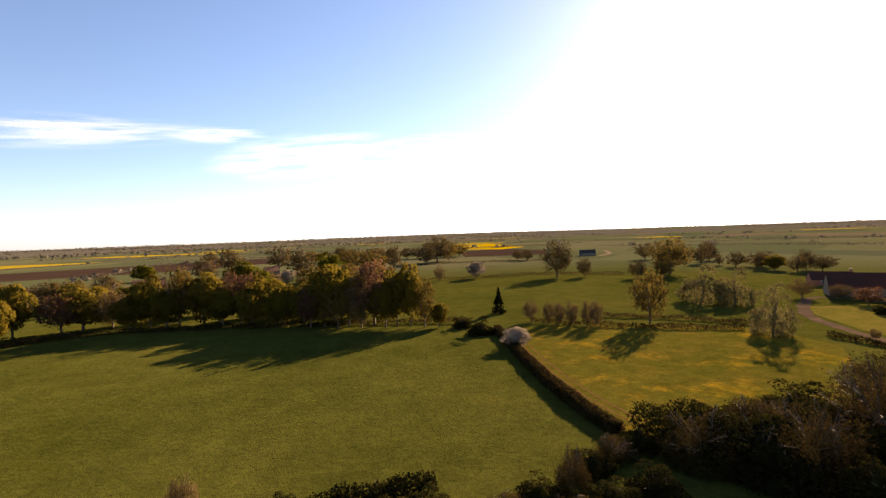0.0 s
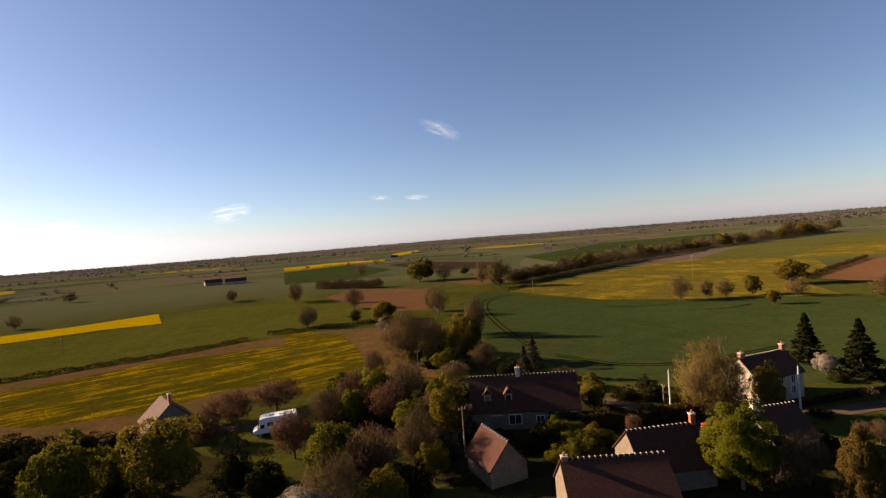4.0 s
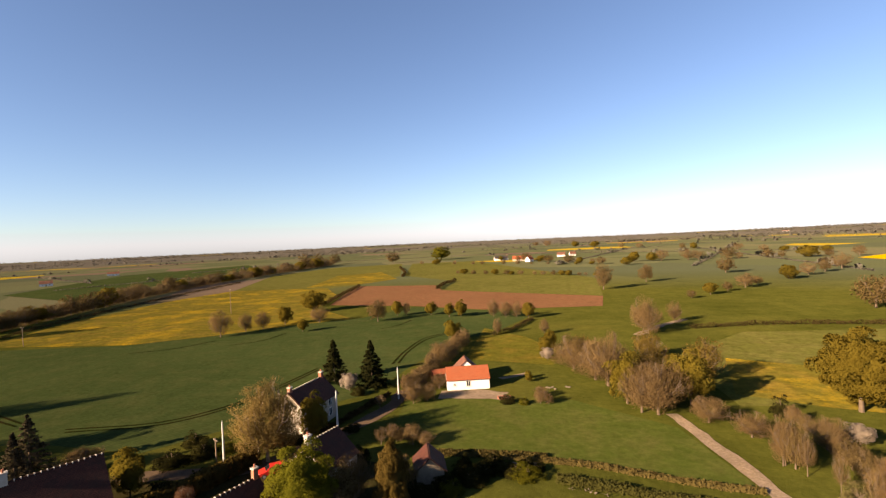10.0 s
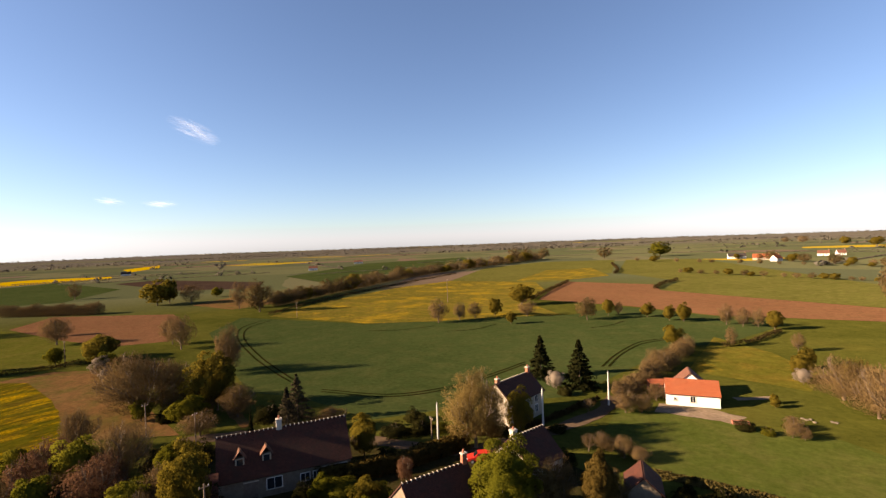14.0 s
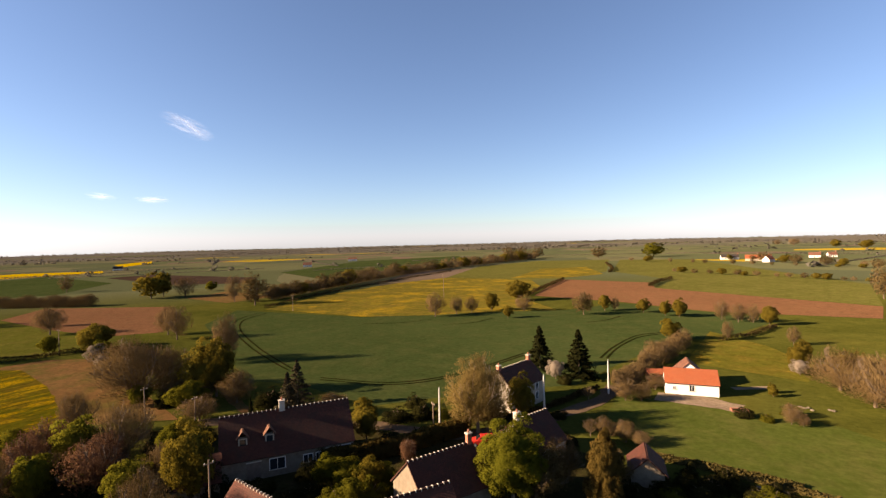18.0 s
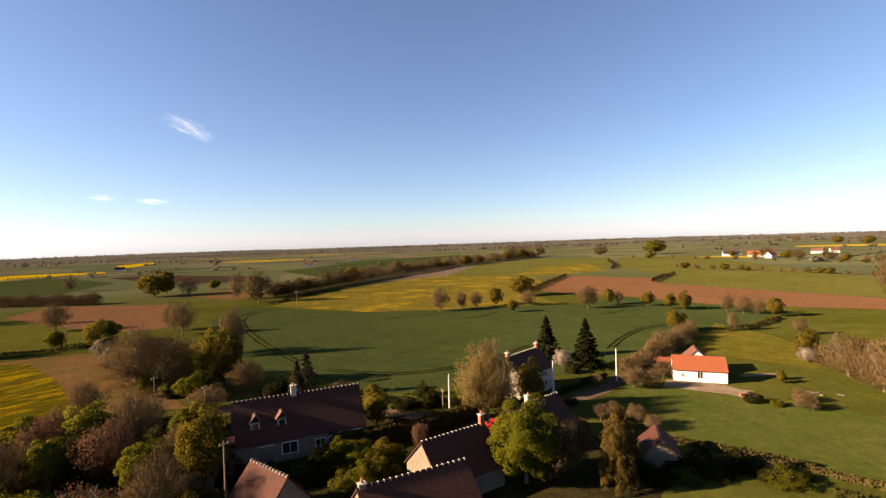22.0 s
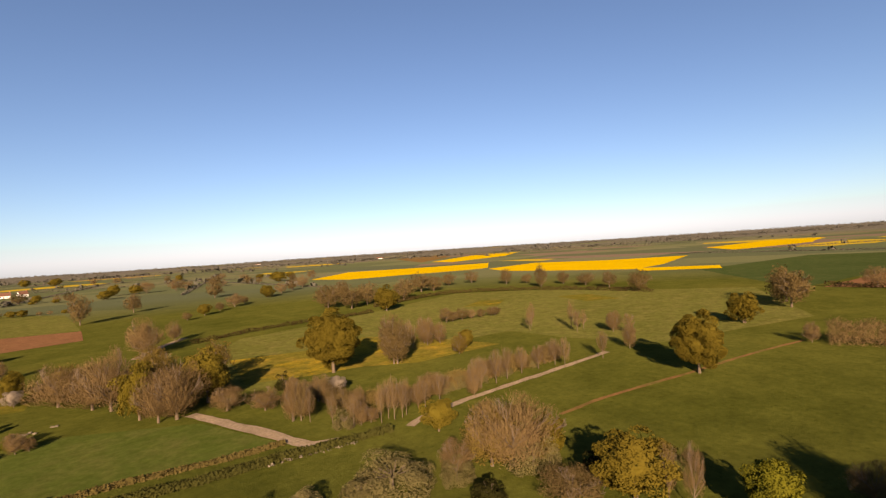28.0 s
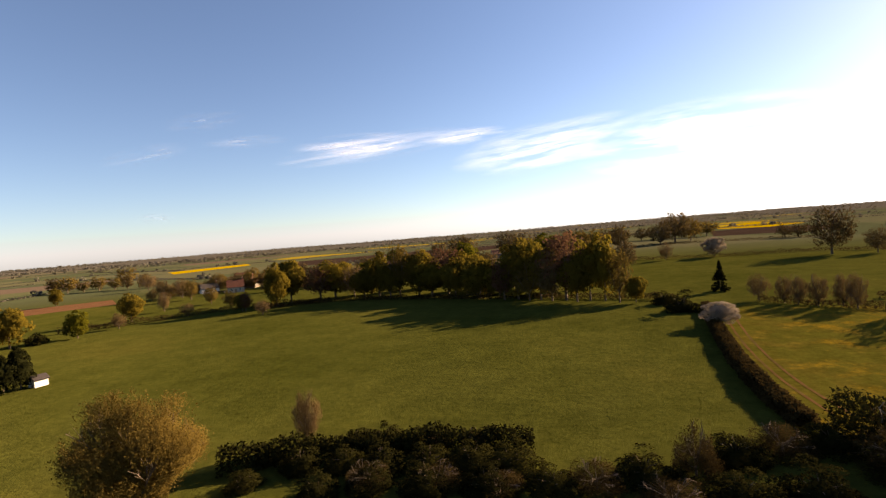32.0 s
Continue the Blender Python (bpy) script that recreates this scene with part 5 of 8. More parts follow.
for kind, places in (
    ('bare', [(-38.6, 10.0, 8.7, 8.9), (-40.3, 7.2, 6.5, 5.4), (-41.8, 4.6, 9.8, 8.2), (-5.1, -45.9, 2.4, 4.3), (42.6, -5.3, 9.3, 7.1), (-32.1, -37.6, 3.9, 4.6), (-37.3, -33.9, 8.4, 12.0), (-51.8, -4.5, 3.9, 4.6), (-29.2, 43.6, 6.4, 3.4), (51.7, -18.0, 8.2, 6.4), (24.4, -52.9, 6.1, 5.4), (19.1, -56.7, 4.0, 4.0), (61.4, -23.8, 7.0, 5.4), (-33.7, -59.2, 3.9, 2.5), (-35.3, -59.0, 2.5, 2.8)]),
    ('bare', [(19.9, -69.3, 2.4, 3.2), (22.1, -69.5, 3.4, 3.4), (25.0, -70.3, 2.5, 3.4), (-43.8, -58.2, 4.4, 2.7), (-36.5, -64.2, 4.5, 2.7), (-28.2, -69.6, 6.6, 4.2), (-53.3, -54.8, 5.6, 3.3), (73.2, -15.8, 5.8, 5.8), (-49.2, -61.7, 4.2, 5.2), (-50.7, -61.5, 3.2, 4.0), (74.2, -10.4, 7.0, 7.0), (-51.2, -61.5, 3.4, 5.2), (75.2, -24.7, 9.2, 9.1), (-35.5, -72.3, 2.9, 3.1)]),
    ('bare', [(-27.4, -78.4, 4.0, 6.0), (-57.9, -60.7, 2.5, 2.7), (-35.5, -75.3, 4.7, 5.6), (66.5, -52.9, 4.0, 6.2), (66.4, -53.5, 4.0, 6.0), (-61.8, -60.3, 4.3, 5.2), (-63.5, -60.1, 3.5, 5.4), (-23.1, -83.8, 4.4, 6.3), (-65.6, -59.8, 3.3, 4.5), (-16.1, -86.5, 9.8, 10.6), (-13.6, -87.3, 8.5, 8.5), (2.1, -89.7, 2.1, 2.1), (27.6, -87.5, 4.3, 4.7), (3.6, -89.9, 2.6, 2.6), (25.2, -89.0, 3.7, 4.1), (-35.2, -84.3, 3.1, 3.0)]),
    ('bare', [(3.6, -93.4, 2.4, 3.3), (83.6, -38.8, 4.3, 7.2), (30.7, -93.7, 4.3, 4.0), (24.9, -97.1, 3.3, 4.4), (-79.7, -57.9, 4.3, 5.6), (-80.9, -57.7, 3.4, 4.4), (92.2, -23.9, 8.0, 6.2), (87.0, -47.4, 6.5, 7.8), (29.4, -98.4, 3.4, 4.6), (30.5, -99.1, 3.9, 3.5), (80.4, 52.9, 9.9, 11.4), (82.0, 50.8, 9.6, 10.4), (-9.4, -101.9, 11.8, 9.8), (30.3, -103.7, 3.2, 2.9), (88.8, 47.4, 5.7, 10.4), (-107.5, 13.1, 2.8, 3.3), (-7.2, -106.1, 8.4, 10.2), (-99.3, -50.0, 6.0, 3.4), (30.1, -111.0, 4.7, 4.9), (104.8, -37.1, 12.7, 15.9)]),
    ('bare', [(-3.0, -114.5, 8.2, 10.9), (107.3, -44.2, 10.1, 8.8), (29.9, -118.1, 5.6, 6.3), (-122.8, -20.8, 4.6, 3.8), (-78.0, -95.1, 7.7, 5.3), (-81.2, -93.7, 6.2, 4.4), (115.5, -39.0, 10.2, 14.9), (29.7, -124.6, 4.5, 4.5), (-78.9, -97.4, 7.8, 5.4), (-116.0, -62.6, 6.2, 4.6), (50.9, 119.0, 7.9, 4.1), (49.6, 121.8, 7.2, 4.8), (45.9, 124.0, 7.3, 4.8), (42.8, 125.7, 7.2, 4.2), (29.3, -135.3, 4.3, 5.3), (119.1, -62.4, 13.7, 6.9), (40.9, 128.6, 6.5, 4.2), (100.8, 86.0, 2.7, 2.7)]),
    ('bare', [(123.2, -64.4, 9.3, 7.7), (37.2, 133.4, 7.0, 6.0), (29.1, -144.5, 4.5, 4.7), (19.9, -154.0, 5.8, 3.5), (5.0, -155.0, 5.5, 3.7), (-26.0, -155.3, 9.8, 9.8), (-25.1, -158.8, 12.0, 8.9), (-116.7, -115.9, 3.7, 3.6), (-106.3, 130.8, 5.7, 5.7), (-146.6, 111.5, 5.5, 5.5), (-37.7, -176.0, 7.8, 5.6), (165.5, -70.6, 11.8, 9.6), (20.9, -188.3, 7.0, 5.9), (16.7, -188.7, 7.0, 5.0), (26.0, -190.0, 8.0, 6.0), (-140.4, 132.6, 4.9, 5.8)]),
    ('bare', [(-92.4, 167.9, 14.2, 12.3), (120.2, -149.2, 10.4, 9.4), (180.1, -22.4, 9.8, 7.0), (163.7, 91.7, 16.4, 14.5), (116.4, -158.4, 8.0, 6.3), (150.4, 116.1, 5.2, 6.1), (182.6, -22.5, 8.9, 7.5), (113.2, -164.7, 7.4, 6.9), (177.9, -73.0, 10.8, 8.8), (187.2, -25.9, 7.4, 4.6), (96.7, -179.1, 7.4, 8.9), (64.5, -195.7, 6.1, 4.2), (147.5, 133.7, 5.9, 8.8), (141.6, 142.9, 7.4, 9.8), (-165.4, 144.9, 9.1, 5.5), (-243.2, -20.4, 8.4, 11.2), (218.2, -49.9, 11.4, 11.4), (242.5, -56.0, 7.7, 6.5), (31.9, 269.6, 10.1, 8.2)]),
    ('bare', [(-206.0, 191.3, 10.3, 11.9), (274.8, -29.6, 12.7, 9.1), (-92.7, -276.8, 8.1, 11.2), (240.7, -153.8, 8.9, 12.2), (252.0, -138.0, 15.5, 10.1), (283.1, -31.3, 13.1, 9.5), (245.1, -165.1, 9.3, 11.7), (246.6, -168.8, 9.6, 11.2), (249.5, -176.5, 6.8, 7.1), (-249.3, 217.8, 8.5, 6.9), (253.0, -185.3, 7.9, 8.2), (254.3, -188.4, 9.3, 10.3), (257.8, -197.5, 7.6, 8.6), (259.2, -201.0, 8.6, 10.6), (311.8, 106.7, 8.2, 8.2), (328.3, 3.1, 8.2, 8.2), (263.2, -211.1, 7.5, 7.8), (335.3, 2.4, 8.5, 7.6), (309.8, -138.0, 13.8, 16.1), (266.9, -220.4, 8.8, 9.9)]),
    ('bare', [(-362.1, 84.8, 14.4, 9.3), (-292.9, 244.2, 12.4, 13.0), (273.1, -236.3, 12.0, 12.1), (-147.7, -338.2, 9.1, 10.6), (277.4, -247.1, 9.2, 8.9), (-18.6, -380.2, 2.9, 4.0), (282.3, -259.0, 12.1, 16.2), (284.9, -265.9, 11.1, 14.2), (13.7, -396.4, 4.0, 6.6), (20.5, -399.8, 3.7, 5.0), (289.3, -276.8, 13.2, 15.1), (32.5, -405.7, 4.9, 6.5), (293.1, -286.2, 10.2, 10.4), (-186.3, -381.7, 11.5, 13.9), (299.2, -301.3, 8.2, 9.9), (302.7, -310.0, 10.8, 10.7), (305.8, -317.5, 8.7, 11.4), (92.9, -436.9, 4.0, 4.9), (320.4, -337.6, 11.8, 14.5), (442.4, -111.8, 13.9, 12.0)]),
    ('bare', [(321.7, -347.1, 7.6, 10.9), (323.5, -360.2, 11.8, 13.3), (324.7, -369.1, 8.8, 9.7), (325.8, -377.1, 10.3, 14.0), (326.4, -381.7, 9.0, 13.2), (328.0, -393.4, 12.7, 19.5), (329.3, -402.8, 8.6, 11.1), (-32.9, -526.6, 6.8, 9.2), (13.5, -544.4, 3.7, 5.1), (334.4, -439.6, 13.4, 18.0), (-103.0, -545.3, 12.9, 16.0), (-128.6, -543.2, 12.9, 19.2), (-138.1, -542.3, 10.2, 15.5), (-173.4, -537.9, 7.9, 9.2), (336.9, -457.7, 12.7, 14.0), (338.7, -471.3, 10.0, 11.7), (-267.5, -519.6, 11.2, 12.7), (107.6, -596.3, 5.2, 6.4), (343.3, -505.5, 13.7, 19.1), (134.8, -613.2, 6.2, 7.8)]),
    ('bare', [(347.5, -536.5, 9.7, 13.3), (349.8, -553.3, 12.6, 19.2), (351.2, -563.2, 14.3, 17.4), (189.2, -647.6, 5.5, 7.4), (355.0, -592.1, 10.0, 14.9), (-253.1, -695.9, 8.5, 14.1), (-239.4, -746.3, 10.9, 15.8), (370.0, -704.8, 16.2, 24.4), (371.8, -718.6, 10.6, 16.1), (374.9, -741.9, 11.1, 16.0), (-151.1, -1017.7, 11.2, 17.1), (-125.4, -1085.0, 12.6, 16.5), (40.7, -1553.1, 21.1, 30.9), (82.5, -1677.0, 17.0, 27.5)]),
    ('tan', [(-28.6, -107.0, 9.0, 8.4), (-15.8, -95.5, 8.8, 7.6), (-19.6, -112.0, 8.2, 7.8), (-20.4, -124.0, 7.4, 7.0), (-75.0, -80.2, 5.0, 4.4), (-4.6, -117.0, 7.6, 7.4), (-35.9, 15.3, 7.8, 7.8), (-49.8, -0.8, 6.9, 6.3), (-35.9, -35.7, 7.2, 7.8), (5.6, 136.3, 15.3, 8.1), (67.2, 119.4, 16.0, 11.1), (-19.7, 144.2, 14.2, 11.5), (-71.2, 164.9, 20.8, 12.1), (151.8, 106.4, 5.5, 6.9), (-136.0, 148.9, 7.0, 6.6)]),
    ('tan', [(-3.8, 216.5, 15.1, 17.6), (-17.0, 222.6, 15.5, 18.1), (-159.6, 163.3, 7.7, 7.1), (-123.5, 215.9, 7.8, 10.1), (-136.2, 219.7, 7.2, 7.1), (-39.3, 255.0, 13.4, 17.8), (-189.9, 181.5, 10.2, 8.6), (142.5, 223.3, 11.5, 12.7), (-128.7, 242.3, 9.8, 11.8), (-21.3, 274.6, 12.7, 19.1), (-145.1, 245.9, 12.4, 14.8), (-214.6, 192.0, 6.5, 8.2), (-151.3, 243.3, 12.1, 13.6), (-214.5, 197.9, 8.5, 10.7), (-190.7, 224.8, 10.6, 9.4), (159.7, 242.5, 21.6, 27.9), (-213.5, 217.4, 6.9, 9.2), (-110.2, 281.9, 12.1, 15.5), (-213.3, 223.0, 10.3, 13.4), (-211.1, 250.0, 11.2, 13.0)]),
    ('tan', [(-209.8, 259.7, 9.3, 9.5), (-6.3, 343.1, 19.8, 31.8), (-322.3, 266.4, 11.6, 11.9), (-22.0, 412.6, 19.1, 28.6), (-350.1, 263.7, 10.4, 11.8), (-363.8, 261.5, 12.6, 13.1), (-377.2, 259.2, 9.3, 11.9), (-391.2, 256.7, 13.9, 18.0), (-381.7, 297.7, 16.6, 19.1), (74.8, 471.7, 22.3, 22.3), (-56.9, 543.4, 12.3, 13.9), (-66.9, 543.0, 15.3, 18.3), (22.1, 545.7, 13.6, 18.0), (101.0, 546.5, 17.2, 23.3)]),
    ('brown', [(-34.9, -24.5, 3.4, 6.8), (25.6, -48.6, 6.7, 7.7), (-35.5, -62.7, 2.6, 2.1), (-29.0, -68.7, 6.6, 4.2), (-35.5, -66.2, 3.8, 4.3), (-35.5, -69.4, 3.9, 4.0), (-60.2, -60.5, 2.7, 3.0), (-35.3, -80.6, 3.1, 2.7), (-71.4, -59.0, 2.5, 3.8), (-71.4, -59.0, 3.5, 3.8)]),
    ('brown', [(-77.9, -58.1, 4.1, 4.5), (-60.4, -85.2, 10.8, 8.3), (-59.8, -85.7, 11.5, 7.8), (94.7, -44.5, 4.5, 6.8), (99.6, -41.3, 5.9, 6.8), (104.7, 76.5, 12.5, 11.8), (-12.8, 142.2, 16.0, 11.4), (-106.5, -117.9, 5.5, 6.2), (-109.0, -117.4, 3.9, 4.7), (-112.8, -116.7, 4.6, 5.9), (-120.6, -115.0, 3.5, 4.0), (-125.0, -114.0, 3.4, 4.7), (-126.5, -113.6, 3.5, 4.9), (-176.7, -34.9, 12.9, 12.9)]),
    ('brown', [(-190.2, -38.9, 12.5, 13.9), (71.6, -180.6, 9.5, 9.1), (-50.8, 207.4, 9.8, 14.7), (-115.4, -191.4, 11.2, 12.3), (-212.4, -100.1, 10.3, 12.0), (10.6, 230.8, 13.4, 13.4), (-109.8, -202.9, 12.7, 14.4), (-128.2, -197.7, 11.8, 13.0), (-143.7, 200.6, 7.4, 8.9), (-141.9, 205.3, 7.2, 8.5), (-148.7, -194.6, 12.2, 13.4), (-57.8, -237.4, 4.2, 4.9), (-138.5, 213.5, 8.7, 9.9), (-226.4, -122.2, 9.0, 8.4), (-159.8, 202.0, 6.9, 11.5), (-135.3, 222.6, 7.1, 9.0)]),
    ('brown', [(224.7, 111.2, 11.2, 13.0), (-129.5, -224.4, 12.4, 12.4), (-138.6, 228.3, 8.4, 12.0), (132.2, 230.3, 10.2, 11.4), (-129.7, 239.3, 8.8, 10.5), (236.3, 106.2, 9.6, 14.7), (-235.0, -140.9, 7.7, 11.5), (-63.4, 264.8, 12.5, 18.7), (-221.2, -160.7, 13.4, 8.3), (97.7, 256.0, 22.5, 19.9), (-214.6, 180.8, 6.7, 6.2), (112.0, 250.9, 11.7, 9.7), (227.9, -135.8, 17.3, 16.4), (-214.6, 187.6, 10.3, 10.4), (-80.2, -262.5, 5.2, 5.4), (-154.8, 241.8, 12.8, 14.4), (-162.6, 238.2, 12.5, 15.2), (-168.2, 235.6, 10.1, 11.9), (-177.7, 231.2, 9.8, 11.6), (-23.3, -280.7, 15.7, 10.9)]),
    ('brown', [(-241.8, -159.7, 8.1, 8.8), (-175.5, 233.3, 7.9, 13.1), (-185.6, 227.5, 9.2, 9.2), (-182.9, -220.9, 12.3, 17.7), (-189.8, -217.3, 10.3, 13.7), (-194.0, 223.2, 8.8, 11.6), (-200.2, 220.1, 8.5, 9.9), (-213.9, 209.7, 7.3, 8.7), (-206.9, 216.7, 10.1, 10.0), (241.6, -156.2, 9.2, 13.1), (242.3, -158.1, 7.5, 9.5), (243.6, -161.3, 9.1, 13.1), (-242.6, -187.5, 6.5, 8.6), (-235.5, -198.1, 10.5, 9.4), (-212.8, 230.6, 7.7, 8.4), (-102.3, -287.8, 5.3, 5.8), (-212.5, 238.1, 9.5, 9.8), (217.3, 217.5, 9.4, 11.6), (248.6, -174.1, 10.4, 12.2), (231.7, 216.2, 9.2, 15.3)]),
    ('brown', [(-221.0, -236.7, 9.2, 11.5), (-51.6, -318.7, 11.7, 10.1), (-155.7, 296.4, 11.4, 19.0), (231.5, 225.6, 12.5, 10.1), (-209.1, 265.7, 11.8, 10.6), (255.6, -191.7, 8.6, 10.8), (218.2, 242.1, 10.1, 10.6), (-240.4, -233.7, 8.7, 11.9), (-208.4, 274.7, 11.1, 12.2), (261.1, -205.9, 11.5, 12.4), (-207.2, 287.3, 12.0, 13.9), (219.0, 262.2, 9.9, 13.6), (229.8, 256.2, 9.9, 20.6), (265.2, -216.3, 9.2, 12.7), (219.6, 277.0, 7.6, 7.3), (268.7, -225.1, 11.6, 15.0), (220.0, 295.0, 12.0, 16.4), (-121.1, 360.1, 17.3, 21.7), (-57.0, 375.1, 19.6, 26.2), (13.3, 384.6, 20.1, 17.8)]),
    ('brown', [(279.7, -252.7, 9.0, 10.8), (-13.9, -382.6, 2.6, 4.4), (-112.0, -371.6, 12.2, 14.0), (5.3, -392.3, 4.3, 6.3), (-314.8, 266.7, 8.3, 10.1), (-165.9, -358.8, 9.9, 9.8), (286.6, -270.0, 9.5, 10.0), (244.6, 317.4, 11.5, 17.2), (220.5, 338.1, 12.2, 14.0), (-339.1, 265.3, 10.3, 10.5), (45.0, -412.0, 4.7, 7.6), (295.0, -290.9, 8.1, 11.5), (220.2, 361.7, 14.4, 20.4), (46.1, 431.8, 18.1, 20.2), (64.2, -421.5, 3.9, 6.0), (137.8, 417.9, 10.3, 13.3), (131.5, 425.0, 10.4, 13.5), (76.4, -427.7, 3.9, 6.5), (60.0, 455.2, 26.7, 32.1), (-86.7, 456.2, 21.4, 26.8)]),
    ('brown', [(-401.8, 254.8, 12.9, 14.3), (308.9, -325.5, 13.7, 14.3), (282.7, 367.8, 13.3, 16.7), (-134.8, 472.6, 20.4, 28.3), (-40.5, -518.8, 8.3, 12.3), (330.3, -410.0, 12.6, 13.2), (504.2, 130.7, 9.6, 12.8), (-20.9, 544.6, 14.0, 17.6), (-33.5, 544.4, 16.8, 20.0), (-8.0, 545.0, 12.3, 18.9), (-0.0, 545.2, 12.1, 13.6), (-46.1, 543.9, 10.7, 12.2), (11.4, 545.5, 12.6, 17.0), (-2.2, -535.7, 4.2, 5.5), (-83.7, 542.2, 12.1, 12.8), (39.4, 546.2, 13.7, 18.7), (50.9, 546.4, 13.8, 18.0), (62.9, 546.6, 17.0, 22.0), (77.7, 546.7, 18.0, 27.0), (89.6, 546.6, 14.7, 18.2)]),
    ('brown', [(-31.2, 553.9, 15.5, 25.9), (32.2, -554.7, 3.9, 4.8), (-8.6, -561.6, 10.2, 14.6), (335.4, -447.6, 8.2, 12.1), (-164.2, -539.1, 12.6, 18.1), (48.4, -563.6, 5.8, 7.2), (-198.7, -534.0, 9.9, 13.5), (-209.6, -532.0, 7.4, 8.9), (66.4, -573.5, 5.8, 7.1), (-245.8, -524.6, 7.6, 9.6), (14.2, -593.2, 9.7, 15.0), (94.3, -588.8, 5.0, 7.6), (341.2, -489.3, 10.6, 16.2), (344.4, -513.5, 12.1, 17.6), (43.4, -632.1, 11.7, 17.6), (7.8, 658.4, 12.4, 30.9), (56.0, -648.4, 7.4, 7.7), (-197.8, 634.4, 15.5, 23.2), (353.1, -577.8, 11.5, 14.2), (359.9, -628.4, 16.2, 17.1)]),
    ('brown', [(362.4, -646.9, 12.4, 17.8), (369.5, -682.4, 21.2, 19.3), (262.7, -731.9, 18.5, 27.8), (392.8, -687.1, 21.8, 25.7), (381.0, -764.7, 19.0, 25.3), (-198.1, -875.3, 10.8, 12.3)]),
    ('green', [(3.8, -47.6, 3.1, 3.7), (7.2, -49.2, 3.2, 3.8), (40.9, -35.2, 3.8, 3.8), (-52.8, 9.0, 4.0, 3.3), (52.7, -7.0, 9.1, 6.5), (42.0, -40.2, 3.5, 4.2), (44.8, -37.9, 3.9, 5.8), (47.1, -37.1, 4.2, 4.9), (34.3, -55.5, 3.1, 3.9), (60.3, 21.8, 11.6, 8.5), (64.1, -26.9, 8.3, 5.8), (66.1, 18.2, 5.9, 5.3), (87.8, -16.0, 5.5, 5.0), (91.2, -40.3, 5.4, 7.8), (93.9, -40.4, 4.3, 6.5), (101.0, -35.9, 4.4, 4.4), (-139.4, 65.0, 13.4, 8.1), (147.3, -44.3, 6.6, 5.8), (-145.4, 97.9, 8.4, 7.2), (177.7, -40.3, 5.6, 5.6)]),
    ('green', [(-74.3, 263.7, 17.5, 19.4), (-32.9, 315.3, 18.3, 20.1), (338.0, -168.4, 7.0, 8.7), (-169.8, 381.9, 13.3, 17.1), (197.4, -791.7, 22.4, 33.5)]),
    ('blossom', [(42.0, -2.1, 6.6, 8.5), (-0.4, -46.4, 4.3, 5.5), (-40.5, -77.5, 3.2, 4.2), (43.8, -93.8, 4.3, 4.3), (23.0, 104.2, 5.0, 8.0), (3.1, -122.5, 3.5, 3.8), (3.3, -127.2, 3.9, 3.2), (136.9, -41.0, 4.9, 3.8), (126.4, 79.8, 7.9, 6.0), (147.5, -43.2, 6.0, 6.2), (55.2, 276.2, 11.2, 13.1), (-55.9, 291.1, 10.2, 8.8)]),
    ('fir', [(76.9, -44.3, 4.0, 1.4), (40.0, -97.0, 10.4, 8.9), (50.7, -100.5, 9.8, 9.0), (32.6, 151.5, 8.8, 5.9)]),
    ('dark', [(-8.0, 38.0, 3.1, 5.1), (-13.2, 36.8, 3.1, 5.1), (-29.8, -30.6, 3.4, 4.0), (-2.5, 39.0, 2.5, 5.1), (-22.1, 34.3, 2.7, 4.3), (-18.2, 36.6, 2.7, 4.8), (11.2, 39.2, 3.6, 6.2), (-43.6, 2.3, 3.4, 4.5), (-6.3, 41.7, 3.3, 6.0), (4.7, 41.9, 3.0, 5.9), (-10.2, 41.4, 3.3, 5.5), (-14.1, 40.9, 3.3, 5.5), (16.5, 40.4, 3.8, 6.5), (-18.5, 40.0, 3.4, 5.1), (-40.9, -25.3, 4.4, 3.7), (-22.2, 39.5, 2.9, 5.2), (-30.1, 34.6, 1.8, 4.1), (-48.6, -3.4, 2.5, 3.7), (-26.6, 38.4, 3.0, 4.7), (46.0, -14.9, 5.8, 5.8)]),
    ('dark', [(46.1, -4.1, 4.9, 4.9), (-17.2, 44.6, 2.2, 3.6), (12.5, 46.5, 3.2, 6.0), (35.2, 33.3, 6.5, 8.6), (-20.5, 45.3, 2.6, 4.4), (-30.9, 39.6, 1.5, 3.8), (48.9, 1.0, 5.1, 5.1), (-23.5, 44.5, 2.5, 3.8), (50.1, 5.9, 6.0, 7.8), (16.0, -54.3, 2.5, 3.7), (30.2, 41.9, 9.5, 13.9), (17.3, -54.9, 2.5, 3.2), (49.8, 17.1, 4.6, 6.2), (45.2, 27.1, 4.6, 6.1), (38.0, -43.4, 2.7, 2.7), (20.6, 50.1, 3.9, 5.9), (52.1, -21.2, 4.7, 5.6), (13.8, -57.3, 2.5, 3.8), (48.2, -31.6, 2.2, 3.6), (47.1, -33.9, 2.7, 4.0)]),
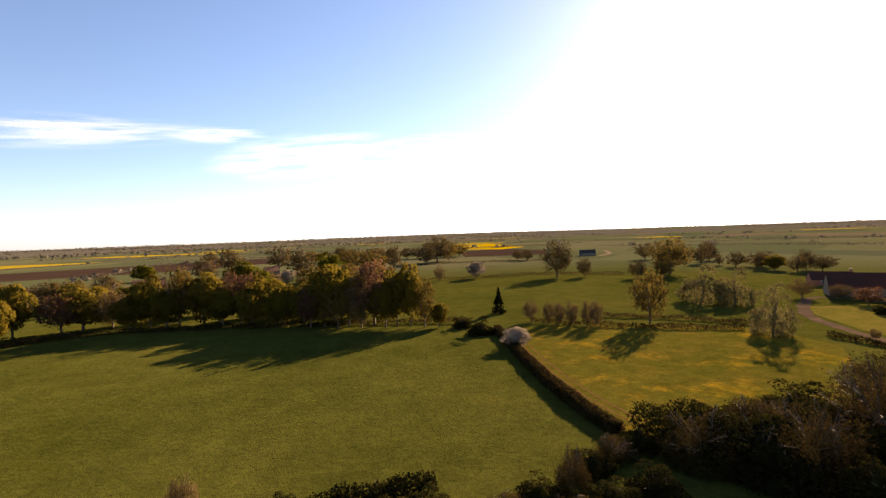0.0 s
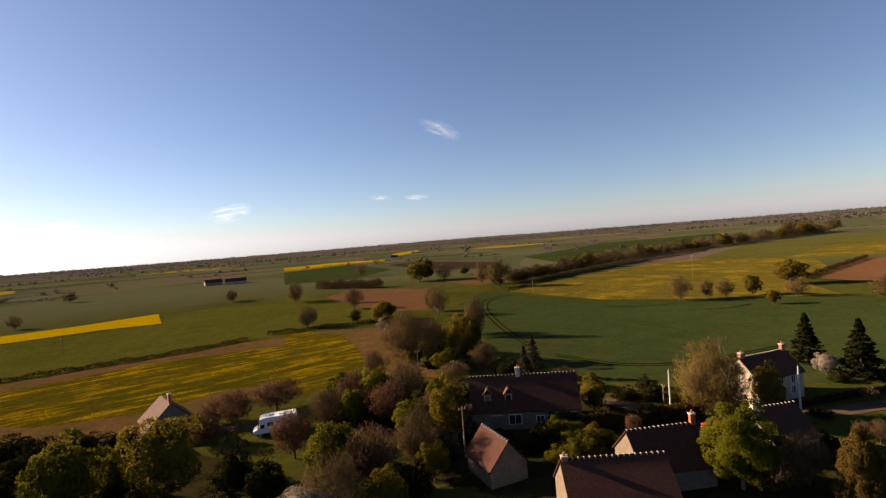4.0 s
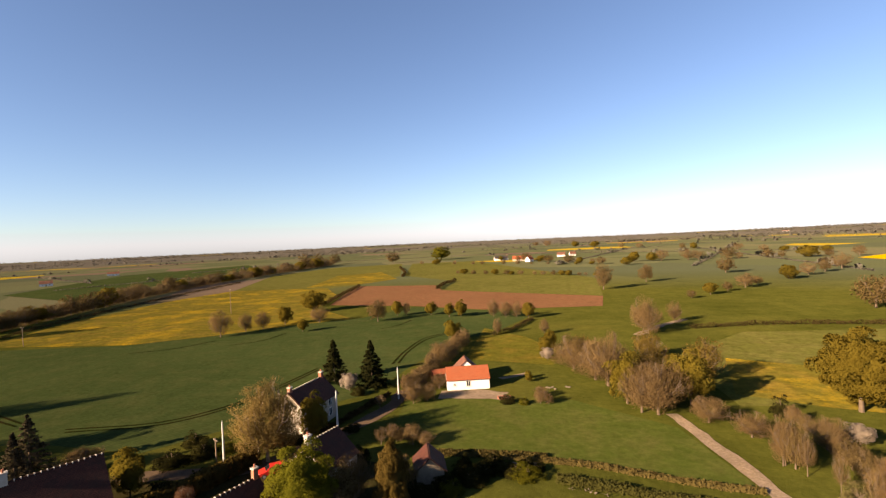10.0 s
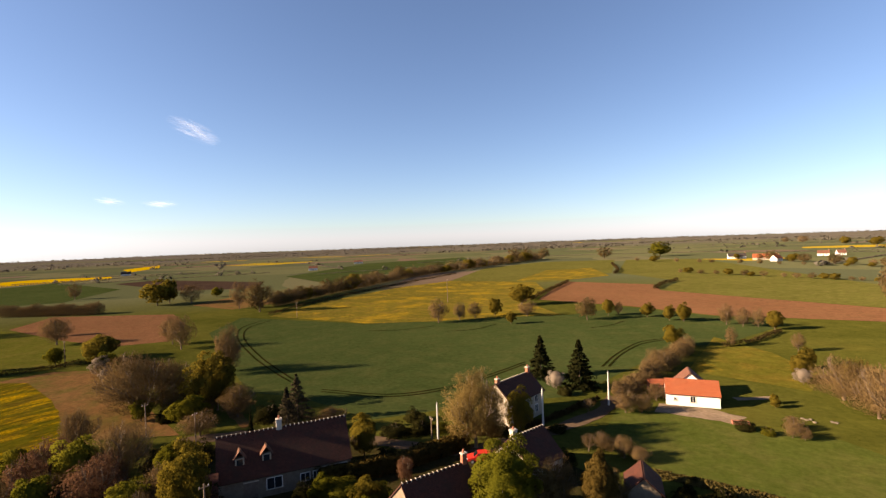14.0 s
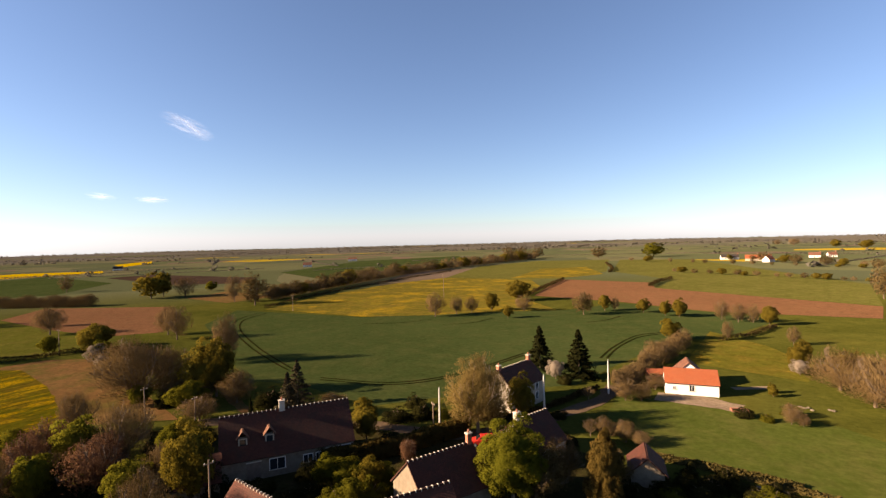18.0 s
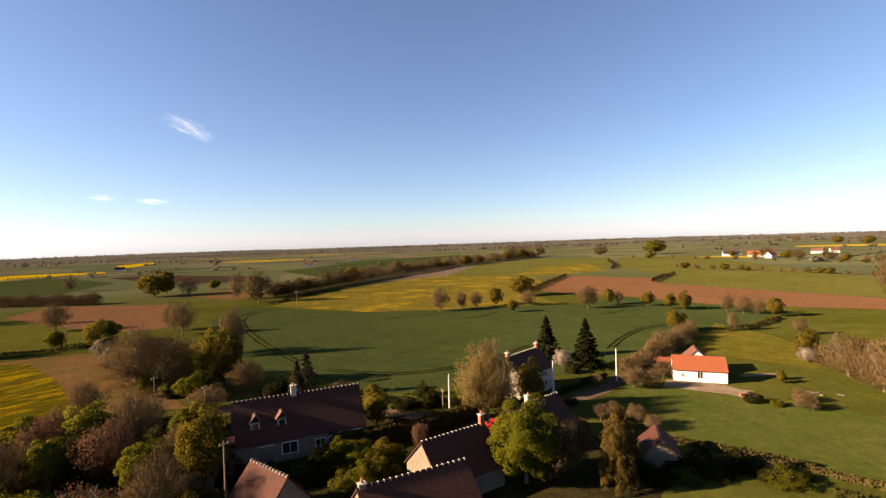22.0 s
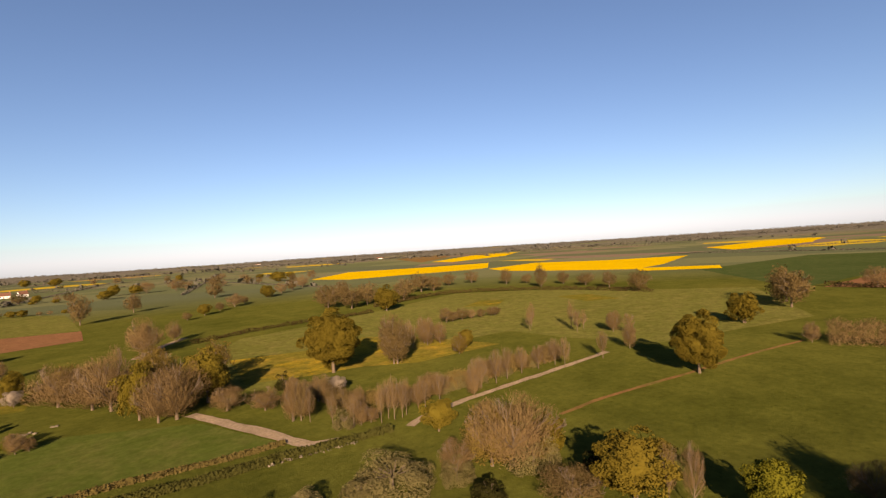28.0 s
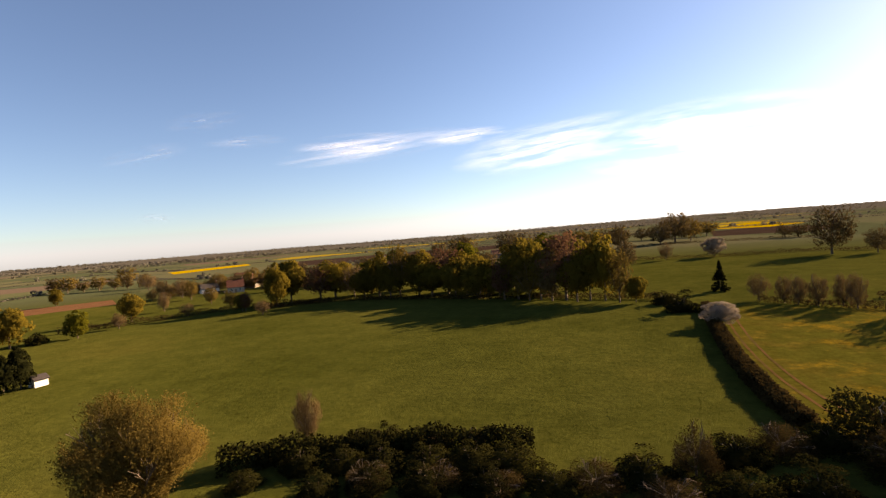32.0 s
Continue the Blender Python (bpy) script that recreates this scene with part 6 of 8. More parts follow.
    ('dark', [(10.8, -59.4, 2.3, 4.4), (55.0, -10.8, 5.6, 5.6), (15.4, -59.3, 2.7, 3.3), (10.0, -61.4, 2.6, 3.9), (12.8, -61.1, 2.0, 3.3), (57.1, 0.7, 5.7, 5.7), (6.1, -62.2, 1.9, 3.8), (53.6, -29.2, 3.1, 4.6), (56.5, -21.0, 5.8, 5.8), (49.4, 29.8, 5.7, 8.9), (53.2, -31.1, 2.3, 4.7), (7.2, -63.0, 1.7, 3.9), (51.1, -36.9, 2.6, 4.3), (56.1, -27.5, 4.6, 3.9), (2.9, -63.9, 1.4, 2.3), (9.0, -64.2, 2.9, 3.2), (12.9, -64.0, 1.9, 2.4), (8.6, -64.6, 1.6, 2.7), (56.4, 20.3, 5.9, 7.6), (4.4, -65.0, 1.9, 2.1)]),
    ('dark', [(49.1, -42.6, 2.8, 3.8), (26.9, -60.5, 2.0, 3.0), (51.8, -40.2, 3.0, 4.6), (30.1, -60.4, 2.4, 3.9), (59.8, 14.7, 4.4, 6.1), (43.9, 44.5, 5.1, 10.1), (61.9, 4.0, 7.1, 6.0), (48.2, 40.3, 5.1, 9.4), (44.8, 44.4, 5.2, 8.7), (36.9, 51.5, 5.2, 7.7), (28.3, -64.0, 2.4, 3.2), (63.5, -10.0, 6.3, 5.1), (33.1, -63.2, 2.0, 3.3), (50.9, -51.1, 2.2, 3.4), (47.4, -54.7, 2.1, 3.5), (-35.4, -61.0, 2.6, 3.0), (60.5, 29.2, 5.5, 7.4), (67.3, -20.0, 4.8, 4.8), (67.1, -24.5, 3.3, 5.0), (64.2, 24.3, 5.8, 6.0)]),
    ('dark', [(66.7, -29.9, 4.4, 4.4), (59.8, 36.0, 7.8, 11.3), (67.8, 18.0, 5.5, 6.1), (47.1, 53.4, 6.5, 11.2), (70.9, -16.5, 4.8, 4.8), (41.2, -67.4, 2.1, 4.7), (44.3, -65.4, 1.9, 2.8), (72.2, -22.2, 3.4, 5.1), (52.5, -60.5, 3.5, 4.4), (55.6, -57.7, 2.9, 5.8), (34.2, -73.6, 1.5, 3.8), (53.6, -62.2, 2.5, 3.5), (73.8, 16.2, 5.1, 6.2), (73.5, 22.3, 5.3, 6.4), (75.0, -29.3, 5.4, 5.7), (64.2, 43.8, 6.2, 9.3), (76.8, -11.4, 4.9, 4.9), (74.2, -34.4, 4.4, 5.5), (71.1, 33.2, 6.4, 8.6), (57.3, -64.3, 3.1, 4.1)]),
    ('dark', [(70.7, 38.1, 6.5, 7.6), (81.9, -19.7, 3.8, 5.6), (9.6, -89.6, 2.4, 3.3), (81.2, 30.8, 6.9, 9.2), (85.7, -13.3, 4.8, 4.8), (80.0, -49.5, 5.0, 6.2), (86.9, 21.7, 3.5, 7.1), (-35.0, -88.0, 4.4, 3.6), (81.6, 39.7, 5.9, 9.5), (87.6, 27.1, 4.8, 7.2), (40.7, -91.3, 2.8, 3.5), (-99.9, 18.6, 3.1, 2.9), (-102.7, 15.5, 3.1, 3.6), (92.3, 37.4, 5.2, 9.0), (96.7, -38.6, 3.3, 4.4), (-121.0, 21.2, 3.7, 5.7), (18.8, 121.2, 5.3, 9.1), (15.8, 131.7, 4.7, 6.3), (-150.2, 90.1, 5.2, 6.0)]),
    ('dark', [(133.2, 108.9, 3.8, 6.4), (-132.7, 230.5, 6.0, 6.3), (-153.0, 220.1, 7.2, 12.0), (-126.0, 250.2, 8.9, 11.0), (-123.3, 258.7, 6.3, 6.5), (-173.4, 233.3, 12.2, 14.7)]),
    ('willow', [(-10.8, -43.7, 3.6, 4.2), (-21.3, -40.3, 3.7, 4.9), (-16.6, -43.4, 3.1, 5.0), (-31.0, -36.4, 3.9, 4.4), (-25.2, -40.4, 4.8, 10.8), (45.1, 9.7, 5.7, 7.8), (-38.9, -32.1, 6.5, 7.1), (49.2, 12.7, 7.5, 10.6), (50.8, 24.8, 5.8, 10.8), (52.7, 24.7, 5.9, 8.2), (-31.7, -60.4, 3.5, 4.2), (-52.1, -61.4, 3.7, 5.2), (-55.4, -61.0, 3.2, 4.1), (-60.2, -60.5, 3.4, 5.2), (-66.7, -59.7, 3.4, 4.5), (-74.3, -58.6, 2.8, 3.3), (85.6, 97.4, 16.0, 10.8), (109.9, 137.5, 15.6, 13.4), (106.6, 148.2, 16.5, 17.9)]),
    ('redbrown', [(42.8, -46.5, 3.8, 2.4), (43.9, -47.5, 3.1, 2.3), (83.6, 3.5, 6.7, 6.7), (87.9, 6.8, 4.7, 7.0), (88.6, -3.4, 5.9, 10.6), (106.9, 58.8, 8.2, 14.1), (145.3, 123.1, 6.1, 9.4), (166.2, 141.7, 7.5, 11.2)]),
    ('oak', [(-39.3, -20.5, 6.8, 8.8), (94.3, -47.2, 12.6, 8.5), (-80.9, -83.8, 4.6, 3.9), (-81.3, -84.0, 5.0, 4.5), (3.6, -125.4, 5.7, 4.8), (2.8, -135.9, 5.3, 4.2), (-142.2, -38.9, 8.0, 8.9), (-142.5, -38.5, 8.9, 7.9), (-138.8, 65.7, 16.2, 12.7), (-150.9, 77.7, 8.5, 7.8), (-152.6, 84.9, 12.3, 10.4), (93.1, -159.6, 5.0, 4.5), (-123.0, 140.3, 6.9, 6.5), (12.0, -186.0, 6.8, 5.6), (39.5, -190.7, 7.0, 5.9), (44.4, -191.0, 6.2, 4.7), (-115.8, 159.5, 19.1, 13.5), (-157.8, 124.8, 10.6, 9.2), (162.6, 106.2, 12.0, 12.5), (53.6, -196.3, 5.9, 5.9)]),
    ('oak', [(68.0, -194.1, 7.4, 5.2), (109.6, -174.4, 8.3, 7.1), (-117.4, -167.0, 11.2, 12.6), (116.2, -209.2, 10.6, 13.5), (-68.9, -249.8, 6.4, 6.7), (-276.1, 175.4, 10.4, 7.4), (251.4, -181.1, 8.6, 11.8), (217.8, 232.2, 9.3, 12.7), (-331.2, 137.5, 9.8, 9.8), (-128.7, -317.1, 9.0, 10.4), (271.0, -230.6, 7.5, 8.0), (-377.7, 56.2, 10.4, 7.8), (274.3, -239.2, 12.4, 12.6), (-25.6, -376.8, 2.8, 4.4), (220.4, 318.3, 12.0, 16.2), (-6.0, -386.5, 4.5, 6.0), (-1.1, -389.1, 4.1, 6.7), (40.6, -409.9, 3.6, 5.5), (55.5, -417.2, 5.2, 7.5), (86.5, -433.3, 5.5, 8.4)]),
    ('oak', [(322.3, -352.0, 8.8, 12.8), (-62.7, -495.7, 8.7, 13.4), (-31.2, -519.6, 3.7, 6.5), (-16.0, -528.1, 3.3, 5.2), (331.4, -418.4, 7.6, 11.2), (-19.8, -545.0, 7.9, 9.0), (333.0, -430.2, 7.8, 11.3), (-75.9, -546.3, 11.8, 12.8), (-94.3, -545.8, 9.5, 14.3), (-230.1, -528.0, 12.4, 19.3), (340.3, -482.7, 12.2, 18.6), (23.9, -606.4, 9.2, 13.7), (345.7, -522.8, 9.7, 13.3), (164.4, -631.8, 8.1, 13.3), (-279.1, -601.8, 8.3, 13.6), (82.0, -680.5, 7.1, 8.1), (357.2, -608.4, 12.5, 18.1), (-263.0, -661.8, 7.2, 11.4), (364.8, -665.2, 15.1, 19.2), (367.4, -684.6, 12.2, 16.3)]),
    ('oak', [(-207.9, -846.0, 11.1, 12.4), (-78.1, -1187.9, 17.3, 24.0), (-37.7, -1311.4, 16.8, 22.0)]),
    ('gold', [(41.3, -10.6, 6.8, 5.0), (-40.6, -31.1, 5.9, 4.6), (47.8, -18.5, 5.2, 5.2), (42.3, -39.1, 4.3, 4.7), (-39.2, -48.3, 4.8, 5.6), (56.6, -24.9, 10.0, 6.3), (59.4, 11.7, 12.1, 9.9), (62.6, -27.3, 8.2, 6.2), (53.7, -49.1, 5.1, 4.3), (56.3, -51.4, 5.6, 4.2), (38.0, -68.1, 8.3, 5.2), (-11.8, -91.6, 9.6, 7.8), (-22.5, -91.9, 10.2, 9.1), (6.6, -103.6, 2.0, 2.0), (7.0, -106.0, 1.9, 1.7), (96.2, -45.7, 10.4, 9.0), (33.0, -146.3, 6.5, 6.5), (-143.6, 64.0, 4.7, 5.4), (168.4, -47.8, 8.2, 7.5), (172.9, -51.2, 8.2, 9.6)]),
    ('gold', [(324.0, -124.0, 15.9, 19.7), (326.1, -132.0, 17.9, 11.7)]),
    ('oak', [(9.6, 134.8, 8.0, 5.8), (-64.4, 167.1, 18.2, 16.2), (-80.6, 166.3, 17.5, 14.2), (-101.5, 168.8, 16.0, 18.9), (-5.6, 139.8, 15.7, 11.2), (-23.7, 148.0, 20.2, 14.2), (-47.4, 158.5, 13.6, 12.9), (-44.6, 163.1, 16.2, 15.4), (-74.0, 162.1, 14.5, 11.5), (-30.9, 179.3, 12.6, 12.6), (-113.4, 147.6, 16.4, 10.8), (-71.4, 189.8, 11.5, 13.8), (-85.5, 163.6, 12.5, 11.9), (-37.2, 153.4, 15.0, 13.0), (-60.0, 168.6, 15.5, 14.0), (-22.0, 160.0, 19.0, 14.0)]),
    ('gold', [(2.0, 139.4, 20.0, 8.5), (-2.1, 141.0, 18.8, 9.8), (-16.5, 145.8, 18.8, 12.1), (-30.3, 151.6, 12.8, 12.2), (-39.3, 156.7, 12.2, 12.7), (-56.7, 160.4, 13.9, 13.2), (-8.0, 166.0, 18.0, 15.0)]),
    ('redbrown', [(-121.2, 140.0, 7.4, 5.8), (-8.9, 143.5, 20.5, 17.6), (-52.1, 164.8, 18.5, 16.2), (-19.7, 175.5, 12.3, 12.3), (-41.0, 182.2, 10.7, 12.9), (-104.9, 163.4, 13.1, 14.8), (-62.1, 194.8, 11.7, 14.0), (-68.0, 176.0, 15.0, 14.0), (-28.0, 147.4, 14.0, 11.0)]),
    ('green', [(-35.7, 161.0, 11.4, 10.8), (-90.0, 178.0, 15.0, 14.0), (-48.0, 178.0, 17.0, 13.0)]),
    ('redbrown', [(49.0, -11.1, 8.7, 6.8), (47.0, 21.3, 4.5, 6.0), (48.6, 20.5, 4.7, 6.3), (64.4, -3.8, 7.3, 6.3), (67.8, -19.0, 7.4, 7.5), (71.5, -21.6, 6.8, 5.7), (77.5, -14.8, 7.2, 4.8), (78.4, 8.8, 5.3, 6.4), (84.8, -18.8, 6.4, 5.2)]),
    ('brush', [(8.8, 43.4, 5.5, 4.2), (-10.8, 45.9, 2.1, 3.6), (48.4, 43.9, 12.6, 13.5), (53.9, 38.3, 5.4, 8.1), (59.8, 42.8, 7.0, 11.0), (61.9, 52.6, 9.7, 15.9), (6.4, 37.8, 2.8, 5.4), (-6.8, 38.2, 2.0, 4.5), (-12.2, 38.1, 2.4, 4.7), (0.9, 39.9, 2.9, 5.1), (-18.5, 36.8, 2.7, 4.8), (16.5, 48.4, 3.5, 5.6), (25.5, 45.3, 7.2, 10.2), (34.4, 40.0, 9.8, 11.3), (45.2, 32.8, 6.5, 8.9), (34.9, 47.7, 7.3, 9.8), (-14.8, 44.9, 2.4, 3.6)]),
    ('spruce', [(71.0, -47.6, 8.4, 6.1), (75.1, -52.4, 8.8, 7.6)]),
    ('birch', [(41.6, -60.9, 12.0, 10.2)]),
    ('birch2', [(27.4, -46.4, 9.8, 9.0)]),
    ('bigoak', [(-86.6, -31.0, 12.2, 10.5), (-47.7, -91.2, 14.9, 14.7)]),
    ('bright', [(-42.7, -10.0, 5.9, 5.5), (62.1, -20.6, 6.0, 5.7), (71.8, -14.4, 6.6, 5.0), (76.5, -19.7, 8.1, 6.4)]),
    ('bigbrown', [(-35.4, 28.4, 10.8, 11.2)]),
    ('yew', [(18.7, -51.0, 8.7, 5.3)]),
    ('scrub', [(40.3, -37.1, 3.9, 4.9), (42.9, -34.5, 3.8, 5.1), (39.4, -40.9, 3.4, 3.4), (13.0, -56.4, 2.5, 3.7), (4.4, -61.8, 2.5, 4.9), (50.7, -63.2, 1.7, 4.8), (6.6, -89.3, 1.8, 2.3), (4.0, -93.9, 2.0, 2.8)]),
    ('hedgefir', [(-103.1, 20.8, 7.6, 5.9), (-103.4, 23.1, 7.2, 6.3), (-103.1, 25.2, 7.3, 6.4), (-102.6, 27.4, 7.2, 6.0), (-102.4, 29.5, 6.9, 6.5), (-102.3, 31.6, 6.9, 6.0), (-102.1, 34.0, 6.9, 6.2), (-101.7, 35.9, 7.4, 6.2), (-101.3, 38.3, 7.1, 5.9), (-100.7, 40.2, 7.2, 6.1), (-100.4, 42.7, 7.6, 6.1), (-99.8, 44.8, 7.1, 6.1), (-99.9, 46.9, 7.8, 6.1), (-99.5, 49.5, 7.8, 6.0), (-99.1, 51.3, 7.0, 6.2), (-98.8, 53.8, 7.0, 6.0), (-98.4, 56.2, 7.8, 6.1)]),
    ('slim', [(25.4, -69.6, 3.2, 2.8), (27.0, -68.8, 2.8, 2.6), (33.3, -84.5, 2.5, 2.6), (-27.9, -69.4, 5.6, 3.4), (-29.5, -66.8, 5.0, 2.2), (-31.2, -63.0, 4.6, 2.0), (-32.6, -59.4, 4.8, 2.2), (-36.2, -57.6, 6.2, 1.8), (-44.6, -57.4, 4.4, 2.8), (-47.4, -57.0, 5.4, 2.6), (-55.6, -56.8, 6.0, 3.0), (-58.1, -57.6, 5.8, 2.8), (-61.4, -57.0, 6.4, 3.0), (-64.8, -57.2, 6.2, 3.2), (-69.4, -57.4, 5.4, 3.0), (-73.8, -56.6, 5.0, 3.0), (-78.4, -55.8, 5.6, 3.0), (-76.5, -101.0, 7.0, 2.6), (-73.0, -95.0, 6.4, 2.4), (-106.8, -83.3, 6.6, 2.8), (-111.1, -70.6, 6.8, 2.4), (-115.3, -57.9, 5.6, 3.6), (-88.0, -50.4, 6.2, 2.8), (-40.6, -15.6, 6.4, 2.4), (-40.2, -17.7, 6.1, 2.1), (-38.3, -57.2, 6.7, 2.3), (-39.5, -56.8, 5.6, 1.9), (-38.0, -58.3, 6.1, 2.1), (-40.6, -57.2, 6.1, 2.1), (-77.4, -52.8, 6.2, 2.9), (-115.8, -71.4, 5.8, 2.6), (-116.3, -75.7, 8.5, 2.9), (104.8, 81.8, 7.4, 3.4), (-112.5, -86.9, 7.7, 3.4)]),
):
    for px, py, ph, pw in places:
        plant(kind, px, py, ph, pw)


def far_woods():
    """Hedgerows and woods out to the horizon, as one mass of crowns."""
    rng = np.random.RandomState(5)
    cen = []
    for _ in range(300):
        r = 480 + 3400 * rng.uniform(0, 1) ** 0.9
        a = rng.uniform(0, 2 * math.pi)
        if 3.5 < a < 4.6 and r < 1350:
            continue
        x, y = r * math.sin(a), r * math.cos(a)
        d = a + (math.pi / 2 if rng.uniform() < 0.75 else 0) + rng.normal(0, 0.25)
        ln = rng.uniform(160, 640)
        step = 1.8 if r < 1200 else 3.0
        k = int(ln / step)
        for i in range(k):
            s = (i / k - 0.5) * ln
            tall = rng.uniform(1.0, 1.6) if rng.uniform() < (0.97 if r < 1200 else 0.94) else rng.uniform(3.5, 6)
            cen.append((x + math.sin(d) * s + rng.normal(0, 0.6), y + math.cos(d) * s + rng.normal(0, 0.6), tall))
    for _ in range(150):
        r = rng.uniform(1700, 4300)
        a = rng.uniform(0, 2 * math.pi)
        wide = rng.uniform(60, 420)
        for i in range(int(wide / 5)):
            u = rng.uniform(-wide, wide)
            v = rng.normal(0, 22)
            cen.append((r * math.sin(a) + math.cos(a) * u + math.sin(a) * v, r * math.cos(a) - math.sin(a) * u + math.cos(a) * v, rng.uniform(5, 8)))
    for i in range(9000):
        a = rng.uniform(0, 2 * math.pi)
        r = 4640 - 620 * (i % 3) + 90 * math.sin(a * 9) + rng.normal(0, 40)
        if i % 3 == 0 or math.sin(a * 5 + i % 3) + 0.6 * math.sin(a * 11) > 0.1:
            cen.append((r * math.sin(a), r * math.cos(a), rng.uniform(5, 8.5)))
    quads, hearts = [], []
    for x, y, s in cen:
        z = rise(x, y)
        d = math.hypot(x, y)
        k = 16 if d < 800 else 10 if d < 1800 else 7
        c = crown_centres(rng, k, "ball", 0.0) * np.array([s * 1.7, s * 1.7, s]) + np.array([x, y, z])
        quads.append(leaf_scatter(rng, c, np.full((k, 1), s * 0.1), 1, s * (0.30 if k > 10 else 0.40 if k > 6 else 0.5), 0.8))
        hearts.append(np.tile((x, y, z - s * 0.2), (k, 1)))
    verts, nrm = round_normals(np.concatenate(quads), np.concatenate(hearts), 0.85)
    ob = new("far_woods", leaf_mesh("far_woods", verts, "leaf_far_haze", nrm))
    tagged(ob, "distant hedgerows and spring woods, haze painted into their brown", "woods", kind="stuff")


far_woods()


# ---------------------------------------------------------------- buildings
def roof_slab(name, pts, thick, material, parent, label=""):
    """One roof slope from its four corners (eave, eave, ridge, ridge), with thickness and tile coordinates."""
    a, b, c, d = (Vector(p) for p in pts)
    nrm = (b - a).cross(d - a).normalized()
    if nrm.z < 0:
        nrm = -nrm
    top = [p + nrm * thick for p in (a, b, c, d)]
    verts = [a, b, c, d, *top]
    faces = [(4, 5, 6, 7), (3, 2, 1, 0), (0, 1, 5, 4), (1, 2, 6, 5), (2, 3, 7, 6), (3, 0, 4, 7)]
    ob = mesh_object(name, verts, faces, material, parent, label)
    uv = ob.data.uv_layers.new(name="UVMap")
    u, v = (b - a).normalized(), (d - a) - (b - a).normalized() * (d - a).dot((b - a).normalized())
    v.normalize()
    for loop in ob.data.loops:
        p = ob.data.vertices[loop.vertex_index].co - a
        uv.data[loop.index].uv = (p.dot(u), p.dot(v))
    return ob


def window(parent, side, u, z, w, h, L, W, shutters=""):
    """A framed window on a wall: side is -1 front, 1 back, or 'l'/'r' gable."""
    def place(x0, x1, y0, y1, z0, z1):
        if side in (-1, 1):
            a, b = sorted((side * (W / 2 + y0), side * (W / 2 + y1)))
            return (u + x0, u + x1, a, b, z0, z1)
        s = -1 if side == "l" else 1
        a, b = sorted((s * (L / 2 + y0), s * (L / 2 + y1)))
        return (a, b, u + x0, u + x1, z0, z1)
    pane = box_part("window", place(-w / 2, w / 2, -0.06, 0.012, z, z + h), "window_glass", parent, 0, "dark glazed window")
    bm = bmesh.new()
    for x0, x1, z0, z1 in ((-w / 2 - 0.05, -w / 2 + 0.05, 0, h), (w / 2 - 0.05, w / 2 + 0.05, 0, h), (-w / 2, w / 2, h - 0.05, h + 0.05), (-0.03, 0.03, 0, h)):
        box(bm, *place(x0, x1, -0.02, 0.05, z + z0, z + z1))
    part("frame", bm, "frame_paint", pane)
    box_part("sill", place(-w / 2 - 0.1, w / 2 + 0.1, -0.02, 0.12, z - 0.08, z), "mortar", pane)


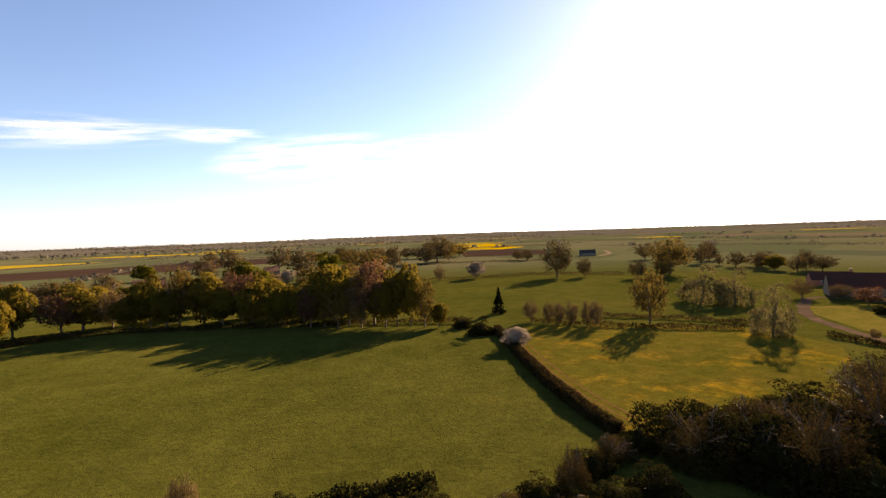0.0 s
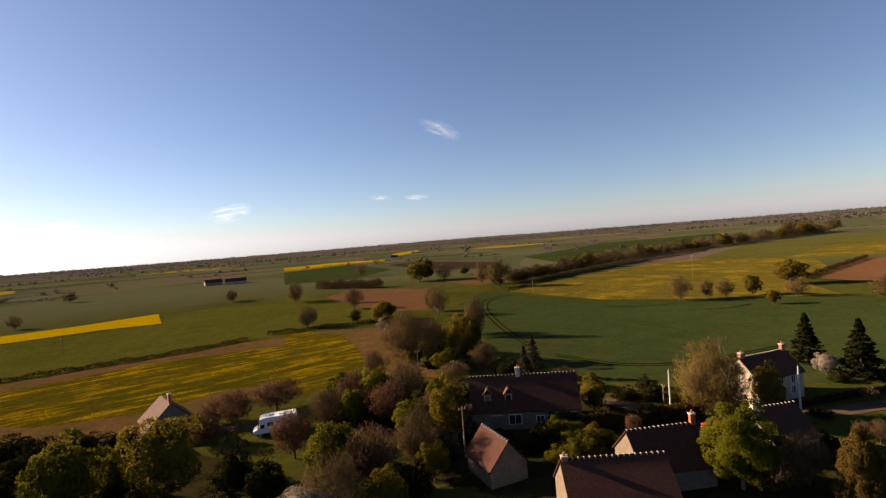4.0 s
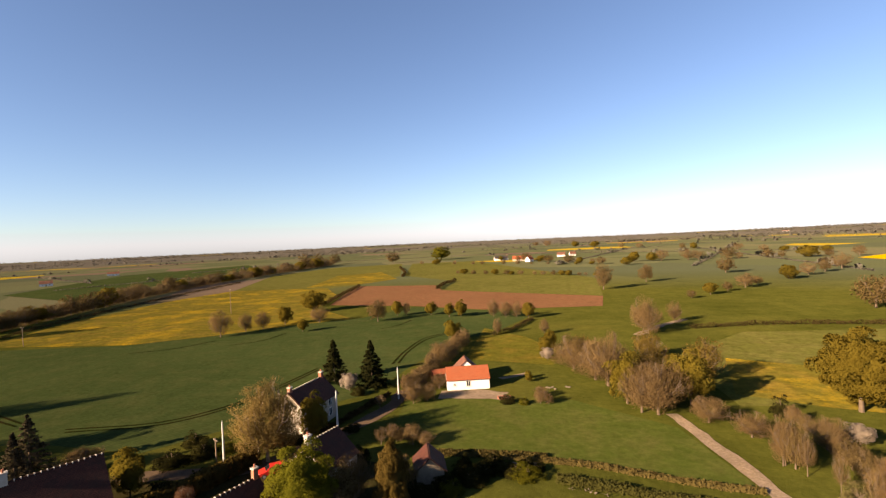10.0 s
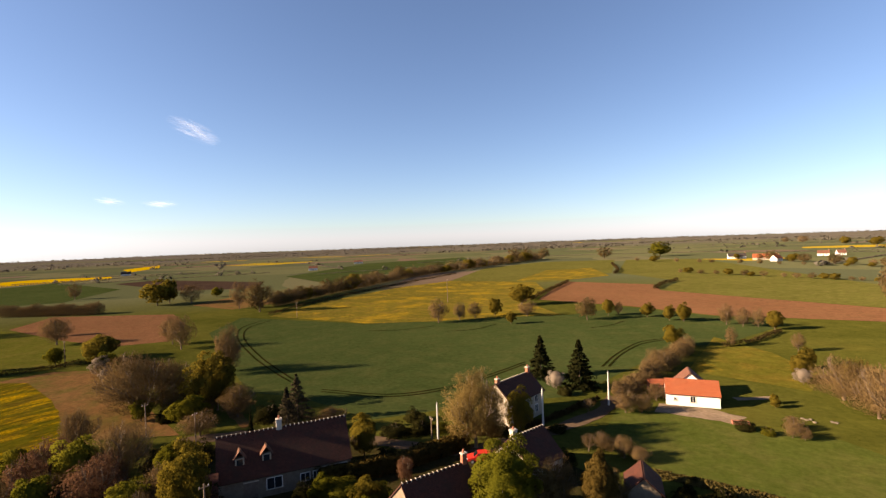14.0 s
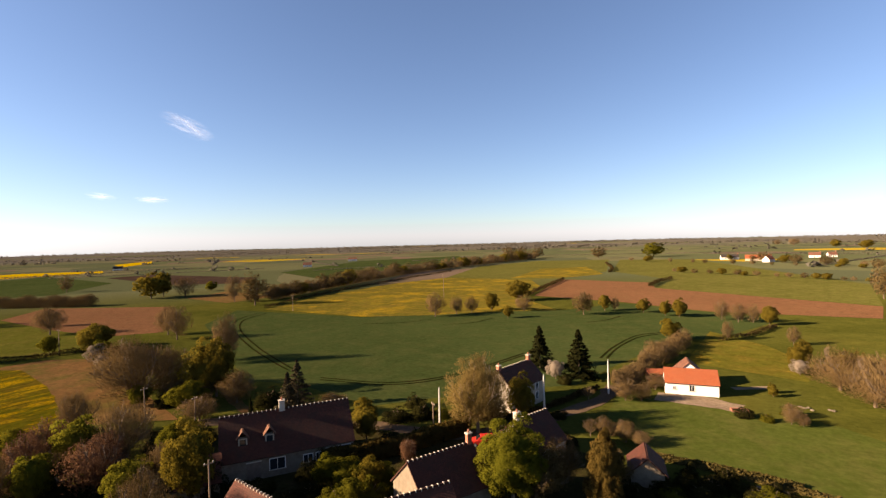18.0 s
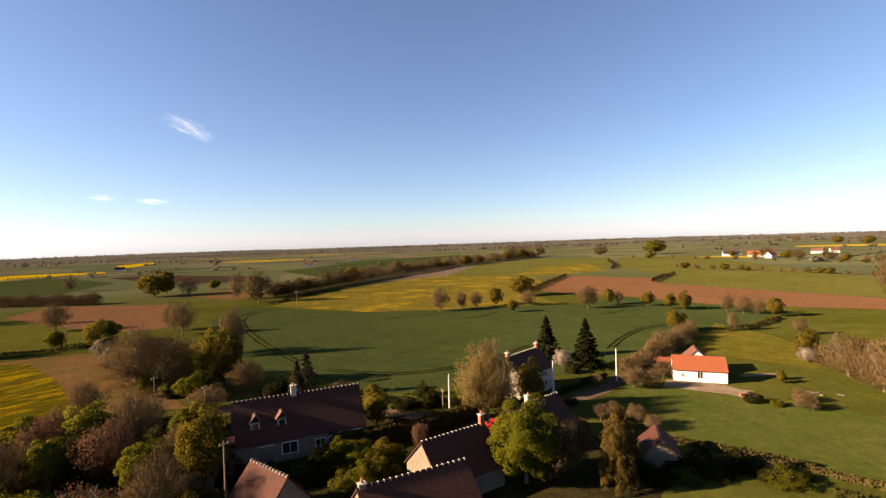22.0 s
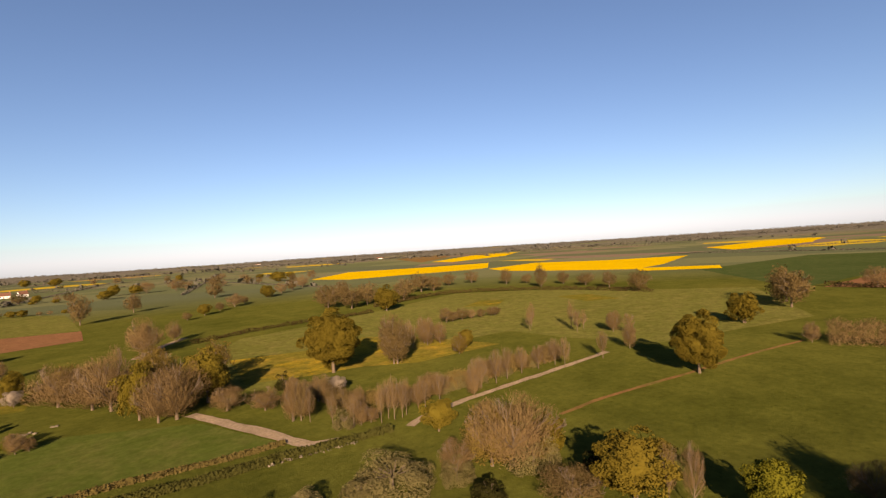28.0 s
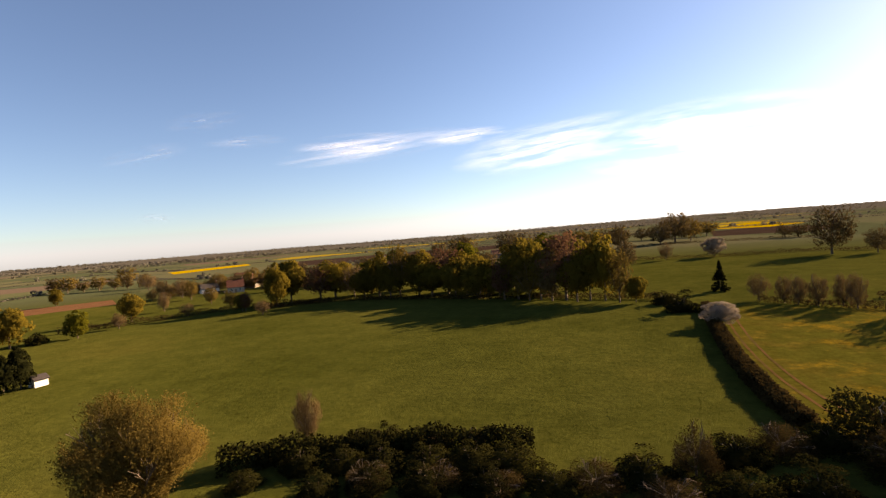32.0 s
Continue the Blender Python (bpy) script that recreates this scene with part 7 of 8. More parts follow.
def house(name, label, x, y, rot, L, W, eave, ridge, wall="stone_wall", roof="old_tiles", chimneys=(), windows=(), doors=(), over=0.3, ridge_caps=True, category="house", thick=0.14):
    """Gabled house; local x runs along the ridge, local -y is the front."""
    ob = empty(name, x, y, rot, label, category)
    bm = bmesh.new()
    prof = [(-W / 2, 0), (W / 2, 0), (W / 2, eave), (0, ridge), (-W / 2, eave)]
    ends = [[bm.verts.new((sx * L / 2, py, pz - 0.05 if pz == 0 else pz)) for py, pz in prof] for sx in (-1, 1)]
    bm.faces.new(ends[0][::-1])
    bm.faces.new(ends[1])
    for i in range(5):
        j = (i + 1) % 5
        bm.faces.new((ends[0][i], ends[0][j], ends[1][j], ends[1][i]))
    bmesh.ops.recalc_face_normals(bm, faces=bm.faces[:])
    part("wall", bm, wall, ob)
    run = W / 2 + over
    drop = (ridge - eave) / (W / 2) * over
    for s in (-1, 1):
        roof_slab("roof", [(-L / 2 - over * 0.6, s * run, eave - drop + 0.02), (L / 2 + over * 0.6, s * run, eave - drop + 0.02), (L / 2 + over * 0.6, 0, ridge + 0.02), (-L / 2 - over * 0.6, 0, ridge + 0.02)], thick, roof, ob)
    if ridge_caps:
        bm = bmesh.new()
        k = max(4, int(L / 0.55))
        rod(bm, (-L / 2 - over * 0.6, 0, ridge + thick), (L / 2 + over * 0.6, 0, ridge + thick), 0.13, 0.13, 8)
        part("ridge_tiles", bm, roof, ob)
        for i in range(k + 1):
            px = -L / 2 + L * i / k
            box_part("ridge_joint", (px - 0.06, px + 0.06, -0.14, 0.14, ridge + thick - 0.06, ridge + thick + 0.165), "mortar", ob, 0.02)
    for cx, cy, top, cw, cm in chimneys:
        base_z = ridge - abs(cy) / (W / 2) * (ridge - eave) - 0.4
        ch = box_part("chimney", (cx - cw / 2, cx + cw / 2, cy - cw * 0.4, cy + cw * 0.4, base_z, top), cm, ob, 0.02)
        box_part("cap", (cx - cw / 2 - 0.06, cx + cw / 2 + 0.06, cy - cw * 0.4 - 0.06, cy + cw * 0.4 + 0.06, top, top + 0.14), "mortar", ch)
        bm = bmesh.new()
        rod(bm, (cx, cy, top + 0.14), (cx, cy, top + 0.5), 0.13, 0.11, 10)
        part("chimney_pot", bm, "brick_red", ch)
    for side, u, z, w, h in windows:
        window(ob, side, u, z, w, h, L, W)
    for side, u, w, h in doors:
        s = side
        a, b = sorted((s * (W / 2 - 0.05), s * (W / 2 + 0.03)))
        dr = box_part("door", (u - w / 2, u + w / 2, a, b, 0.0, h), "door_paint", ob)
        box_part("lintel", (u - w / 2 - 0.12, u + w / 2 + 0.12, a, b + 0.02, h, h + 0.16), "mortar", ob)
    return ob


W_ = lambda *a: tuple(a)
long_house = house("long_house", "long farmhouse with steep brown tiled roof and two dormers", 57.3, -38.1, -118.4, 16.4, 6.8, 3.0, 7.2,
    "stone_wall", "old_tiles", chimneys=[(-0.6, 0.0, 8.4, 0.7, "mortar")],
    windows=[(-1, -1.6, 0.9, 1.9, 1.4), (-1, 2.2, 1.0, 1.2, 1.0), (-1, 3.6, 1.0, 0.8, 1.0), (-1, 7.0, 0.9, 1.6, 1.4)], doors=[(-1, -4.4, 1.6, 2.2), (-1, 5.2, 2.0, 2.2)])


def dormer(parent, u):
    """Small gabled dormer on the front slope."""
    y0, z0 = -2.55, 4.0
    d = box_part("dormer", (u - 0.55, u + 0.55, y0, -1.1, z0 - 0.4, z0 + 1.15), "cream_render", parent, 0, "rendered dormer with a tiled hood")
    box_part("pane", (u - 0.36, u + 0.36, y0 - 0.03, y0 + 0.02, z0 + 0.1, z0 + 1.0), "window_glass", d)
    for s in (-1, 1):
        roof_slab("hood", [(u + s * 0.75, y0 - 0.25, z0 + 1.05), (u + s * 0.75, -0.6, z0 + 1.05), (u, -0.6, z0 + 2.0), (u, y0 - 0.25, z0 + 2.0)], 0.08, "warm_tiles", d)


dormer(long_house, -5.6)
dormer(long_house, -2.4)
# low lean-to at the near gable of the long house
lean_to = house("lean_to", "low tiled outbuilding against the farmhouse gable", 59.2, -27.2, -118.5, 4.6, 6.2, 2.2, 4.2, "stone_wall", "old_tiles", ridge_caps=False)
house("barn", "small stone barn with brown tiled roof", 45.0, -25.8, -0.3, 6.2, 5.0, 2.2, 5.0, "stone_wall", "old_tiles")
house("farm_roof", "low farm building with dark tiled roof and brick chimney", 33.8, -41.8, -108.2, 8.4, 7.0, 2.5, 5.7, "stone_wall", "old_tiles",
    chimneys=[(3.9, 0.0, 6.9, 0.6, "brick_red")], doors=[(-1, 1.0, 1.2, 2.1)], windows=[(-1, -2.0, 1.0, 1.0, 1.1)])
house("stone_farmhouse", "stone farmhouse with dark tiled roof and gable parapet", 30.5, -31.3, -114.9, 10.4, 8.0, 2.6, 6.2, "stone_wall", "old_tiles",
    chimneys=[(-4.9, 0.0, 6.6, 0.6, "brick_red")], doors=[(-1, 2.0, 1.2, 2.1)], windows=[(-1, -2.0, 1.0, 1.0, 1.1)])
house("roadside_house", "small house with tiled roof and pale chimney at the street", 31.0, -57.8, -104.2, 6.2, 6.6, 2.8, 5.6, "cream_render", "old_tiles",
    chimneys=[(-2.6, 0.0, 6.6, 0.8, "mortar")], windows=[(-1, -1.0, 1.0, 0.9, 1.1), (-1, 1.6, 1.0, 0.9, 1.1)])
house("tall_house", "tall cream-washed house with dark roof and two brick chimneys", 43.3, -75.4, -96.1, 9.8, 6.0, 4.2, 6.9, "cream_render", "old_tiles",
    chimneys=[(-4.5, 0.0, 7.7, 0.7, "brick_red"), (4.5, 0.0, 7.9, 0.7, "brick_red")],
    windows=[(-1, -2.6, 0.9, 0.9, 1.3), (-1, 2.6, 0.9, 0.9, 1.3), (-1, -2.6, 2.7, 0.9, 1.1), (-1, 0.0, 2.7, 0.9, 1.1), (-1, 2.6, 2.7, 0.9, 1.1)], doors=[(-1, 0.0, 1.0, 2.1)])
house("white_cottage", "white rendered cottage with a bright orange tiled roof", 19.3, -99.4, -163.3, 8.8, 5.2, 2.2, 4.2, "white_render", "orange_tiles",
    windows=[(-1, 0.0, 0.8, 0.9, 1.1), (-1, -2.9, 1.0, 0.5, 0.5)], over=0.25, ridge_caps=False)
house("cottage_wing", "rear cottage wing with weathered tiled roof", 20.6, -104.6, -73.2, 4.8, 5.0, 2.3, 4.6, "white_render", "warm_tiles", ridge_caps=False)
house("garden_shed", "timber shed with low red roof beside the cottage", 26.1, -103.0, -150.3, 3.6, 2.8, 1.8, 2.4, "brick_red", "orange_tiles", ridge_caps=False, category="shed")
house("field_barn", "small stone outbuilding with brown tiled roof", 16.9, -60.3, -70.8, 4.6, 3.6, 1.7, 3.3, "stone_wall", "old_tiles", ridge_caps=False)
house("red_cottage", "small cottage with steep red-brown roof among trees", 88.5, 14.5, 18.0, 7.0, 7.0, 2.4, 5.6, "stone_wall", "old_tiles", chimneys=[(-3.0, 0.0, 7.2, 0.6, "brick_red")], ridge_caps=False)
house("pasture_shed", "small white shed at the end of the conifer hedge", -96.9, 58.2, 85.8, 2.2, 1.8, 1.4, 2.0, "white_render", "slate", ridge_caps=False, category="shed")
house("farmhouse", 'long stone farmhouse with dark tiled roof', 164.9, 138.2, -37.0, 25.0, 9.0, 3.2, 8.0, 'stone_wall', 'old_tiles', chimneys=[(11.9, 0.0, 9.2, 0.7, "brick_red")], windows=[(-1, -6.3, 1.0, 1.0, 1.2), (-1, 6.3, 1.0, 1.0, 1.2)], doors=[(-1, 0.0, 1.1, 2.1)], ridge_caps=False)
house("farmhouse", 'farm barn with pale gable and slate roof', 161.4, 117.5, 47.0, 9.4, 9.0, 4.0, 9.0, 'cream_render', 'slate', chimneys=[(4.1, 0.0, 10.2, 0.7, "brick_red")], windows=[(-1, -2.3, 1.0, 1.0, 1.2), (-1, 2.3, 1.0, 1.0, 1.2)], doors=[(-1, 0.0, 1.1, 2.1)], ridge_caps=False)
house("farmhouse", 'low brick outbuilding with dark roof', 181.3, 167.4, -32.0, 15.0, 7.0, 2.6, 5.5, 'brick_red', 'old_tiles', chimneys=[(6.9, 0.0, 6.7, 0.7, "brick_red")], windows=[(-1, -3.7, 1.0, 1.0, 1.2), (-1, 3.7, 1.0, 1.0, 1.2)], doors=[(-1, 0.0, 1.1, 2.1)], ridge_caps=False)
house("farmhouse", 'white house on the hill', 83.1, -687.7, -162.9, 19.2, 8.0, 3.0, 6.5, 'white_render', 'slate', chimneys=[(9.0, 0.0, 7.7, 0.7, "brick_red")], windows=[(-1, -4.8, 1.0, 1.0, 1.2), (-1, 4.8, 1.0, 1.0, 1.2)], doors=[(-1, 0.0, 1.1, 2.1)], ridge_caps=False)
house("farmhouse", 'farmhouse with orange roof on the hill', 51.6, -652.7, -175.1, 23.1, 9.0, 3.0, 7.0, 'cream_render', 'orange_tiles', chimneys=[(11.0, 0.0, 8.2, 0.7, "brick_red")], windows=[(-1, -5.8, 1.0, 1.0, 1.2), (-1, 5.8, 1.0, 1.0, 1.2)], doors=[(-1, 0.0, 1.1, 2.1)], ridge_caps=False)
house("farmhouse", 'small white house on the hill', 38.9, -624.7, -116.2, 10.3, 7.0, 3.0, 6.5, 'white_render', 'orange_tiles', chimneys=[(4.5, 0.0, 7.7, 0.7, "brick_red")], windows=[(-1, -2.6, 1.0, 1.0, 1.2), (-1, 2.6, 1.0, 1.0, 1.2)], doors=[(-1, 0.0, 1.1, 2.1)], ridge_caps=False)
house("farmhouse", 'distant white house with tiled roof', -0.6, -746.6, -179.6, 11.8, 8.0, 3.0, 6.5, 'white_render', 'warm_tiles', chimneys=[(5.3, 0.0, 7.7, 0.7, "brick_red")], windows=[(-1, -2.9, 1.0, 1.0, 1.2), (-1, 2.9, 1.0, 1.0, 1.2)], doors=[(-1, 0.0, 1.1, 2.1)], ridge_caps=False)
house("farmhouse", 'distant white house with tiled roof', -17.4, -758.2, 198.2, 8.8, 8.0, 3.0, 6.5, 'white_render', 'warm_tiles', chimneys=[(3.8, 0.0, 7.7, 0.7, "brick_red")], windows=[(-1, -2.2, 1.0, 1.0, 1.2), (-1, 2.2, 1.0, 1.0, 1.2)], doors=[(-1, 0.0, 1.1, 2.1)], ridge_caps=False)
house("farmhouse", 'distant white farmhouse with tiled roof', 596.1, -441.7, -126.5, 12.7, 8.0, 3.0, 6.5, 'white_render', 'warm_tiles', chimneys=[(5.8, 0.0, 7.7, 0.7, "brick_red")], windows=[(-1, -3.2, 1.0, 1.0, 1.2), (-1, 3.2, 1.0, 1.0, 1.2)], doors=[(-1, 0.0, 1.1, 2.1)], ridge_caps=False)
house("farmhouse", 'distant pale farmhouse with tiled roof', 724.9, -645.0, -131.2, 16.9, 8.0, 3.0, 6.5, 'white_render', 'warm_tiles', chimneys=[(7.9, 0.0, 7.7, 0.7, "brick_red")], windows=[(-1, -4.2, 1.0, 1.0, 1.2), (-1, 4.2, 1.0, 1.0, 1.2)], doors=[(-1, 0.0, 1.1, 2.1)], ridge_caps=False)
house("farmhouse", 'distant pale farmhouse with tiled roof', 874.3, -288.0, -108.2, 13.4, 8.0, 3.0, 6.5, 'white_render', 'slate', chimneys=[(6.1, 0.0, 7.7, 0.7, "brick_red")], windows=[(-1, -3.4, 1.0, 1.0, 1.2), (-1, 3.4, 1.0, 1.0, 1.2)], doors=[(-1, 0.0, 1.1, 2.1)], ridge_caps=False)
house("farmhouse", 'village house with brown roof', -187.3, 208.8, 41.6, 8.4, 8.0, 3.0, 6.5, 'cream_render', 'old_tiles', chimneys=[(3.6, 0.0, 7.7, 0.7, "brick_red")], windows=[(-1, -2.1, 1.0, 1.0, 1.2), (-1, 2.1, 1.0, 1.0, 1.2)], doors=[(-1, 0.0, 1.1, 2.1)], ridge_caps=False)
house("farmhouse", 'low white village house', -208.2, 211.5, 54.4, 8.8, 8.0, 2.6, 5.0, 'white_render', 'slate', chimneys=[(3.8, 0.0, 6.2, 0.7, "brick_red")], windows=[(-1, -2.2, 1.0, 1.0, 1.2), (-1, 2.2, 1.0, 1.0, 1.2)], doors=[(-1, 0.0, 1.1, 2.1)], ridge_caps=False)
house("farmhouse", 'stone village house with tall gable', -195.4, 230.3, 109.7, 7.6, 7.0, 3.0, 6.5, 'stone_wall', 'warm_tiles', chimneys=[(3.2, 0.0, 7.7, 0.7, "brick_red")], windows=[(-1, -1.9, 1.0, 1.0, 1.2), (-1, 1.9, 1.0, 1.0, 1.2)], doors=[(-1, 0.0, 1.1, 2.1)], ridge_caps=False)
house("farmhouse", 'village house among trees', -234.8, 268.8, 50.6, 10.7, 8.0, 3.0, 7.0, 'stone_wall', 'old_tiles', chimneys=[(4.7, 0.0, 8.2, 0.7, "brick_red")], windows=[(-1, -2.7, 1.0, 1.0, 1.2), (-1, 2.7, 1.0, 1.0, 1.2)], doors=[(-1, 0.0, 1.1, 2.1)], ridge_caps=False)
house("farmhouse", 'village house among trees', -199.7, 281.6, 45.0, 10.3, 8.0, 3.0, 7.0, 'stone_wall', 'warm_tiles', chimneys=[(4.6, 0.0, 8.2, 0.7, "brick_red")], windows=[(-1, -2.6, 1.0, 1.0, 1.2), (-1, 2.6, 1.0, 1.0, 1.2)], doors=[(-1, 0.0, 1.1, 2.1)], ridge_caps=False)
house("farmhouse", 'white gabled house among trees', -154.1, 242.1, 62.1, 8.4, 8.0, 3.0, 7.0, 'white_render', 'old_tiles', chimneys=[(3.6, 0.0, 8.2, 0.7, "brick_red")], windows=[(-1, -2.1, 1.0, 1.0, 1.2), (-1, 2.1, 1.0, 1.0, 1.2)], doors=[(-1, 0.0, 1.1, 2.1)], ridge_caps=False)
house("farmhouse", 'long brown-roofed barn among trees', -132.1, 295.2, 28.7, 16.2, 9.0, 3.5, 7.0, 'brick_red', 'old_tiles', chimneys=[(7.5, 0.0, 8.2, 0.7, "brick_red")], windows=[(-1, -4.0, 1.0, 1.0, 1.2), (-1, 4.0, 1.0, 1.0, 1.2)], doors=[(-1, 0.0, 1.1, 2.1)], ridge_caps=False)
house("farmhouse", 'low white barn among trees', -148.7, 282.1, 32.4, 9.4, 8.0, 2.6, 4.5, 'white_render', 'slate', chimneys=[(4.1, 0.0, 5.7, 0.7, "brick_red")], windows=[(-1, -2.3, 1.0, 1.0, 1.2), (-1, 2.3, 1.0, 1.0, 1.2)], doors=[(-1, 0.0, 1.1, 2.1)], ridge_caps=False)
house("farmhouse", 'small house among trees', -208.4, 283.5, 55.9, 8.7, 8.0, 3.0, 6.5, 'stone_wall', 'warm_tiles', chimneys=[(3.8, 0.0, 7.7, 0.7, "brick_red")], windows=[(-1, -2.2, 1.0, 1.0, 1.2), (-1, 2.2, 1.0, 1.0, 1.2)], doors=[(-1, 0.0, 1.1, 2.1)], ridge_caps=False)
house("farmhouse", 'stone house with brown roof among trees', -81.9, 389.7, 31.5, 10.1, 8.0, 3.0, 6.5, 'stone_wall', 'old_tiles', chimneys=[(4.4, 0.0, 7.7, 0.7, "brick_red")], windows=[(-1, -2.5, 1.0, 1.0, 1.2), (-1, 2.5, 1.0, 1.0, 1.2)], doors=[(-1, 0.0, 1.1, 2.1)], ridge_caps=False)
house("farmhouse", 'distant low farm building', 211.7, 447.6, -19.7, 15.2, 9.0, 3.0, 6.0, 'stone_wall', 'slate', chimneys=[(7.0, 0.0, 7.2, 0.7, "brick_red")], windows=[(-1, -3.8, 1.0, 1.0, 1.2), (-1, 3.8, 1.0, 1.0, 1.2)], doors=[(-1, 0.0, 1.1, 2.1)], ridge_caps=False)
house("farmhouse", 'distant farm building with brown roof', 544.9, -2.4, -90.2, 20.4, 9.0, 3.0, 6.0, 'cream_render', 'old_tiles', chimneys=[(9.6, 0.0, 7.2, 0.7, "brick_red")], windows=[(-1, -5.1, 1.0, 1.0, 1.2), (-1, 5.1, 1.0, 1.0, 1.2)], doors=[(-1, 0.0, 1.1, 2.1)], ridge_caps=False)
house("farmhouse", 'distant farm building with brown roof', 562.1, 19.9, -77.4, 16.8, 9.0, 3.0, 6.0, 'stone_wall', 'old_tiles', chimneys=[(7.8, 0.0, 7.2, 0.7, "brick_red")], windows=[(-1, -4.2, 1.0, 1.0, 1.2), (-1, 4.2, 1.0, 1.0, 1.2)], doors=[(-1, 0.0, 1.1, 2.1)], ridge_caps=False)
house("farmhouse", 'distant white house with tiled roof', -1206.9, -1705.3, 144.8, 30.0, 8.0, 3.0, 6.5, 'white_render', 'warm_tiles', chimneys=[(14.4, 0.0, 7.7, 0.7, "brick_red")], windows=[(-1, -7.5, 1.0, 1.0, 1.2), (-1, 7.5, 1.0, 1.0, 1.2)], doors=[(-1, 0.0, 1.1, 2.1)], ridge_caps=False)
house("farmhouse", 'distant white house with tiled roof', -1138.5, -2855.1, 158.2, 30.0, 8.0, 3.0, 6.5, 'white_render', 'warm_tiles', chimneys=[(14.4, 0.0, 7.7, 0.7, "brick_red")], windows=[(-1, -7.5, 1.0, 1.0, 1.2), (-1, 7.5, 1.0, 1.0, 1.2)], doors=[(-1, 0.0, 1.1, 2.1)], ridge_caps=False)


# ---------------------------------------------------------------- poles, vehicles, small things
def utility_pole(x, y, h, material, label, arms=True):
    ob = empty("utility_pole", x, y, (x * 31 + y * 17) % 180, label, "pole", "poles along the street")
    bm = bmesh.new()
    rod(bm, (0, 0, -0.1), (0, 0, h), *((0.19, 0.11) if material == "concrete" else (0.12, 0.08)), 10)
    part("shaft", bm, material, ob)
    if material == "concrete":
        bm = bmesh.new()
        rod(bm, (0.0, 0, h), (0, 0, h + 0.25), 0.06, 0.05, 8)
        part("cap", bm, "metal_grey", ob)
    elif arms:
        arm = box_part("crossarm", (-0.55, 0.55, -0.05, 0.05, h - 0.45, h - 0.33), "timber", ob, 0.01)
        for u in (-0.45, 0.0, 0.45):
            bm = bmesh.new()
            rod(bm, (u, 0, h - 0.33), (u, 0, h - 0.15), 0.05, 0.035, 8)
            part("insulator", bm, "mortar", arm)
    return ob


for ux, uy, uh, um in [(35.7, -71.6, 7.1, "concrete"), (47.6, -59.1, 6.2, "concrete"), (49.4, -59.7, 3.6, "timber"), (31.4, -89.8, 6.2, "concrete"), (51.0, -24.4, 7.0, "timber"), (189.5, -131.6, 7.2, 'timber'), (174.6, -41.9, 7.1, 'timber'), (158.6, -204.7, 12.5, 'timber'), (198.1, 57.1, 6.1, 'timber'), (90.8, -33.1, 6.0, 'timber'), (82.1, -37.4, 4.8, 'timber')]:
    utility_pole(ux, uy, uh, um, "tall pale concrete utility pole" if um == "concrete" else "slim grey timber utility pole")


def wheel(parent, x, y, z, r, w):
    bm = bmesh.new()
    rod(bm, (x, y - w / 2, z), (x, y + w / 2, z), r, r, 18)
    t = part("wheel", bm, "rubber", parent)
    bm = bmesh.new()
    rod(bm, (x, y - w / 2 - 0.012, z), (x, y + w / 2 + 0.012, z), r * 0.6, r * 0.6, 14)
    part("rim", bm, "metal_grey", t)


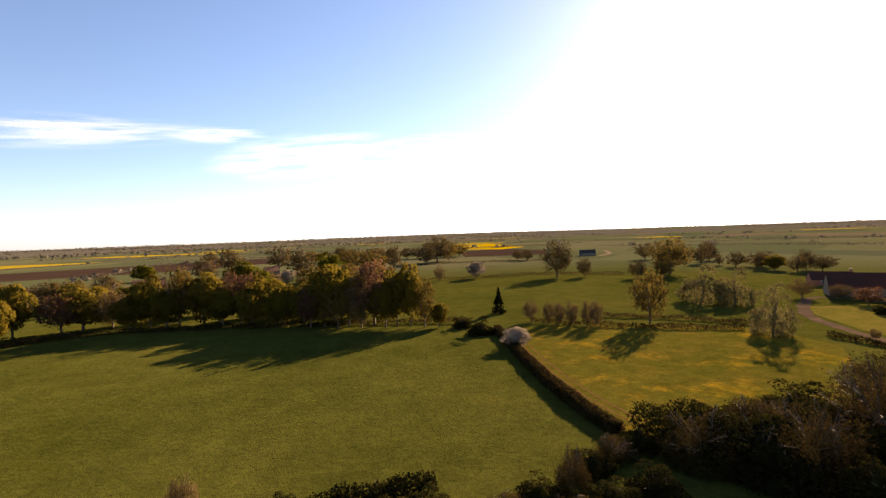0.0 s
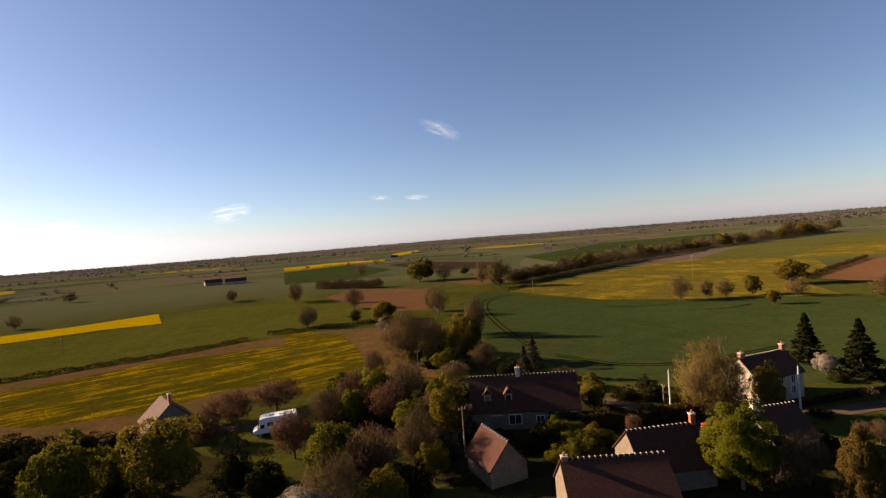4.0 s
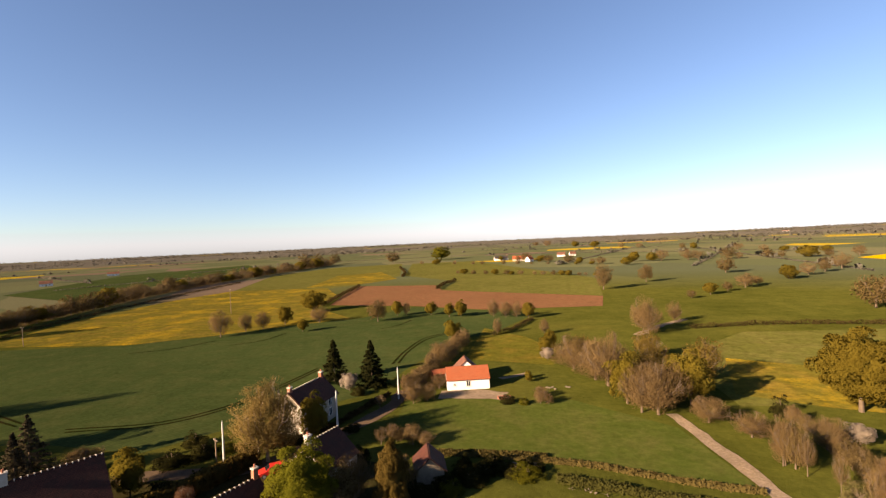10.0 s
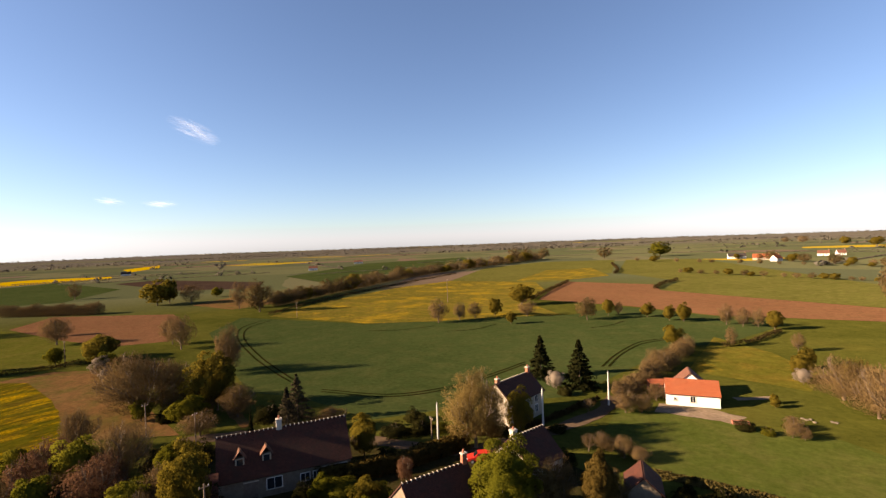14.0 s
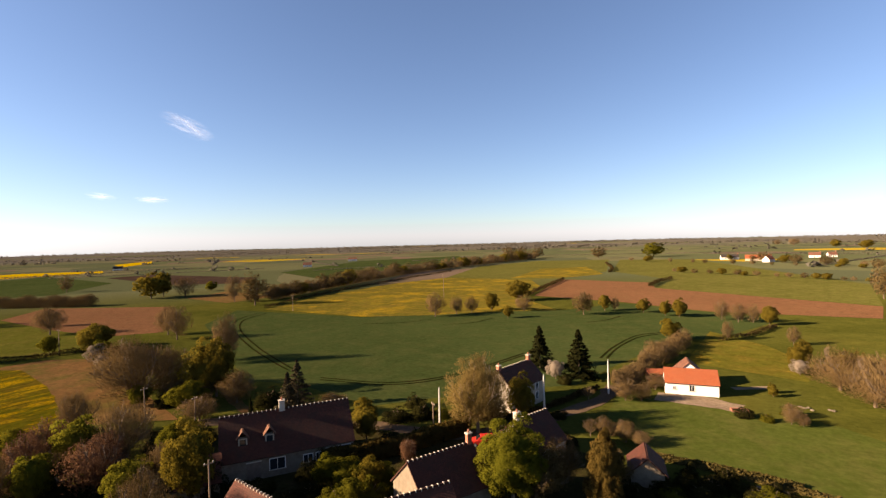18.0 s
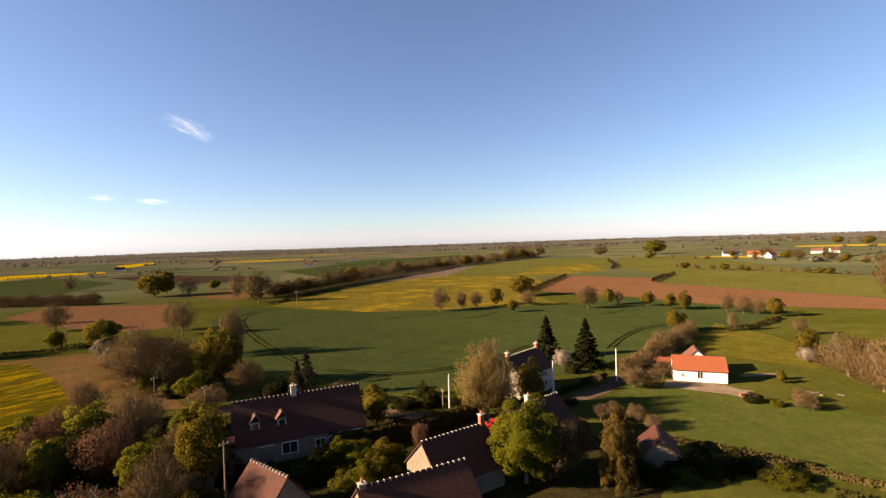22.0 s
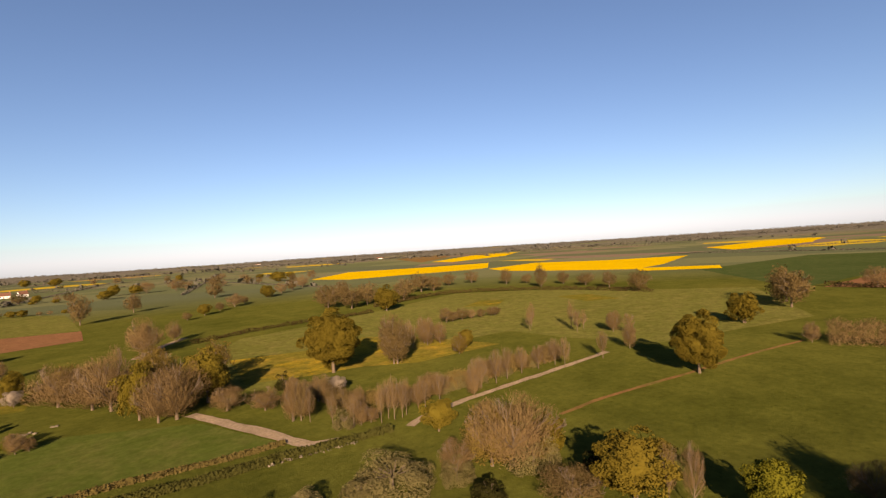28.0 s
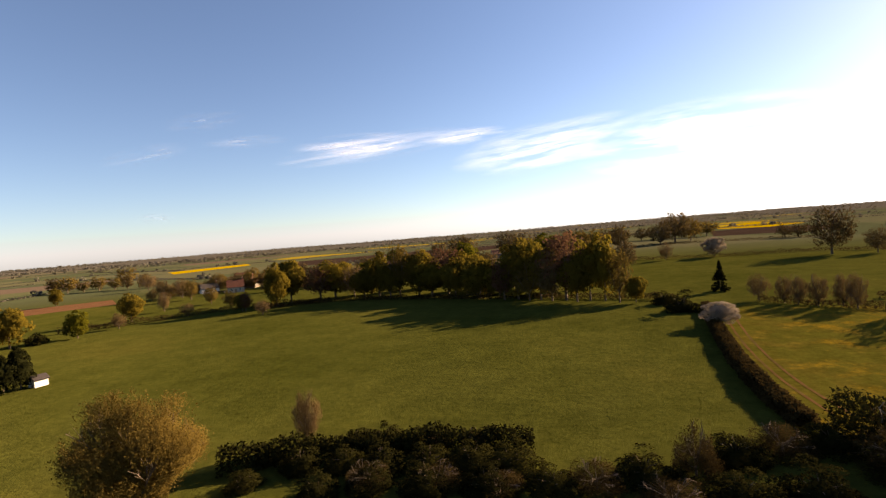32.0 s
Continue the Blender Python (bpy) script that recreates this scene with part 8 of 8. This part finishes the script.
def motorhome(x, y, rot):
    ob = empty("motorhome", x, y, rot, "white motorhome parked on the grass", "motorhome")
    prof = [(-3.4, 0.55), (2.2, 0.5), (3.35, 0.55), (3.45, 1.05), (2.75, 1.35), (2.25, 2.0), (2.5, 2.15), (2.35, 2.85), (1.6, 3.0), (-3.3, 3.0), (-3.45, 2.8)]
    bm = bmesh.new()
    sides = [[bm.verts.new((px, s * 1.15, pz)) for px, pz in prof] for s in (-1, 1)]
    bm.faces.new(sides[0])
    bm.faces.new(sides[1][::-1])
    for i in range(len(prof)):
        j = (i + 1) % len(prof)
        bm.faces.new((sides[0][j], sides[0][i], sides[1][i], sides[1][j]))
    bmesh.ops.recalc_face_normals(bm, faces=bm.faces[:])
    bmesh.ops.bevel(bm, geom=[e for e in bm.edges], offset=0.05, segments=2, affect="EDGES")
    part("body", bm, "vehicle_white", ob)
    for s in (-1, 1):
        for x0, x1, z0, z1 in ((-2.9, -1.9, 1.6, 2.2), (-1.2, -0.3, 1.6, 2.2), (0.3, 1.2, 1.6, 2.2), (1.65, 2.3, 1.35, 1.95)):
            a, b = sorted((s * 1.13, s * 1.165))
            box_part("window", (x0, x1, a, b, z0, z1), "window_glass", ob, 0.0, "tinted side window")
    bm = bmesh.new()
    vs = [bm.verts.new(v) for v in ((2.80, -1.0, 1.37), (2.80, 1.0, 1.37), (2.36, 0.95, 1.95), (2.36, -0.95, 1.95))]
    bm.faces.new(vs)
    bmesh.ops.solidify(bm, geom=bm.faces[:], thickness=0.03)
    part("windscreen", bm, "window_glass", ob)
    box_part("roof_box", (-1.6, -0.6, -0.4, 0.5, 3.0, 3.18), "vehicle_white", ob, 0.04)
    box_part("roof_hatch", (0.2, 0.9, -0.4, 0.4, 3.0, 3.12), "metal_grey", ob, 0.03)
    box_part("awning", (-2.6, 1.4, -1.27, -1.15, 2.7, 2.84), "metal_grey", ob, 0.02)
    box_part("stripe", (-3.3, 3.0, -1.168, -1.158, 0.95, 1.1), "vehicle_blue", ob)
    for wx in (-1.9, 2.45):
        for s in (-1, 1):
            wheel(ob, wx, s * 1.0, 0.36, 0.36, 0.22)
    for s in (-1, 1):
        box_part("headlight", (3.38, 3.47, s * 0.8 - 0.18, s * 0.8 + 0.18, 0.8, 0.98), "frame_paint", ob, 0.02)


motorhome(76.8, -2.3, 83.0)


def car(x, y, rot, paint, label):
    ob = empty("car", x, y, rot, label, "car")
    prof = [(-2.0, 0.35), (2.0, 0.35), (2.05, 0.75), (1.1, 0.95), (0.5, 1.42), (-1.3, 1.45), (-1.95, 1.0), (-2.05, 0.7)]
    bm = bmesh.new()
    sides = [[bm.verts.new((px, s * (0.82 if pz < 1.1 else 0.66), pz)) for px, pz in prof] for s in (-1, 1)]
    bm.faces.new(sides[0])
    bm.faces.new(sides[1][::-1])
    for i in range(len(prof)):
        j = (i + 1) % len(prof)
        bm.faces.new((sides[0][j], sides[0][i], sides[1][i], sides[1][j]))
    bmesh.ops.recalc_face_normals(bm, faces=bm.faces[:])
    bmesh.ops.bevel(bm, geom=[e for e in bm.edges], offset=0.05, segments=2, affect="EDGES")
    part("body", bm, paint, ob)
    for s in (-1, 1):
        bm = bmesh.new()
        vs = [bm.verts.new(v) for v in ((-1.5, s * 0.80, 0.98), (0.85, s * 0.80, 0.98), (0.42, s * 0.70, 1.36), (-1.25, s * 0.70, 1.38))]
        bm.faces.new(vs)
        bmesh.ops.solidify(bm, geom=bm.faces[:], thickness=0.03)
        part("side_window", bm, "window_glass", ob)
    bm = bmesh.new()
    vs = [bm.verts.new(v) for v in ((1.08, -0.7, 0.985), (1.08, 0.7, 0.985), (0.55, 0.6, 1.41), (0.55, -0.6, 1.41))]
    bm.faces.new(vs)
    bmesh.ops.solidify(bm, geom=bm.faces[:], thickness=0.03)
    part("windscreen", bm, "window_glass", ob)
    for wx in (-1.25, 1.3):
        for s in (-1, 1):
            wheel(ob, wx, s * 0.74, 0.31, 0.31, 0.2)
    for s in (-1, 1):
        box_part("headlight", (1.98, 2.07, s * 0.55 - 0.15, s * 0.55 + 0.15, 0.6, 0.74), "frame_paint", ob, 0.02)


car(-31.8, 20.0, 15.8, 'vehicle_white', 'small white car parked by the hedge')
car(-37.5, -5.3, 57.5, 'vehicle_white', 'white car parked under the trees')
car(160.7, 135.0, 93.0, 'vehicle_white', 'white car in the farmyard')
car(38.4, -57.5, 38.6, 'vehicle_red', 'bright red car parked beside a gable')


def polytunnel(x, y, rot, length, radius):
    """Plastic growing tunnel on hoops."""
    ob = empty("polytunnel", x, y, rot, "small pale plastic polytunnel beside the conifer hedge", "greenhouse")
    bm = bmesh.new()
    rings = []
    for u in (-length / 2, length / 2):
        rings.append([bm.verts.new((u, radius * math.cos(math.pi * k / 12), radius * math.sin(math.pi * k / 12))) for k in range(13)])
    for k in range(12):
        bm.faces.new((rings[0][k], rings[0][k + 1], rings[1][k + 1], rings[1][k]))
    bm.faces.new(rings[0])
    bm.faces.new(rings[1][::-1])
    bmesh.ops.recalc_face_normals(bm, faces=bm.faces[:])
    part("cover", bm, "plastic_film", ob)
    for i in range(5):
        u = -length / 2 + length * i / 4
        bm = bmesh.new()
        for k in range(12):
            a, b = math.pi * k / 12, math.pi * (k + 1) / 12
            r = radius + 0.03
            rod(bm, (u, r * math.cos(a), r * math.sin(a)), (u, r * math.cos(b), r * math.sin(b)), 0.03, 0.03, 5)
        part("hoop", bm, "metal_grey", ob)
    box_part("door", (-length / 2 - 0.04, -length / 2, -0.6, 0.6, 0.0, 1.6), "frame_paint", ob)


polytunnel(-111.4, 17.5, 66.9, 6.0, 1.7)



def garden_stone(x, y, seed):
    """Rough pale boulder half sunk in the lawn."""
    rng = random.Random(seed)
    bm = bmesh.new()
    bmesh.ops.create_icosphere(bm, subdivisions=2, radius=0.3)
    for v in bm.verts:
        k = rng.uniform(0.8, 1.15)
        v.co = Vector((v.co.x * k * 1.3, v.co.y * k, v.co.z * k * 0.55 + 0.05))
    me = bpy.data.meshes.new("garden_stone")
    bm.to_mesh(me)
    bm.free()
    me.materials.append(MATS["stone"])
    ob = new("garden_stone", me)
    ob.matrix_world = pose(x, y, 0, 0, 0, rng.uniform(0, 180))
    tagged(ob, "rough pale stone lying on the lawn", "stone", "stones on the lawn")


for i, (sx, sy) in enumerate([(2.7, -99.8), (2.1, -99.4), (1.6, -99.9), (1.1, -98.8), (-1.2, -100.4), (-1.7, -100.3)]):
    garden_stone(sx, sy, i)


def planter(x, y, rot):
    """Low brick-edged bed of soil."""
    ob = empty("planter", x, y, rot, "low brick planter bed at the cottage corner", "planter")
    for name, dims in (("edge", (-1.3, 1.3, -0.65, -0.5, 0, 0.35)), ("edge", (-1.3, 1.3, 0.5, 0.65, 0, 0.35)), ("edge", (-1.3, -1.15, -0.5, 0.5, 0, 0.35)), ("edge", (1.15, 1.3, -0.5, 0.5, 0, 0.35))):
        box_part(name, dims, "brick_red", ob, 0.02)
    box_part("soil", (-1.15, 1.15, -0.5, 0.5, 0, 0.28), "soil_dark", ob)


planter(10.6, -92.2, -160.5)
